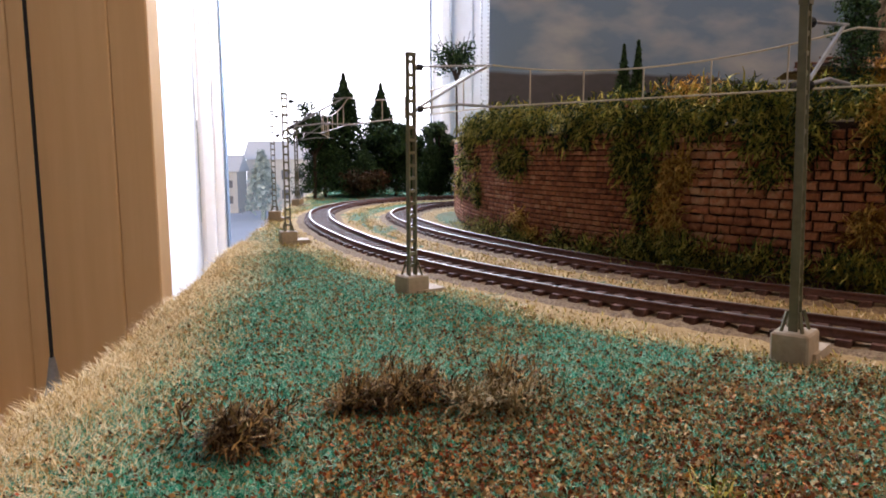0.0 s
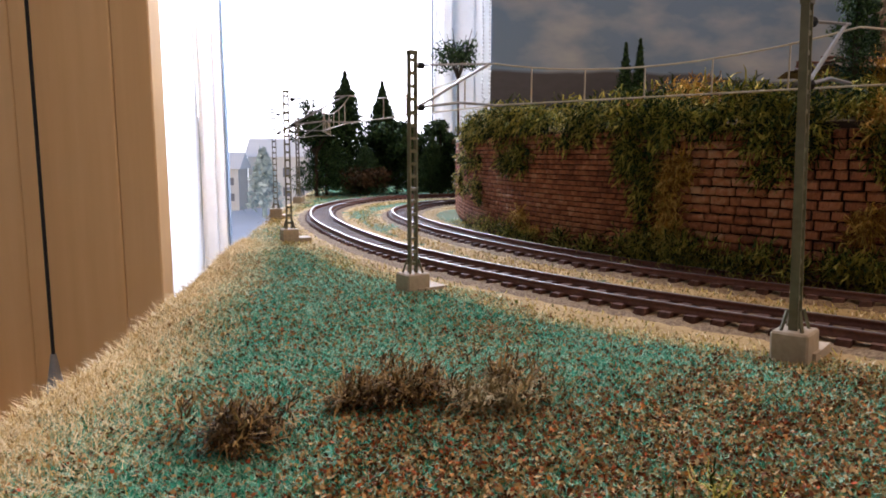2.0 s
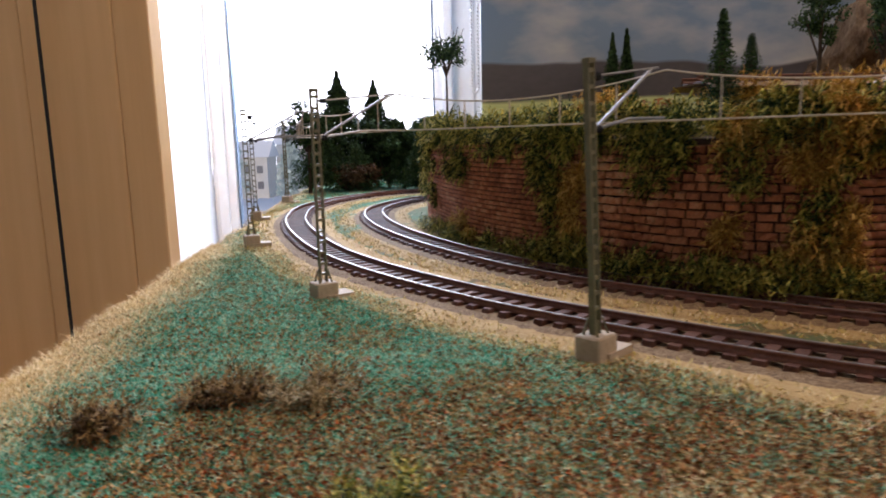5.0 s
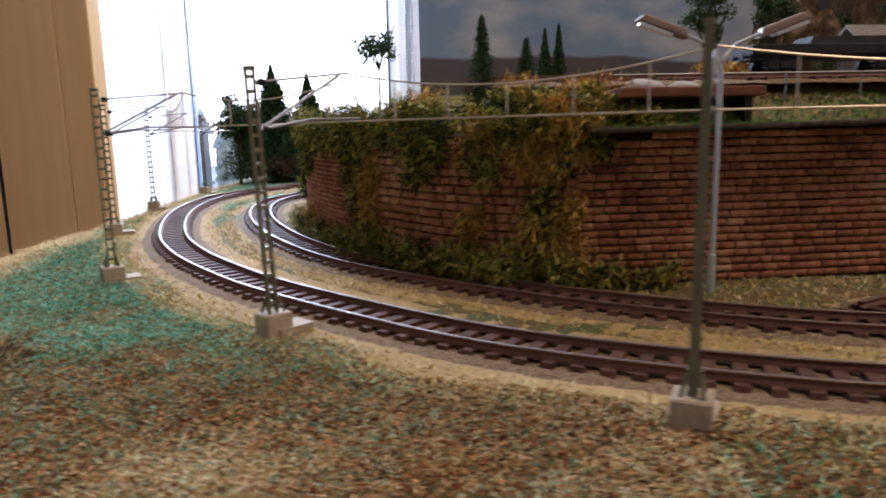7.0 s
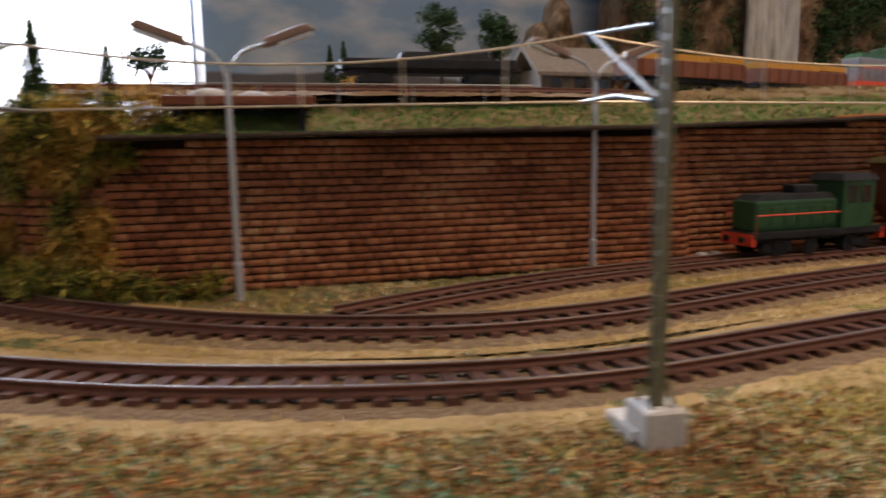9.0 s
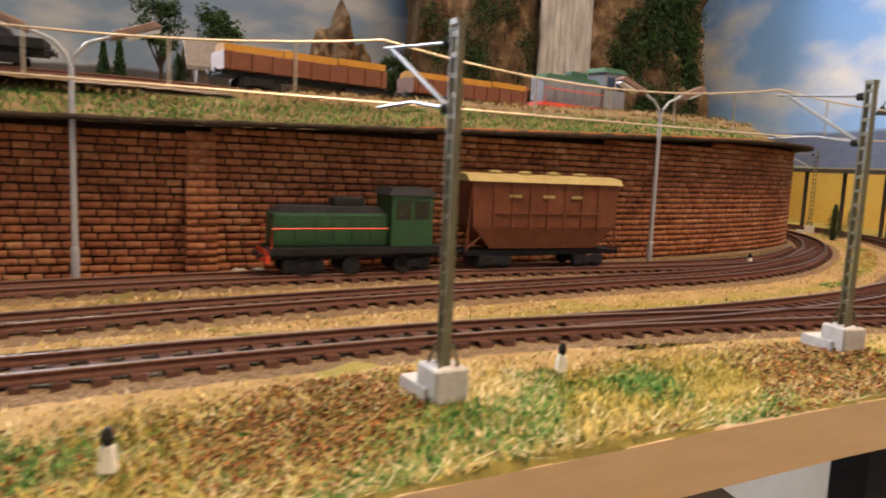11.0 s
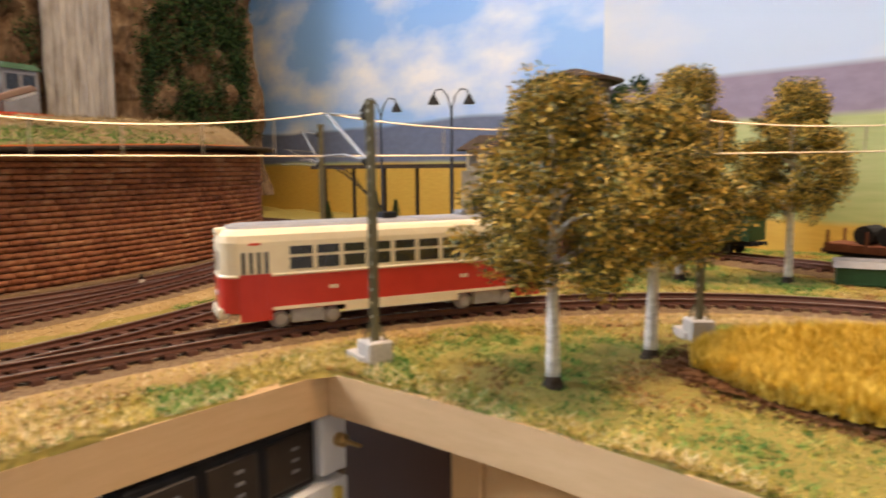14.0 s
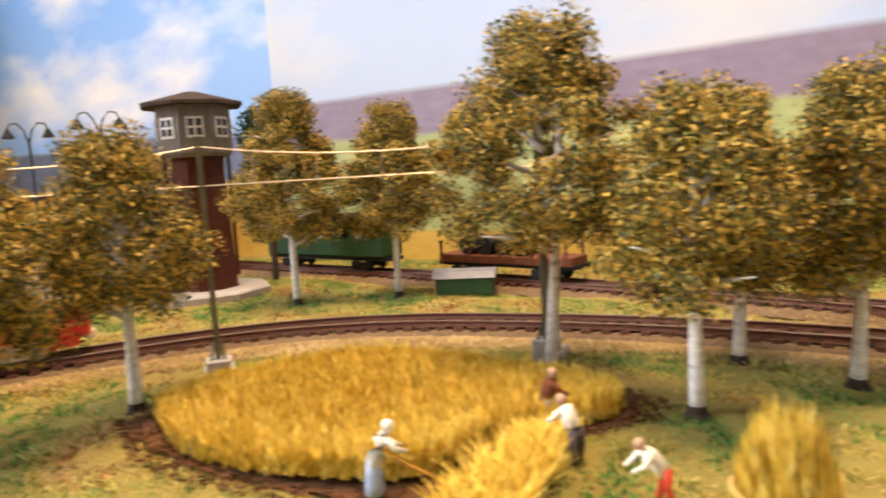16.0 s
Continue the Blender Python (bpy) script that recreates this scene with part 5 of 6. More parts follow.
def timber_wagon(line, x, y, z):
    loc, a = place_on(line, x, y, z)
    ob = thing("timber_wagon", "orange-brown open wagon loaded with yellow sawn timber", "freight wagon", loc, a, "timber wagons on the terrace")
    running_gear(ob, 1.22)
    bm = bmesh.new()
    box(bm, (0, 0, 0.335), (2.42, 0.46, 0.23))
    bevel(bm, 0.01, 1)
    part("body", bm, M_wagon_red, ob)
    for i in range(9):
        for s in (-1, 1):
            bm = bmesh.new()
            box(bm, (-1.12 + 0.28 * i, s * 0.238, 0.33), (0.03, 0.02, 0.23))
            part("stake", bm, M_wagon_red, ob)
    for i in range(3):
        bm = bmesh.new()
        box(bm, (-0.4, s * 0.245, 0.37), (0.12, 0.006, 0.03))
        for v in bm.verts:
            v.co.x += 0.4 * i
        part("lettering_bar", bm, M_window_white, ob)
    for k in range(3):
        for j in range(4):
            bm = bmesh.new()
            box(bm, (-0.81 + 0.81 * k + 0.01 * j, -0.15 + 0.1 * j, 0.49 + 0.012 * ((j + k) % 3)), (0.78, 0.09, 0.09))
            part("timber_plank", bm, M_timber, ob, "yellow sawn timber")


timber_wagon(UPPER, 10.35, 8.5, UPPER_Z + 0.08)
timber_wagon(UPPER, 12.95, 9.72, UPPER_Z + 0.08)


def shunter(line, x, y, z, body, hood, frame_m, label, flip=1, size=1.0):
    loc, a = place_on(line, x, y, z)
    ob = thing("diesel_locomotive", label, "locomotive", loc, a)
    ob.scale = (size, 1, size)
    running_gear(ob, 0.98)
    bm = bmesh.new()
    box(bm, (0, 0, 0.245), (2.0, 0.5, 0.07))
    part("footplate", bm, frame_m, ob)
    for e in (-1, 1):
        bm = bmesh.new()
        box(bm, (e * 0.985, 0, 0.2), (0.04, 0.5, 0.14))
        part("buffer_beam", bm, M_signal_red, ob, "red buffer beam")
    bm = bmesh.new()
    box(bm, (-0.3 * flip, 0, 0.46), (1.25, 0.36, 0.36))
    bevel(bm, 0.03)
    part("hood", bm, body, ob)
    bm = bmesh.new()
    box(bm, (-0.3 * flip, 0, 0.67), (1.22, 0.34, 0.07), taper=0.85)
    part("hood_roof", bm, hood, ob)
    for i in range(6):
        for s in (-1, 1):
            bm = bmesh.new()
            box(bm, ((-0.82 + 0.2 * i) * flip, s * 0.184, 0.45), (0.15, 0.012, 0.22))
            part("hood_door", bm, body, ob)
    bm = bmesh.new()
    box(bm, (0.58 * flip, 0, 0.56), (0.5, 0.48, 0.58))
    bevel(bm, 0.02)
    part("cab", bm, body, ob)
    bm = bmesh.new()
    box(bm, (0.58 * flip, 0, 0.88), (0.58, 0.52, 0.08), taper=0.8)
    part("cab_roof", bm, hood, ob)
    bm = bmesh.new()
    box(bm, (-0.1 * flip, 0, 0.74), (0.35, 0.2, 0.12))
    bevel(bm, 0.02)
    part("exhaust_box", bm, hood, ob)
    for s in (-1, 1):
        for dx in (-0.11, 0.11):
            bm = bmesh.new()
            box(bm, ((0.58 + dx) * flip, s * 0.241, 0.68), (0.17, 0.01, 0.2))
            part("cab_window", bm, M_glass_dark, ob)
        bm = bmesh.new()
        tube(bm, [(-0.95, s * 0.24, 0.28), (-0.95, s * 0.24, 0.48), (0.3, s * 0.24, 0.48)], 0.008, 5)
        part("handrail", bm, M_signal_red, ob)
    for s in (-1, 1):
        for x in (-0.6, -0.1, 0.5):
            bm = bmesh.new()
            tube(bm, [(x, s * 0.19, 0.09), (x, s * 0.215, 0.09)], 0.1, 14)
            part("side_wheel", bm, M_black, ob)


shunter(THIRD, 10.75, 6.2, RAIL_Z, M_loco_green, M_black, M_black, "green and black diesel shunter with red buffer beams")
shunter(UPPER, 15.5, 10.9, UPPER_Z + 0.08, M_pale_grey, M_loco_green, M_signal_red, "grey and green diesel locomotive with a red frame", size=1.22)


def hopper(line, x, y, z):
    loc, a = place_on(line, x, y, z)
    ob = thing("hopper_wagon", "oxide brown grain hopper wagon with a khaki roof", "freight wagon", loc, a)
    running_gear(ob, 1.05)
    bm = bmesh.new()
    for z0, z1, l0, l1, w0, w1 in ((0.24, 0.5, 0.72, 0.98, 0.2, 0.25), (0.5, 1.02, 0.98, 1.0, 0.25, 0.25)):
        loft(bm, [[(l0, w0, z0), (-l0, w0, z0), (-l0, -w0, z0), (l0, -w0, z0)], [(l1, w1, z1), (-l1, w1, z1), (-l1, -w1, z1), (l1, -w1, z1)]])
    part("body", bm, M_wagon_brown, ob)
    for i in range(7):
        for s in (-1, 1):
            bm = bmesh.new()
            box(bm, (-0.72 + 0.24 * i, s * 0.255, 0.74), (0.025, 0.02, 0.54))
            part("rib", bm, M_wagon_brown, ob)
    for s in (-1, 1):
        bm = bmesh.new()
        box(bm, (0, s * 0.256, 0.66), (1.5, 0.016, 0.02))
        part("side_rail", bm, M_wagon_brown, ob)
        for x in (-0.45, 0.0, 0.4):
            bm = bmesh.new()
            box(bm, (x, s * 0.262, 0.86), (0.16, 0.006, 0.035))
            part("lettering_bar", bm, M_khaki, ob)
    bm = bmesh.new()
    rs = []
    for x in (-1.06, 1.06):
        rs.append([(x, 0.28, 1.02), (x, 0.2, 1.09), (x, 0, 1.115), (x, -0.2, 1.09), (x, -0.28, 1.02)])
    loft(bm, rs)
    part("roof", bm, M_khaki, ob, "khaki curved roof")
    for x in (-0.6, -0.2, 0.2, 0.6):
        bm = bmesh.new()
        lathe(bm, (x, 0, 1.105), [(0.09, 0), (0.09, 0.03), (0.03, 0.05)], 10)
        part("hatch", bm, M_khaki, ob)
    for e in (-1, 1):
        for s in (-1, 1):
            bm = bmesh.new()
            tube(bm, [(e * 1.03, s * 0.2, 0.22), (e * 0.99, s * 0.22, 1.0)], 0.014, 5)
            tube(bm, [(e * 1.03, s * 0.2, 0.24), (e * 0.72, s * 0.22, 0.5)], 0.012, 5)
            part("end_post", bm, M_wagon_brown, ob)


hopper(THIRD, 13.05, 6.66, RAIL_Z)


def flat_wagon(line, x, y, z, logs):
    loc, a = place_on(line, x, y, z)
    ob = thing("flat_wagon", "brown flat wagon loaded with dark logs" if logs else "low black flat wagon on the terrace", "freight wagon", loc, a)
    running_gear(ob, 1.1)
    bm = bmesh.new()
    box(bm, (0, 0, 0.27), (2.2, 0.48, 0.12))
    bevel(bm, 0.01, 1)
    part("deck", bm, M_wagon_brown if logs else M_black, ob)
    if logs:
        for i in range(5):
            bm = bmesh.new()
            box(bm, (-1.05 + 0.52 * i, 0.24, 0.38), (0.03, 0.03, 0.26))
            part("stake", bm, M_wagon_brown, ob)
            bm = bmesh.new()
            box(bm, (-1.05 + 0.52 * i, -0.24, 0.38), (0.03, 0.03, 0.26))
            part("stake", bm, M_wagon_brown, ob)
        for k in range(4):
            bm = bmesh.new()
            tube(bm, [(-0.6 + 0.3 * k, -0.2, 0.46), (-0.6 + 0.3 * k, 0.2, 0.46)], 0.13, 14)
            part("log_roll", bm, M_black, ob, "dark rolled load")
    else:
        bm = bmesh.new()
        box(bm, (0.2, 0, 0.37), (1.2, 0.4, 0.1), taper=0.9)
        part("load", bm, M_black, ob)


flat_wagon(SIDING, 24.35, 0.75, RAIL_Z, True)
flat_wagon(UPPER, 6.4, 7.3, UPPER_Z + 0.08, False)

# green passenger wagon beyond the birches
loc, a = place_on(SIDING, 24.85, 4.4, RAIL_Z)
ob = thing("passenger_wagon", "dark green old passenger wagon by the backdrop", "railway carriage", loc, a)
running_gear(ob, 1.4)
bm = bmesh.new()
box(bm, (0, 0, 0.52), (2.8, 0.5, 0.56))
bevel(bm, 0.02)
part("body", bm, M_loco_green, ob)
bm = bmesh.new()
loft(bm, [[(x, 0.29, 0.8), (x, 0.2, 0.9), (x, 0, 0.94), (x, -0.2, 0.9), (x, -0.29, 0.8)] for x in (-1.46, 1.46)])
part("roof", bm, M_black, ob)
for i in range(9):
    for s in (-1, 1):
        bm = bmesh.new()
        box(bm, (-1.2 + 0.3 * i, s * 0.252, 0.62), (0.14, 0.01, 0.16))
        part("pane", bm, M_window_white if i % 3 == 1 else M_glass_dark, ob)

# small green hut with a pale roof
ob = thing("hut", "small green hut with a pale corrugated roof", "hut", (23.8, 1.1, 0.02), -68)
ob.scale = (0.85, 0.9, 0.8)
bm = bmesh.new()
box(bm, (0, 0, 0.13), (0.9, 0.4, 0.3))
part("wall", bm, M_loco_green, ob)
bm = bmesh.new()
loft(bm, [[(x, 0.25, 0.26), (x, 0.16, 0.36), (x, 0, 0.4), (x, -0.16, 0.36), (x, -0.25, 0.26)] for x in (-0.5, 0.5)])
part("roof", bm, M_pale_grey, ob, "pale corrugated roof")


# ---------------------------------------------------------------- buildings
def octagon(r, z, k=8, a0=22.5):
    return [(r * math.cos(radians(a0 + 360 / k * i)), r * math.sin(radians(a0 + 360 / k * i)), z) for i in range(k)]


ob = thing("water_tower", "brick water tower with a grey timber head and dark roof", "tower", (22.75, 5.05, 0), 8)
bm = bmesh.new()
loft(bm, [octagon(0.95, -0.05), octagon(0.95, 0.07), octagon(0.9, 0.1)])
part("base_ring", bm, M_concrete, ob)
bm = bmesh.new()
loft(bm, [octagon(0.46, 0.0), octagon(0.4, 1.9), octagon(0.42, 2.1)])
part("brick_shaft", bm, M_redbrick, ob, "red-brown brick shaft")
bm = bmesh.new()
loft(bm, [octagon(0.5, 2.08), octagon(0.56, 2.14), octagon(0.56, 2.84)])
part("timber_head", bm, M_greywood, ob, "grey boarded tank house")
bm = bmesh.new()
loft(bm, [octagon(0.76, 2.82), octagon(0.76, 2.87), octagon(0.1, 3.05)])
part("roof", bm, M_cap, ob, "dark roof")
for i in range(8):
    a = 45 * i + 45
    c, s = math.cos(radians(a)), math.sin(radians(a))
    bm = bmesh.new()
    box(bm, (c * 0.52, s * 0.52, 2.5), (0.03, 0.24, 0.3), rz=a)
    w = part("window", bm, M_window_white, ob, "white window frame")
    for dy in (-0.055, 0.055):
        for dz in (-0.065, 0.065):
            bm = bmesh.new()
            box(bm, (c * 0.537 - s * dy, s * 0.537 + c * dy, 2.5 + dz), (0.008, 0.08, 0.1), rz=a)
            part("pane", bm, M_glass_dark, w)
for i in range(0, 8, 2):
    a = radians(45 * i + 45)
    bm = bmesh.new()
    box(bm, (math.cos(a) * 0.45, math.sin(a) * 0.45, 1.2), (0.05, 0.05, 1.9), rz=math.degrees(a))
    part("brick_pier", bm, M_redbrick, ob)

ob = thing("station_building", "grey station building with yellow windows and white fascia", "building", (24.1, 7.75, 0), -43)
bm = bmesh.new()
box(bm, (0, 0, 0.72), (1.9, 1.2, 1.5))
part("wall", bm, M_concrete, ob)
bm = bmesh.new()
box(bm, (0, 0, 1.68), (1.7, 1.1, 0.44))
part("upper_storey", bm, M_window_white, ob, "white glazed upper storey")
bm = bmesh.new()
loft(bm, [[(1.05, 0.75, 1.88), (-1.05, 0.75, 1.88), (-1.05, -0.75, 1.88), (1.05, -0.75, 1.88)], [(0.6, 0.1, 2.18), (-0.6, 0.1, 2.18), (-0.6, -0.1, 2.18), (0.6, -0.1, 2.18)]])
part("roof", bm, M_cap, ob, "dark hipped roof")
for i in range(6):
    bm = bmesh.new()
    box(bm, (-0.7 + 0.28 * i, -0.553, 1.7), (0.2, 0.012, 0.26))
    part("pane", bm, M_roofgrey, ob)
for x in (-0.55, 0.0, 0.5):
    bm = bmesh.new()
    box(bm, (x, -0.605, 0.62), (0.22, 0.02, 0.36))
    part("yellow_window", bm, M_yellow, ob, "yellow lit window")
bm = bmesh.new()
box(bm, (0, -0.63, 1.28), (1.2, 0.04, 0.12))
part("name_board", bm, M_window_white, ob, "white blank sign board")

ob = thing("platform_canopy", "long dark flat platform canopy on posts", "canopy", (24.6, 12.0, 0), -72)
bm = bmesh.new()
box(bm, (0, 0, 1.58), (5.4, 0.7, 0.1))
part("roof", bm, M_cap, ob)
for i in range(6):
    bm = bmesh.new()
    box(bm, (-2.5 + i, 0, 0.77), (0.07, 0.07, 1.56))
    part("post", bm, M_cap, ob)

# gabled farmhouse on the terrace
ob = thing("farmhouse", "small house with a weathered grey-brown gabled roof", "house", (9.3, 11.3, terrace_z(9.3, 11.3) - 0.08), 12)
ob.scale = (1.45, 1.3, 1.6)
bm = bmesh.new()
box(bm, (0, 0, 0.2), (1.0, 0.7, 0.5))
part("wall", bm, M_greywood, ob)
bm = bmesh.new()
loft(bm, [[(x, 0.5, 0.4), (x, 0, 0.72), (x, -0.5, 0.4), (x, -0.5, 0.36), (x, 0, 0.68), (x, 0.5, 0.36)] for x in (-0.62, 0.62)])
part("roof", bm, M_greywood, ob, "weathered grey gabled roof")
for x in (-0.3, 0.05, 0.35):
    bm = bmesh.new()
    box(bm, (x, -0.355, 0.25), (0.16, 0.02, 0.18))
    part("window", bm, M_glass_dark, ob)

# low shelter with a dark opening on the wall
ob = thing("lineside_shelter", "low dark open shelter with a brown plank roof", "shelter", (4.25, 6.1, 1.5), 6)
bm = bmesh.new()
box(bm, (0, 0.35, 0.16), (1.3, 0.1, 0.4))
box(bm, (-0.62, 0.1, 0.16), (0.08, 0.6, 0.4))
box(bm, (0.62, 0.1, 0.16), (0.08, 0.6, 0.4))
part("wall", bm, M_black, ob)
bm = bmesh.new()
box(bm, (0, 0.08, 0.4), (1.5, 0.75, 0.1))
bevel(bm, 0.02)
part("roof", bm, M_wagon_brown, ob, "brown plank roof")
bm = bmesh.new()
tube(bm, [(-0.8, -0.2, 0.58), (3.2, -0.1, 0.58)], 0.008, 5)
for x in (-0.6, 0.2, 1.0, 1.8, 2.6):
    tube(bm, [(x, -0.2, 0.3), (x, -0.2, 0.58)], 0.008, 5)
part("railing", bm, M_arm, ob, "thin grey railing")
for x, y, s in ((3.9, 6.35, 0.14), (4.35, 6.4, 0.1)):
    bm = bmesh.new()
    bmesh.ops.create_icosphere(bm, subdivisions=3, radius=s)
    for v in bm.verts:
        v.co = Vector((v.co.x * 1.8 + x, v.co.y + y, v.co.z * 0.7 + 1.97)) + Vector((0.02, 0.02, 0.02)) * noise.noise(v.co * 8)
    tagged(part("boulder", bm, M_concrete, smooth=True), "pale rounded boulder on the shelter roof", "boulder")


# ---------------------------------------------------------------- rocks
def rock_face(name, label, c, size, seed, m, rough=0.5, n=70, roundness=0.35, peak=0.10, power=3.0):
    bm = bmesh.new()
    nx, nz = n, n
    rows = []
    for j in range(nz):
        row = []
        for i in range(nx):
            u, w = i / (nx - 1) * 2 - 1, j / (nz - 1)
            x = u * size[0] / 2
            top = size[2] * (1 - peak * abs(u) ** power) * (1 + (0.55 * noise.noise(Vector((u * 3.7 + seed, 1.7, 0))) if peak > 0.3 else 0.0))
            z = w * top
            y = abs(u) ** 4 * size[1] * roundness * 2 + w * size[1] * 0.25
            q = Vector((x * 0.8 + seed, y, z * 0.55))
            dd = noise.noise(q * 0.9) * 1.0 + noise.noise(q * 2.3) * 0.5 + abs(noise.noise(Vector((x * 3.0 + seed, z * 0.7, 0)))) * 0.7 + noise.noise(q * 6) * 0.2
            row.append(bm.verts.new((c[0] + x + 0.15 * dd, c[1] + y - rough * dd, c[2] + z + 0.1 * dd)))
        rows.append(row)
    for p, q in zip(rows, rows[1:]):
        for i in range(nx - 1):
            bm.faces.new((p[i], p[i + 1], q[i + 1], q[i]))
    ex = bmesh.ops.extrude_edge_only(bm, edges=[e for e in bm.edges if e.is_boundary])
    for v in ex["geom"]:
        if isinstance(v, bmesh.types.BMVert):
            v.co.y = c[1] + size[1]
    return tagged(part(name, bm, m, smooth=False), label, "rock")


rock_face("cliff", "tall brown rock cliff with moss behind the tracks", (20.3, 21.6, 0.5), (11.4, 3.2, 13.0), 3.0, M_rock, 0.55, 90, 0.12)
fall = thing("waterfall", "grey glossy waterfall down the cliff face", "waterfall")
for k in range(9):
    bm = bmesh.new()
    tube(bm, [(18.75 + 0.2 * k + 0.04 * noise.noise(Vector((k, z, 0))), 21.05 + 0.15 * abs(k - 4) * 0.3, z) for z in np.linspace(1.5, 13.2, 18)], [0.17 + 0.05 * noise.noise(Vector((k * 3.1, z * 1.3, 2))) for z in np.linspace(1.5, 13.2, 18)], 7)
    part("water_strand", bm, M_fall, fall, smooth=True)
moss_cs, moss_rs = [], []
for _ in range(1000):
    x = (14.9 + 3.6 * rng.random()) if rng.random() < 0.35 else (21.0 + 4.4 * rng.random())
    z = 2.0 + 11 * rng.random()
    keepit = noise.noise(Vector((x * 0.7, z * 0.5, 4.0))) + (0.45 if x > 22.6 else 0.0)
    if keepit > 0.0:
        u = (x - 20.1) / 5.5
        y = 21.6 + abs(u) ** 4 * 0.77 + (z - 0.5) / 13 * 0.8 - 0.35
        moss_cs.append((x, y, z))
        r = 0.25 + 0.35 * rng.random()
        moss_rs.append((r, 0.3, r * 1.2))
v, f = leaves(moss_cs, moss_rs, 60000, 0.05, 0.6)
tagged(soup("cliff_moss", v, f, M_leaf_dark), "dark green moss and shrubs on the cliff", "moss", kind="stuff")
rock_face("rock_outcrop", "jagged brown rock heap by the backdrop", (11.8, 20.2, 1.9), (4.0, 1.6, 3.7), 9.0, M_rock, 0.9, 70, 0.8, 0.72, 1.1)


# ---------------------------------------------------------------- small lineside things
def dwarf_signal(loc):
    ob = thing("marker_post", "small white marker post with a black top", "marker post", loc, 0, "white marker posts")
    bm = bmesh.new()
    box(bm, (0, 0, 0.05), (0.075, 0.06, 0.12), taper=0.7)
    bevel(bm, 0.008, 1)
    part("post", bm, M_window_white, ob)
    bm = bmesh.new()
    lathe(bm, (0, 0, 0.1), [(0.02, 0), (0.03, 0.04), (0.015, 0.08)], 8)
    part("cap", bm, M_black, ob)


for x, y in ((11.72, 2.8), (16.85, 7.55), (9.25, 1.7)):
    dwarf_signal((x, y, 0))
for x, y in ((9.55, 6.35), (9.75, 6.4)):
    bm = bmesh.new()
    bmesh.ops.create_icosphere(bm, subdivisions=2, radius=0.09)
    for v in bm.verts:
        v.co = Vector((v.co.x + x, v.co.y + y, v.co.z * 0.7 + 0.05)) + Vector((1, 1, 1)) * 0.03 * noise.noise(v.co * 12 + Vector((x, 0, 0)))
    tagged(part("stone", bm, M_concrete), "pale loose stone at the wall's foot", "stone")


def figure(loc, rz, h, coat, legs, lean, name, label, skirt=False, scarf=None):
    """A small painted model figure as one plain mesh."""
    bm = bmesh.new()
    k = h / 0.42
    dx = lean * 0.16
    if skirt:
        lathe(bm, (0, 0, 0.01), [(0.054 * k, 0), (0.054 * k, 0.05 * k), (0.048 * k, 0.13 * k), (0.04 * k, 0.2 * k)], 10, mi=1)
    else:
        for s_ in (-1, 1):
            tube(bm, [(-0.02 * s_ * k, s_ * 0.042 * k, 0), (0.0, s_ * 0.036 * k, 0.1 * k), (0, s_ * 0.026 * k, 0.21 * k)], [0.022 * k, 0.026 * k, 0.034 * k], 8, mi=1)
    tube(bm, [(0, 0, 0.17 * k), (dx * 0.3 * k, 0, 0.23 * k), (dx * 0.75 * k, 0, 0.30 * k), (dx * k, 0, 0.345 * k)], [0.046 * k, 0.05 * k, 0.056 * k, 0.03 * k], 10, mi=0)
    for s_ in (-1, 1):
        tube(bm, [(dx * 0.9 * k, s_ * 0.055 * k, 0.325 * k), ((dx + 0.03) * k, s_ * 0.075 * k, 0.265 * k), ((dx + 0.10) * k, s_ * 0.05 * k, 0.23 * k)], [0.02 * k, 0.018 * k, 0.013 * k], 7, mi=0)
    lathe(bm, ((dx * 1.22) * k, 0, 0.345 * k), [(0.014 * k, 0), (0.03 * k, 0.014 * k), (0.036 * k, 0.034 * k), (0.03 * k, 0.058 * k), (0.012 * k, 0.07 * k)], 10, mi=3 if scarf else 2)
    ob = part(name, bm, [coat, legs, M_skin] + ([scarf] if scarf else []), smooth=True)
    ob.location = Vector(loc) * U
    ob.rotation_euler = (0, 0, radians(rz))
    return tagged(ob, label, "figurine", group="field worker figurines")


M_skin = mat("painted_head", [(0.45, 0.28, 0.18), (0.52, 0.33, 0.22)], 200, 0.6, 0.0)
M_blue = mat("blue_paint", [(0.03, 0.12, 0.42), (0.05, 0.18, 0.55)], 200, 0.6, 0.0)
M_paleblue = mat("pale_blue_paint", [(0.35, 0.42, 0.58), (0.45, 0.52, 0.66)], 200, 0.6, 0.0)
M_darkpaint = mat("dark_paint", [(0.04, 0.03, 0.04), (0.07, 0.05, 0.06)], 200, 0.6, 0.0)
figure((18.52, -1.37, 0), -35, 0.40, M_window_white, M_paleblue, 0.5, "figurine", "small figurine in white blouse, headscarf and pale blue skirt", True, M_window_white)
figure((19.7, -1.83, 0), -40, 0.40, M_wagon_brown, M_blue, 0.3, "figurine", "small figurine in brown waistcoat and blue trousers")
figure((19.32, -2.18, 0), 70, 0.38, M_window_white, M_darkpaint, 0.6, "figurine", "small figurine in white shirt and dark trousers")
figure((19.08, -2.72, 0), 130, 0.34, M_window_white, M_signal_red, 0.8, "figurine", "small bending figurine in white and red")
bm = bmesh.new()
tube(bm, [(18.58, -1.45, 0.2), (18.72, -1.85, 0.01)], 0.008, 5)
box(bm, (18.73, -1.87, 0.02), (0.12, 0.02, 0.02), rz=30)
tagged(part("hay_rake", bm, M_timber), "thin wooden hay rake in the stubble", "rake")

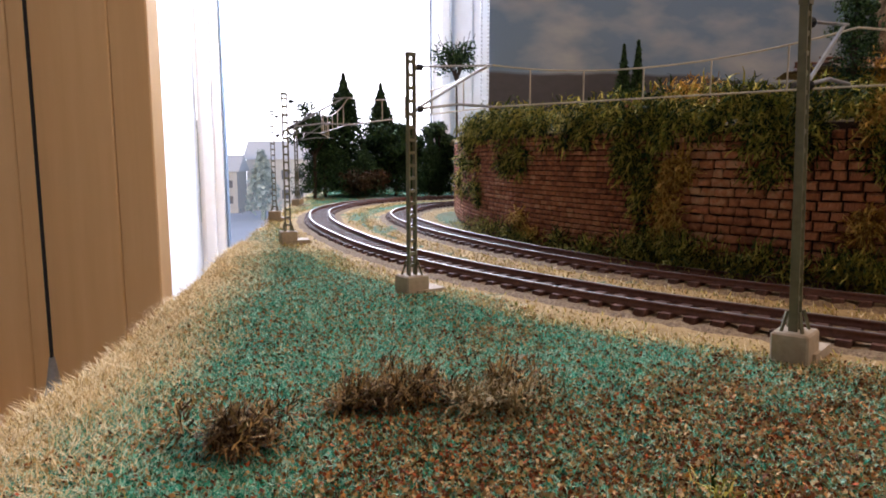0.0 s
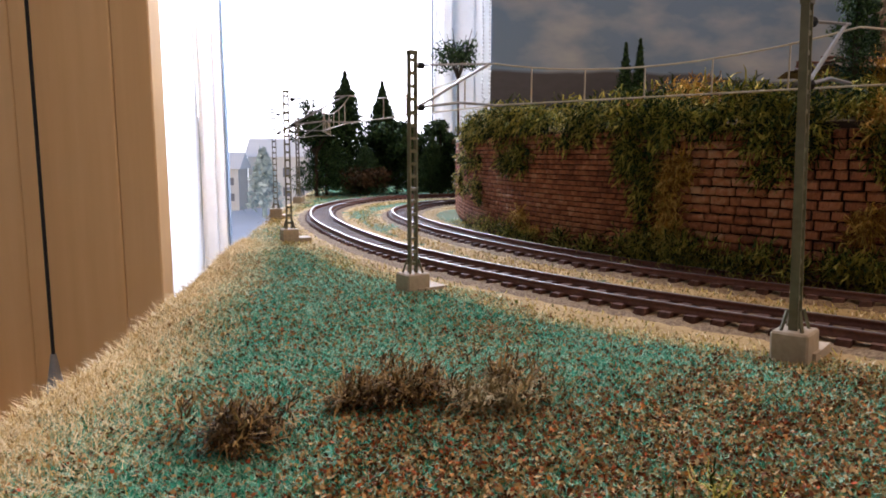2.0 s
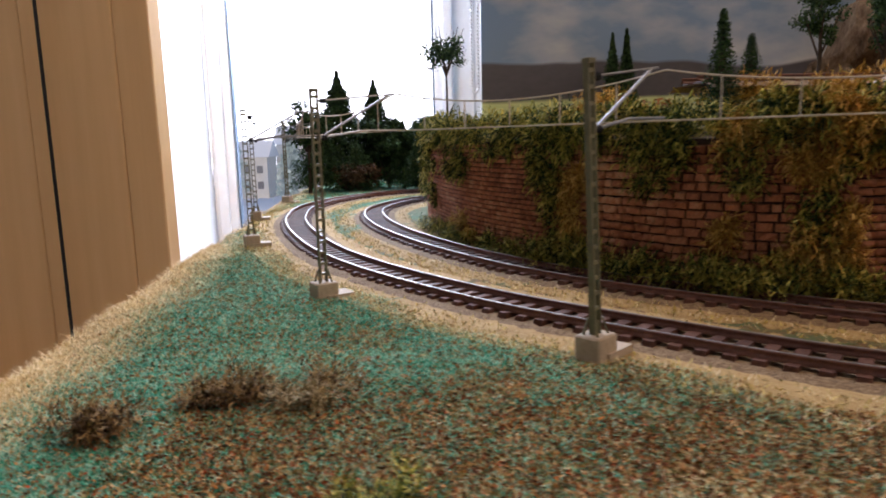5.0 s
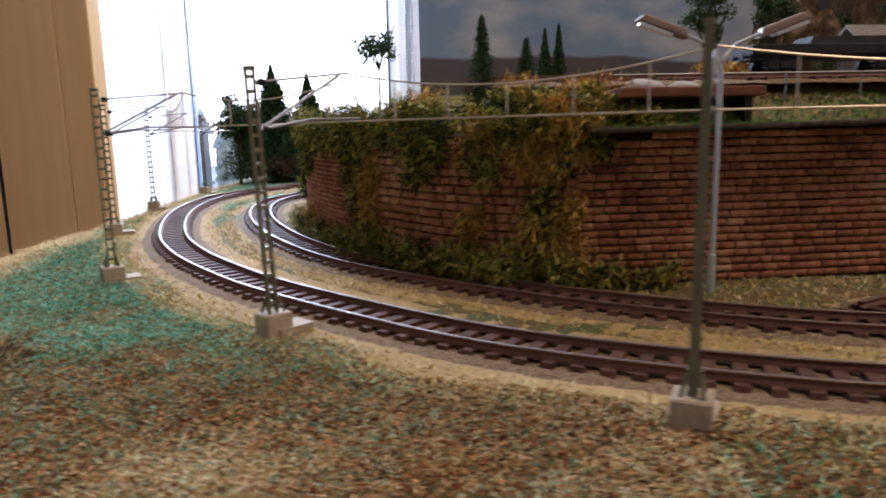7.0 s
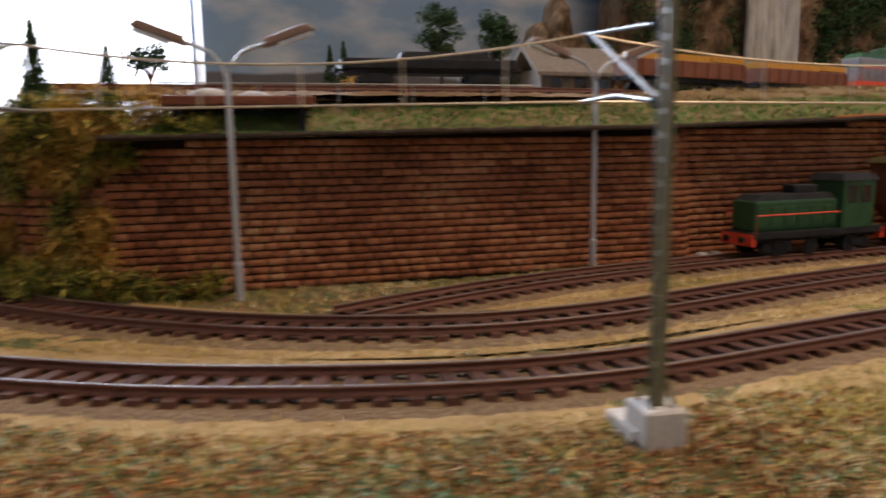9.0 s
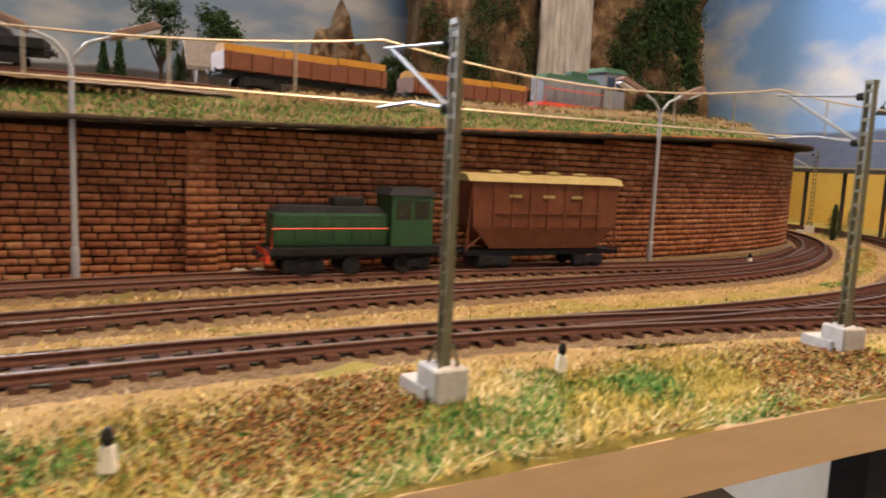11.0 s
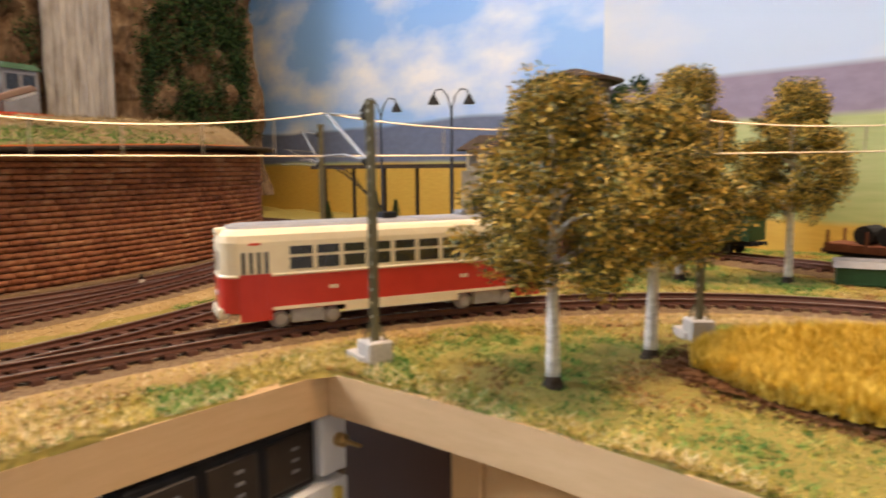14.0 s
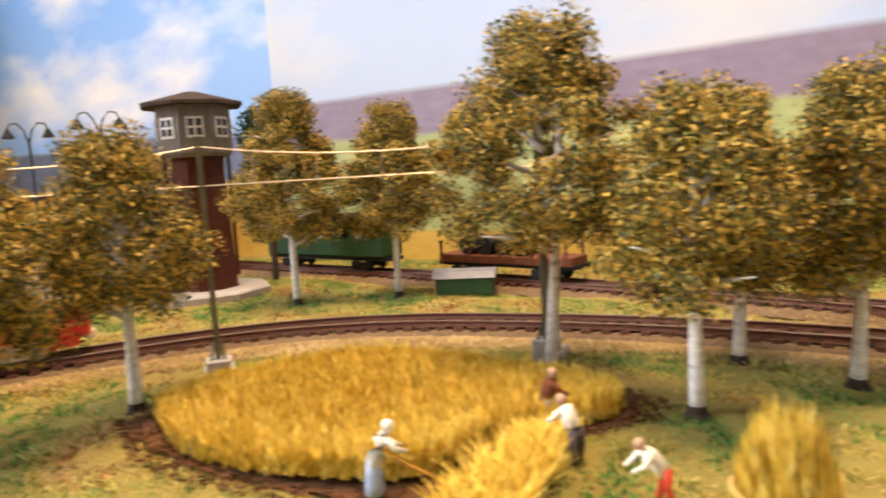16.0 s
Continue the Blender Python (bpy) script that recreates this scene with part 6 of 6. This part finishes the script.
# ---------------------------------------------------------------- wheat field
FIELD = [(18.72, 0.72), (18.42, 0.1), (18.38, -0.5), (18.52, -1.1), (18.78, -1.55), (19.45, -1.7), (19.75, -2.05), (20.15, -2.2), (20.4, -1.75), (20.48, -0.95), (20.45, -0.1), (19.95, 0.5), (19.2, 0.82)]
cx, cy = np.mean(FIELD, axis=0)
ring = spline([*FIELD, FIELD[0]], 0.2)[:-1]
outer = [(cx + (x - cx) * 1.12 + 0.07 * math.sin(9 * x), cy + (y - cy) * 1.12 + 0.07 * math.cos(11 * y)) for x, y in ring]
bm = bmesh.new()
gx, gy = np.meshgrid(np.arange(17.9, 21.5, 0.06), np.arange(-2.9, 1.4, 0.06), indexing="ij")
okf = inside(outer, gx, gy)
gv = {}
for i in range(gx.shape[0] - 1):
    for j in range(gx.shape[1] - 1):
        if okf[i, j]:
            q = []
            for a, b in ((i, j), (i + 1, j), (i + 1, j + 1), (i, j + 1)):
                if (a, b) not in gv:
                    x, y = gx[a, b], gy[a, b]
                    gv[a, b] = bm.verts.new((x, y, ground_z(x, y) + 0.028 + 0.012 * noise.noise(Vector((x * 9, y * 9, 0)))))
                q.append(gv[a, b])
            bm.faces.new(q)
band = rng.random((26000, 2)) * [3.6, 4.2] + [17.9, -2.9]
wide = [(cx + (x - cx) * 1.2, cy + (y - cy) * 1.2) for x, y in ring]
band = band[inside(wide, band[:, 0], band[:, 1]) & ~inside(ring, band[:, 0], band[:, 1]) & inside(OUTLINE, band[:, 0], band[:, 1])]
v, f = leaves(np.column_stack([band, ground_z(band[:, 0], band[:, 1]) + 0.035]), np.full((len(band), 3), 0.015), len(band), 0.016, 1.0)
tagged(soup("earth_crumbs", v, f, M_earth), "brown earth crumbs round the wheat", "soil", kind="stuff")
tagged(part("earth_border", bm, M_earth), "brown bare earth round the wheat", "soil", kind="structure")
pts = rng.random((120000, 2)) * [2.6, 3.2] + [18.3, -2.3]
pts = pts[inside(ring, pts[:, 0], pts[:, 1])]
v, f = fibres(np.column_stack([pts, 0.02 + 0.13 * rng.random(len(pts))]), 0.10, 0.75, 0.011)
wh = soup("wheat_field", v, f, M_wheat)
tagged(wh, "dense golden wheat stalks in an oval patch", "wheat", kind="stuff")
pts = rng.random((9000, 2)) * [1.2, 0.8] + [18.3, -2.6]
c0, c1 = np.array([18.45, -2.0]), np.array([19.5, -1.85])
t_ = np.clip(((pts - c0) @ (c1 - c0)) / ((c1 - c0) @ (c1 - c0)), 0, 1)
dd = np.linalg.norm(pts - (c0 + t_[:, None] * (c1 - c0)), axis=1)
pts = pts[dd < 0.2]
v, f = fibres(np.column_stack([pts, np.full(len(pts), 0.02)]), 0.14, 1.6, 0.011)
tagged(soup("cut_wheat", v, f, M_wheat), "flattened swath of cut golden wheat", "wheat", kind="stuff")
ang_ = rng.random(6200) * 2 * np.pi
rad = 0.2 * np.sqrt(rng.random(6200))
pts = np.column_stack([rad * np.cos(ang_), rad * np.sin(ang_), rng.random(6200) * 0.60 * (1 - (rad / 0.225) ** 4)])
sheaf = thing("wheat_sheaf", "standing sheaf of golden wheat on the meadow", "sheaf", (18.72, -3.28, ground_z(18.72, -3.28)))
v, f = fibres(pts, 0.13, 0.35, 0.010)
soup("straw_bundle", v, f, M_wheat, sheaf)
bm = bmesh.new()
tube(bm, [(0.2 * math.cos(k * 0.393), 0.2 * math.sin(k * 0.393), 0.36) for k in range(17)], 0.012, 6)
part("band", bm, M_straw, sheaf, "twisted straw band")

# ---------------------------------------------------------------- under the table
edge_a = math.degrees(math.atan2(0.35, 1.72))
M_panel = mat("dark_brown_plate", [(0.022, 0.016, 0.013), (0.04, 0.03, 0.024)], 100, 0.5, 0.05)
ob = thing("control_panel", "black control box with small white markings under the table", "control box", (15.85, 2.74, -0.68), edge_a)
bm = bmesh.new()
box(bm, (0, 0, 0), (1.55, 0.3, 0.52))
bevel(bm, 0.02, 1)
part("case", bm, M_black, ob)
for i, x in enumerate((-0.5, 0.0, 0.5)):
    bm = bmesh.new()
    box(bm, (x, -0.16, 0.0), (0.42, 0.03, 0.4))
    bevel(bm, 0.01, 1)
    pl = part("face_plate", bm, M_panel, ob, "dark brown face plate")
    for k in range(3):
        bm = bmesh.new()
        box(bm, (x + 0.05, -0.178, 0.1 - 0.09 * k), (0.07, 0.006, 0.025))
        part("marking_bar", bm, M_pale_grey, pl)
ob = thing("corner_bracket", "white corner block with a brass knob under the table", "bracket", (16.78, 2.86, -0.72), edge_a)
bm = bmesh.new()
box(bm, (0, 0, 0.06), (0.26, 0.25, 0.5))
bevel(bm, 0.015, 1)
part("block", bm, M_white, ob)
bm = bmesh.new()
tube(bm, [(0.05, -0.12, 0.08), (0.05, -0.2, 0.08), (0.05, -0.22, 0.08), (0.05, -0.38, 0.08)], [0.055, 0.055, 0.02, 0.016], 12)
part("knob", bm, mat("brass", [(0.5, 0.33, 0.12), (0.62, 0.42, 0.18)], 200, 0.3, 0, metal=1.0), ob, "brass knob")
bm = bmesh.new()
box(bm, (-0.78, -0.02, -0.34), (1.75, 0.3, 0.2), rz=0)
part("shelf", bm, M_white, ob, "white shelf board")
plate("storage_box", (14.62, 2.55, -1.05), (0.75, 0.3, 1.3), M_white, "white painted box under the table", kind="", category="box")
plate("dark_box", (13.95, 2.42, -1.05), (0.5, 0.3, 1.3), M_black, "black box under the table", kind="", category="box")
M_plum = mat("dark_plum_board", [(0.07, 0.035, 0.03), (0.12, 0.065, 0.05)], 25, 0.55, 0.05, stretch=(1, 1, 0.06), big=4)
cupboard = thing("cupboard", "orange wooden cupboard with a dark plum side under the table", "cupboard", (17.4, 1.0, -6.0))
bm = bmesh.new()
box(bm, (0.02, 1.72, 0), (0.1, 1.5, 11.2))
bevel(bm, 0.012, 1)
part("side_panel", bm, M_plum, cupboard, "dark plum side panel")
for k, w in enumerate((0.34, 0.9, 0.9, 0.9, 0.9, 0.9)):
    y = 0.93 - (0.0 if k == 0 else 0.36 + 0.93 * (k - 1)) - w / 2
    bm = bmesh.new()
    box(bm, (0.02 * (k % 2), y, 0), (0.1, w, 11.2))
    bevel(bm, 0.012, 1)
    part("door", bm, M_wood_panel, cupboard)
plate("cable_pipe", (16.78, 2.66, -5.7), (0.06, 0.06, 9.4), M_yellow, "thin yellow conduit under the table", kind="", category="pipe")


# ---------------------------------------------------------------- turf and grass
def side_of(line, x, y):
    """Signed plan distance to a line, positive to its left."""
    best = np.full(len(x), 1e9)
    sign = np.zeros(len(x))
    nl = left_of(line)
    for (px, py), (ax, ay) in zip(line[::2], nl[::2]):
        d = (x - px) ** 2 + (y - py) ** 2
        m = d < best
        best[m] = d[m]
        sign[m] = ((x - px) * ax + (y - py) * ay)[m]
    return np.sqrt(best) * np.where(sign < 0, -1.0, 1.0)


def edge_distance(x, y):
    out = np.full(len(x), 1e9)
    p = np.column_stack([x, y])
    for a, b in zip(OUTLINE, OUTLINE[1:] + OUTLINE[:1]):
        a, b = np.array(a), np.array(b)
        t = np.clip((p - a) @ (b - a) / ((b - a) @ (b - a)), 0, 1)
        np.minimum(out, np.linalg.norm(p - (a + t[:, None] * (b - a)), axis=1), out=out)
    return out


def patch(x, y, s, seed):
    """Smooth patches between 0 and 1."""
    return 0.5 + 0.25 * np.sin(s * x + seed) * np.cos(s * 0.83 * y - seed) + 0.25 * np.sin(s * 0.61 * (x + y) + 2 * seed) * np.cos(s * 1.7 * (x - 0.7 * y))


def turf():
    boxes = ((-4.2, 3.2, 0.9, 4.6, 300000), (-4.6, 2.6, 4.6, 9.5, 260000), (3.2, 17.3, -0.6, 4.2, 230000), (-6.5, -2.5, 9.5, 20.0, 50000), (-6.5, -0.5, 19.0, 24.5, 24000))
    x = np.concatenate([a + (b - a) * rng.random(k) for a, b, c, e, k in boxes])
    y = np.concatenate([c + (e - c) * rng.random(k) for a, b, c, e, k in boxes])
    d = side_of(NEAR, x, y)
    ok = inside(OUTLINE, x, y) & (d < -0.60)
    x, y, d = x[ok], y[ok], d[ok]
    e = edge_distance(x, y)
    z = ground_z(x, y) + 0.004
    p = np.column_stack([x, y, z])
    r = rng.random(len(x))
    straw = (r < np.clip(1.25 - e / 0.62 + 0.25 * (patch(x, y, 4.0, 1.0) - 0.5), 0, 1) * (x < 1.5)) | ((x > 1.5) & (r < np.clip(0.40 - e / 1.3, 0.03, 0.35))) | (r < 0.55 * np.clip((patch(x, y, 1.6, 3.0) - 0.62) * 5, 0, 1) * (x > 3)) | ((d > -0.95) & (r < np.where(x > 0, 0.2, 0.5)))
    tealness = np.clip(np.interp(x, [-3.4, -0.6, 1.0, 2.6, 5], [1.1, 0.95, 0.55, 0.34, 0.16]) + 0.7 * (patch(x, y, 2.2, 2.0) - 0.5) + 0.5 * (patch(x, y, 7.0, 0.5) - 0.5), 0.03, 0.86)
    tealness *= np.maximum(np.interp(x, [-2.4, -1.2], [1.0, 0.0]), np.interp(y, [1.6, 2.7, 3.4], [0.4, 0.6, 1.0]))
    bare = np.exp(-((x - 0.8) / 0.55) ** 2 - ((y - 1.55) / 0.35) ** 2) + 0.6 * np.exp(-((x - 3.0) / 0.5) ** 2 - ((y - 1.5) / 0.3) ** 2)
    straw |= rng.random(len(x)) < 0.5 * bare
    meadow = (x > 7.2 + 1.5 * rng.random(len(x)))
    r2 = rng.random(len(x))
    teal = ~straw & ~meadow & (r2 < tealness)
    litter = ~straw & ~teal & (~meadow | ((x < 15.5) & (patch(x, y, 1.7, 7.0) + 0.3 * (r2 - 0.5) > 0.56)))
    meadow &= ~litter
    fresh = ~straw & meadow & (patch(x, y, 3.2, 5.0) + 0.2 * (r2 - 0.5) > 0.54)
    yellow = ~straw & meadow & ~fresh
    for m, name, label, mt, h, lean, w in ((straw, "straw_grass", "long pale straw-coloured grass fibres", M_straw, 0.046, 3.2, 0.0045), (teal, "teal_turf", "short teal green turf fibres", M_teal, 0.026, 2.8, 0.006),
                                           (fresh, "green_turf", "fresh green turf tufts", M_green, 0.04, 1.8, 0.007), (yellow, "meadow_grass", "yellow-green meadow grass fibres", M_meadow, 0.045, 1.9, 0.006)):
        q = p[m]
        if name == "teal_turf":
            q = np.concatenate([q, q + [0.013, 0.01, 0.004], q[::2] - [0.012, 0.009, -0.006]])
        v, f = fibres(q, h, lean, w)
        tagged(soup(name, v, f, mt), label, "grass", kind="stuff")
    q = p[litter]
    c = q + [0, 0, 0.02]
    v, f = leaves(c, np.full((len(c), 3), 0.02), int(len(c) * 1.9), 0.0125, 1.0)
    tagged(soup("leaf_litter", v, f, M_litter), "brown, red and tan leaf flakes on the turf", "leaf litter", kind="stuff")
    k = rng.random(len(q)) < 0.22
    v, f = fibres(q[~k][::2], 0.026, 2.4, 0.006)
    tagged(soup("green_turf", v, f, M_green), "short dark green turf between the leaf flakes", "grass", kind="stuff")
    v, f = fibres(q[k], 0.026, 2.6, 0.006)
    tagged(soup("brown_turf", v, f, M_meadow), "short brown and olive turf fibres", "grass", kind="stuff")


turf()


def meadow_right():
    n = 260000
    x, y = 16.7 + 10.2 * rng.random(n), -7.0 + 17.0 * rng.random(n)
    ok = inside(OUTLINE, x, y)
    for line in (NEAR, BRANCH, SECOND, SIDING):
        ok &= distance_to(line, x, y) > 0.62
    ok &= ~inside([(a + (a - cx) * 0.1, b + (b - cy) * 0.1) for a, b in FIELD], x, y)
    ok &= side_of(WALL, x, y) < -0.1
    x, y = x[ok], y[ok]
    p = np.column_stack([x, y, ground_z(x, y) - 0.01])
    k = patch(x, y, 2.6, 1.3) + 0.25 * (rng.random(len(x)) - 0.5)
    for m, name, label, mt, h in ((k > 0.50, "green_turf", "fresh green turf patches on the meadow", M_green, 0.055), ((k <= 0.50) & (k > 0.33), "meadow_grass", "yellow-green meadow grass fibres", M_meadow, 0.06),
                                  (k <= 0.33, "brown_turf", "brown leaf litter and turf on the meadow", M_litter, 0.05)):
        v, f = fibres(p[m], h * 0.65, 2.0, 0.008)
        tagged(soup(name, v, f, mt), label, "grass", kind="stuff")


meadow_right()


def track_grit():
    """Loose grains and sparse fibres on the sandy strips."""
    vs, fs, gs = [], [], []
    for line, lo, hi, n in ((NEAR, 0.5, 1.0, 26000), (SECOND, 0.45, 0.75, 11000), (THIRD, 0.45, 0.65, 5000), (BRANCH, 0.45, 0.7, 5000)):
        i = rng.integers(0, len(line), n)
        nl = left_of(line)
        o = (lo + (hi - lo) * rng.random(n)) * np.where(rng.random(n) < 0.62, -1, 1)
        xy = line[i] + nl[i] * o[:, None] + 0.05 * rng.standard_normal((n, 2))
        gs.append(np.column_stack([xy, np.full(n, 0.008)]))
    g = np.concatenate(gs)
    v, f = leaves(g, np.full((len(g), 3), 0.006), len(g), 0.009, 1.0)
    tagged(soup("ballast_grains", v, f, M_sand), "loose tan ballast grains along the rails", "ballast", kind="stuff")
    k = rng.random(len(g)) < 0.3
    w = (rng.random(len(g)) < 0.42) & (np.arange(len(g)) < 26000)
    v, f = fibres(g[w], 0.034, 2.0, 0.006)
    tagged(soup("meadow_grass", v, f, M_meadow), "yellow-green grass creeping over the ballast edge", "grass", kind="stuff")
    v, f = fibres(g[k], 0.035, 1.4, 0.006)
    tagged(soup("trackside_fibres", v, f, M_straw), "sparse straw fibres beside the rails", "grass", kind="stuff")


track_grit()


def wall_foot_grass():
    """Dry grass between the second track and the wall."""
    n = 60000
    x, y = -1.5 + 19.0 * rng.random(n), 3.2 + 10.0 * rng.random(n)
    ok = (distance_to(SECOND, x, y) > 0.5) & (distance_to(THIRD, x, y) > 0.45) & (distance_to(NEAR, x, y) > 0.6) & (distance_to(BRANCH, x, y) > 0.5)
    ok &= (side_of(WALL, x, y) < -0.03) & (side_of(SECOND, x, y) > 0)
    x, y = x[ok], y[ok]
    p = np.column_stack([x, y, ground_z(x, y) - 0.005])
    k = patch(x, y, 2.0, 0.4) + 0.2 * (rng.random(len(x)) - 0.5) > 0.5
    for m, mt, nm, lab in ((k, M_straw, "straw_grass", "dry straw grass at the wall's foot"), (~k, M_meadow, "meadow_grass", "olive and yellow grass at the wall's foot")):
        v, f = fibres(p[m], 0.045, 1.8, 0.007)
        tagged(soup(nm, v, f, mt), lab, "grass", kind="stuff")


wall_foot_grass()


def terrace_grass():
    n = 30000
    s = np.interp(3.0, WALL[40:, 0], WS[40:]) + rng.random(n) * (WS[-1] - np.interp(3.0, WALL[40:, 0], WS[40:]))
    d = 0.02 + 0.95 * rng.random(n) ** 1.4
    x, y = np.interp(s, WS, WALL[:, 0]), np.interp(s, WS, WALL[:, 1])
    nx, ny = np.interp(s, WS, WN[:, 0]), np.interp(s, WS, WN[:, 1])
    rise = np.interp(x, [3, 4, 9, 24], [0.2, 0.45, 0.55, 0.5]) * np.clip((d - 0.25) / 1.3, 0, 1) ** 0.8
    p = np.column_stack([x - nx * d, y - ny * d, wall_height(x) + rise + 0.02])
    v, f = fibres(p, 0.05, 1.3, 0.008)
    tagged(soup("terrace_grass", v, f, M_green), "fresh green grass along the wall top", "grass", kind="stuff")
    n = 30000
    x = 3.5 + 18 * rng.random(n)
    t = rng.random(n)
    i = np.clip(np.searchsorted(WALL[:, 0][40:], x) + 40, 0, len(WALL) - 1)
    d = 0.7 + 6.0 * t ** 1.4
    p = np.column_stack([WALL[i, 0] - WN[i, 0] * d * 0.6, WALL[i, 1] + d, np.zeros(n)])
    ok = distance_to(UPPER, p[:, 0], p[:, 1]) > 0.4
    p = p[ok]
    q = TERRACE.reshape(-1, 3)
    cells = {}
    for a in q:
        cells.setdefault((int(a[0] * 2), int(a[1] * 2)), []).append(a[2])
    p[:, 2] = [np.mean(cells.get((int(a * 2), int(b * 2)), [2.0])) for a, b, _ in p]
    v, f = fibres(p, 0.07, 1.7, 0.010)
    tagged(soup("dry_terrace_grass", v, f, M_dry), "dry tan grass on the upper terrace", "grass", kind="stuff")


terrace_grass()

# ---------------------------------------------------------------- sleepers and bricks
bm = bmesh.new()
box(bm, (0, 0, 0), (0.095, 0.62, 0.045), taper=0.92)
for v in bm.verts:
    v.co *= U
SLEEPER_ME = bpy.data.meshes.new("sleeper")
bm.to_mesh(SLEEPER_ME)
bm.free()
SLEEPER_ME.materials.append(M_sleeper)
for tr, x, y, h, a in SLEEPERS:
    ob = new("sleeper", SLEEPER_ME)
    ob.parent = tr
    ob.matrix_basis = Matrix.Translation(Vector((x, y, h)) * U) @ Matrix.Rotation(a, 4, "Z")


def brick_mesh(seed, height, depth, rough):
    """One block, 1 long: flat back, bulging worn face."""
    r = random.Random(seed)
    bm = bmesh.new()
    vs = []
    for y, k, q in ((0.0, 1.0, 0.0), (-depth * 0.62, 0.97, 0.4), (-depth, 0.72, 1.0)):
        for x, z in ((-0.5, -0.5), (0, -0.5), (0.5, -0.5), (0.5, 0.5), (0, 0.5), (-0.5, 0.5)):
            kx = 1 - (1 - k) * 0.35
            vs.append(bm.verts.new((x * kx + r.uniform(-0.02, 0.02) * rough * q, y + r.uniform(-0.3, 0.3) * depth * rough * q, z * height * k + r.uniform(-0.07, 0.07) * height * rough)))
    for o in (0, 6):
        for i in range(6):
            bm.faces.new((vs[o + i], vs[o + (i + 1) % 6], vs[o + 6 + (i + 1) % 6], vs[o + 6 + i]))
    bm.faces.new((vs[12], vs[13], vs[16], vs[17]))
    bm.faces.new((vs[13], vs[14], vs[15], vs[16]))
    for v in bm.verts:
        v.co *= U
    bm.normal_update()
    me = bpy.data.meshes.new("brick")
    bm.to_mesh(me)
    bm.free()
    me.materials.append(M_brick)
    return me


# course height, block length, joint, relief, roughness, and the stretch of wall in plan x
BONDS = ((0.064, 0.135, 0.011, 0.022, 0.7, -9.0, 0.86), (0.091, 0.15, 0.017, 0.042, 1.5, 0.86, 3.02), (0.080, 0.17, 0.013, 0.034, 0.9, 3.02, 99.0))


def lay_bricks():
    rest_v, rest_f, count, base = [], [], 0, 0
    for zone, (course, long, joint, depth, rough, x0, x1) in enumerate(BONDS):
        meshes = [brick_mesh(10 * zone + k, course - joint, depth, rough) for k in range(8)]
        co = []
        for me in meshes:
            a = np.zeros(len(me.vertices) * 3, np.float32)
            me.vertices.foreach_get("co", a)
            co.append((a.reshape(-1, 3) / U, [list(p.vertices) for p in me.polygons]))
        r = random.Random(4 + zone)
        for j in range(32):
            z = 0.03 + course * j
            s = -long * 0.5 * (j % 2)
            while s < WS[-1] - 0.2:
                length = long * r.uniform(1 - 0.22 * rough, 1 + 0.26 * rough)
                mid = s + length / 2
                s += length
                if mid < 0.1:
                    continue
                p, n_ = wall_at(mid)
                east = p[0] if mid > 4.0 else -5.0
                if not x0 <= east < x1 or z + course / 2 > float(wall_height(p[0])):
                    continue
                a = math.atan2(n_[1], n_[0]) + math.pi / 2
                k = r.randrange(8)
                proud = r.uniform(-0.006, 0.008) * rough
                m = Matrix.Translation((p[0] + n_[0] * proud, p[1] + n_[1] * proud, z)) @ Matrix.Rotation(a, 4, "Z") @ Matrix.Diagonal((length - joint, 1, 1, 1))
                if zone == 1 and p[0] > 1.6 and count < 300:
                    ob = new("brick", meshes[k])
                    ob.parent = wall
                    m.translation *= U
                    ob.matrix_basis = m
                    count += 1
                else:
                    v0, f0 = co[k]
                    mm = np.array(m)
                    rest_v.append(v0 @ mm[:3, :3].T + mm[:3, 3])
                    rest_f.append(np.array(f0) + base)
                    base += len(v0)
    # two straight blocks to a course on the pilaster, three quarters of it thicker
    mid = float(np.interp(9.15, WALL[60:, 0], WS[60:]))
    course, joint = BONDS[2][0], BONDS[2][2]
    for j in range(32):
        z = 0.03 + course * j
        wide, proud = (0.33, 0.145) if z < 0.92 else (0.29, 0.10)
        p, n_ = wall_at(mid)
        if z + course / 2 > float(wall_height(p[0])):
            break
        split = wide * (0.38 if j % 2 else 0.62)
        for c, w in ((-wide / 2 + split / 2, split), (split / 2, wide - split)):
            v0, f0 = co[j % 8]
            m = Matrix.Translation((p[0] + n_[0] * proud, p[1] + n_[1] * proud, z)) @ Matrix.Rotation(math.atan2(n_[1], n_[0]) + math.pi / 2, 4, "Z") @ Matrix.Translation((c, 0, 0)) @ Matrix.Diagonal((w - joint, 1, 1, 1))
            mm = np.array(m)
            rest_v.append(v0 @ mm[:3, :3].T + mm[:3, 3])
            rest_f.append(np.array(f0) + base)
            base += len(v0)
    ob = soup("brickwork", np.concatenate(rest_v), np.concatenate(rest_f), M_brick_i, wall, "weathered brown bricks")
    ob["kind"] = "stuff"


lay_bricks()
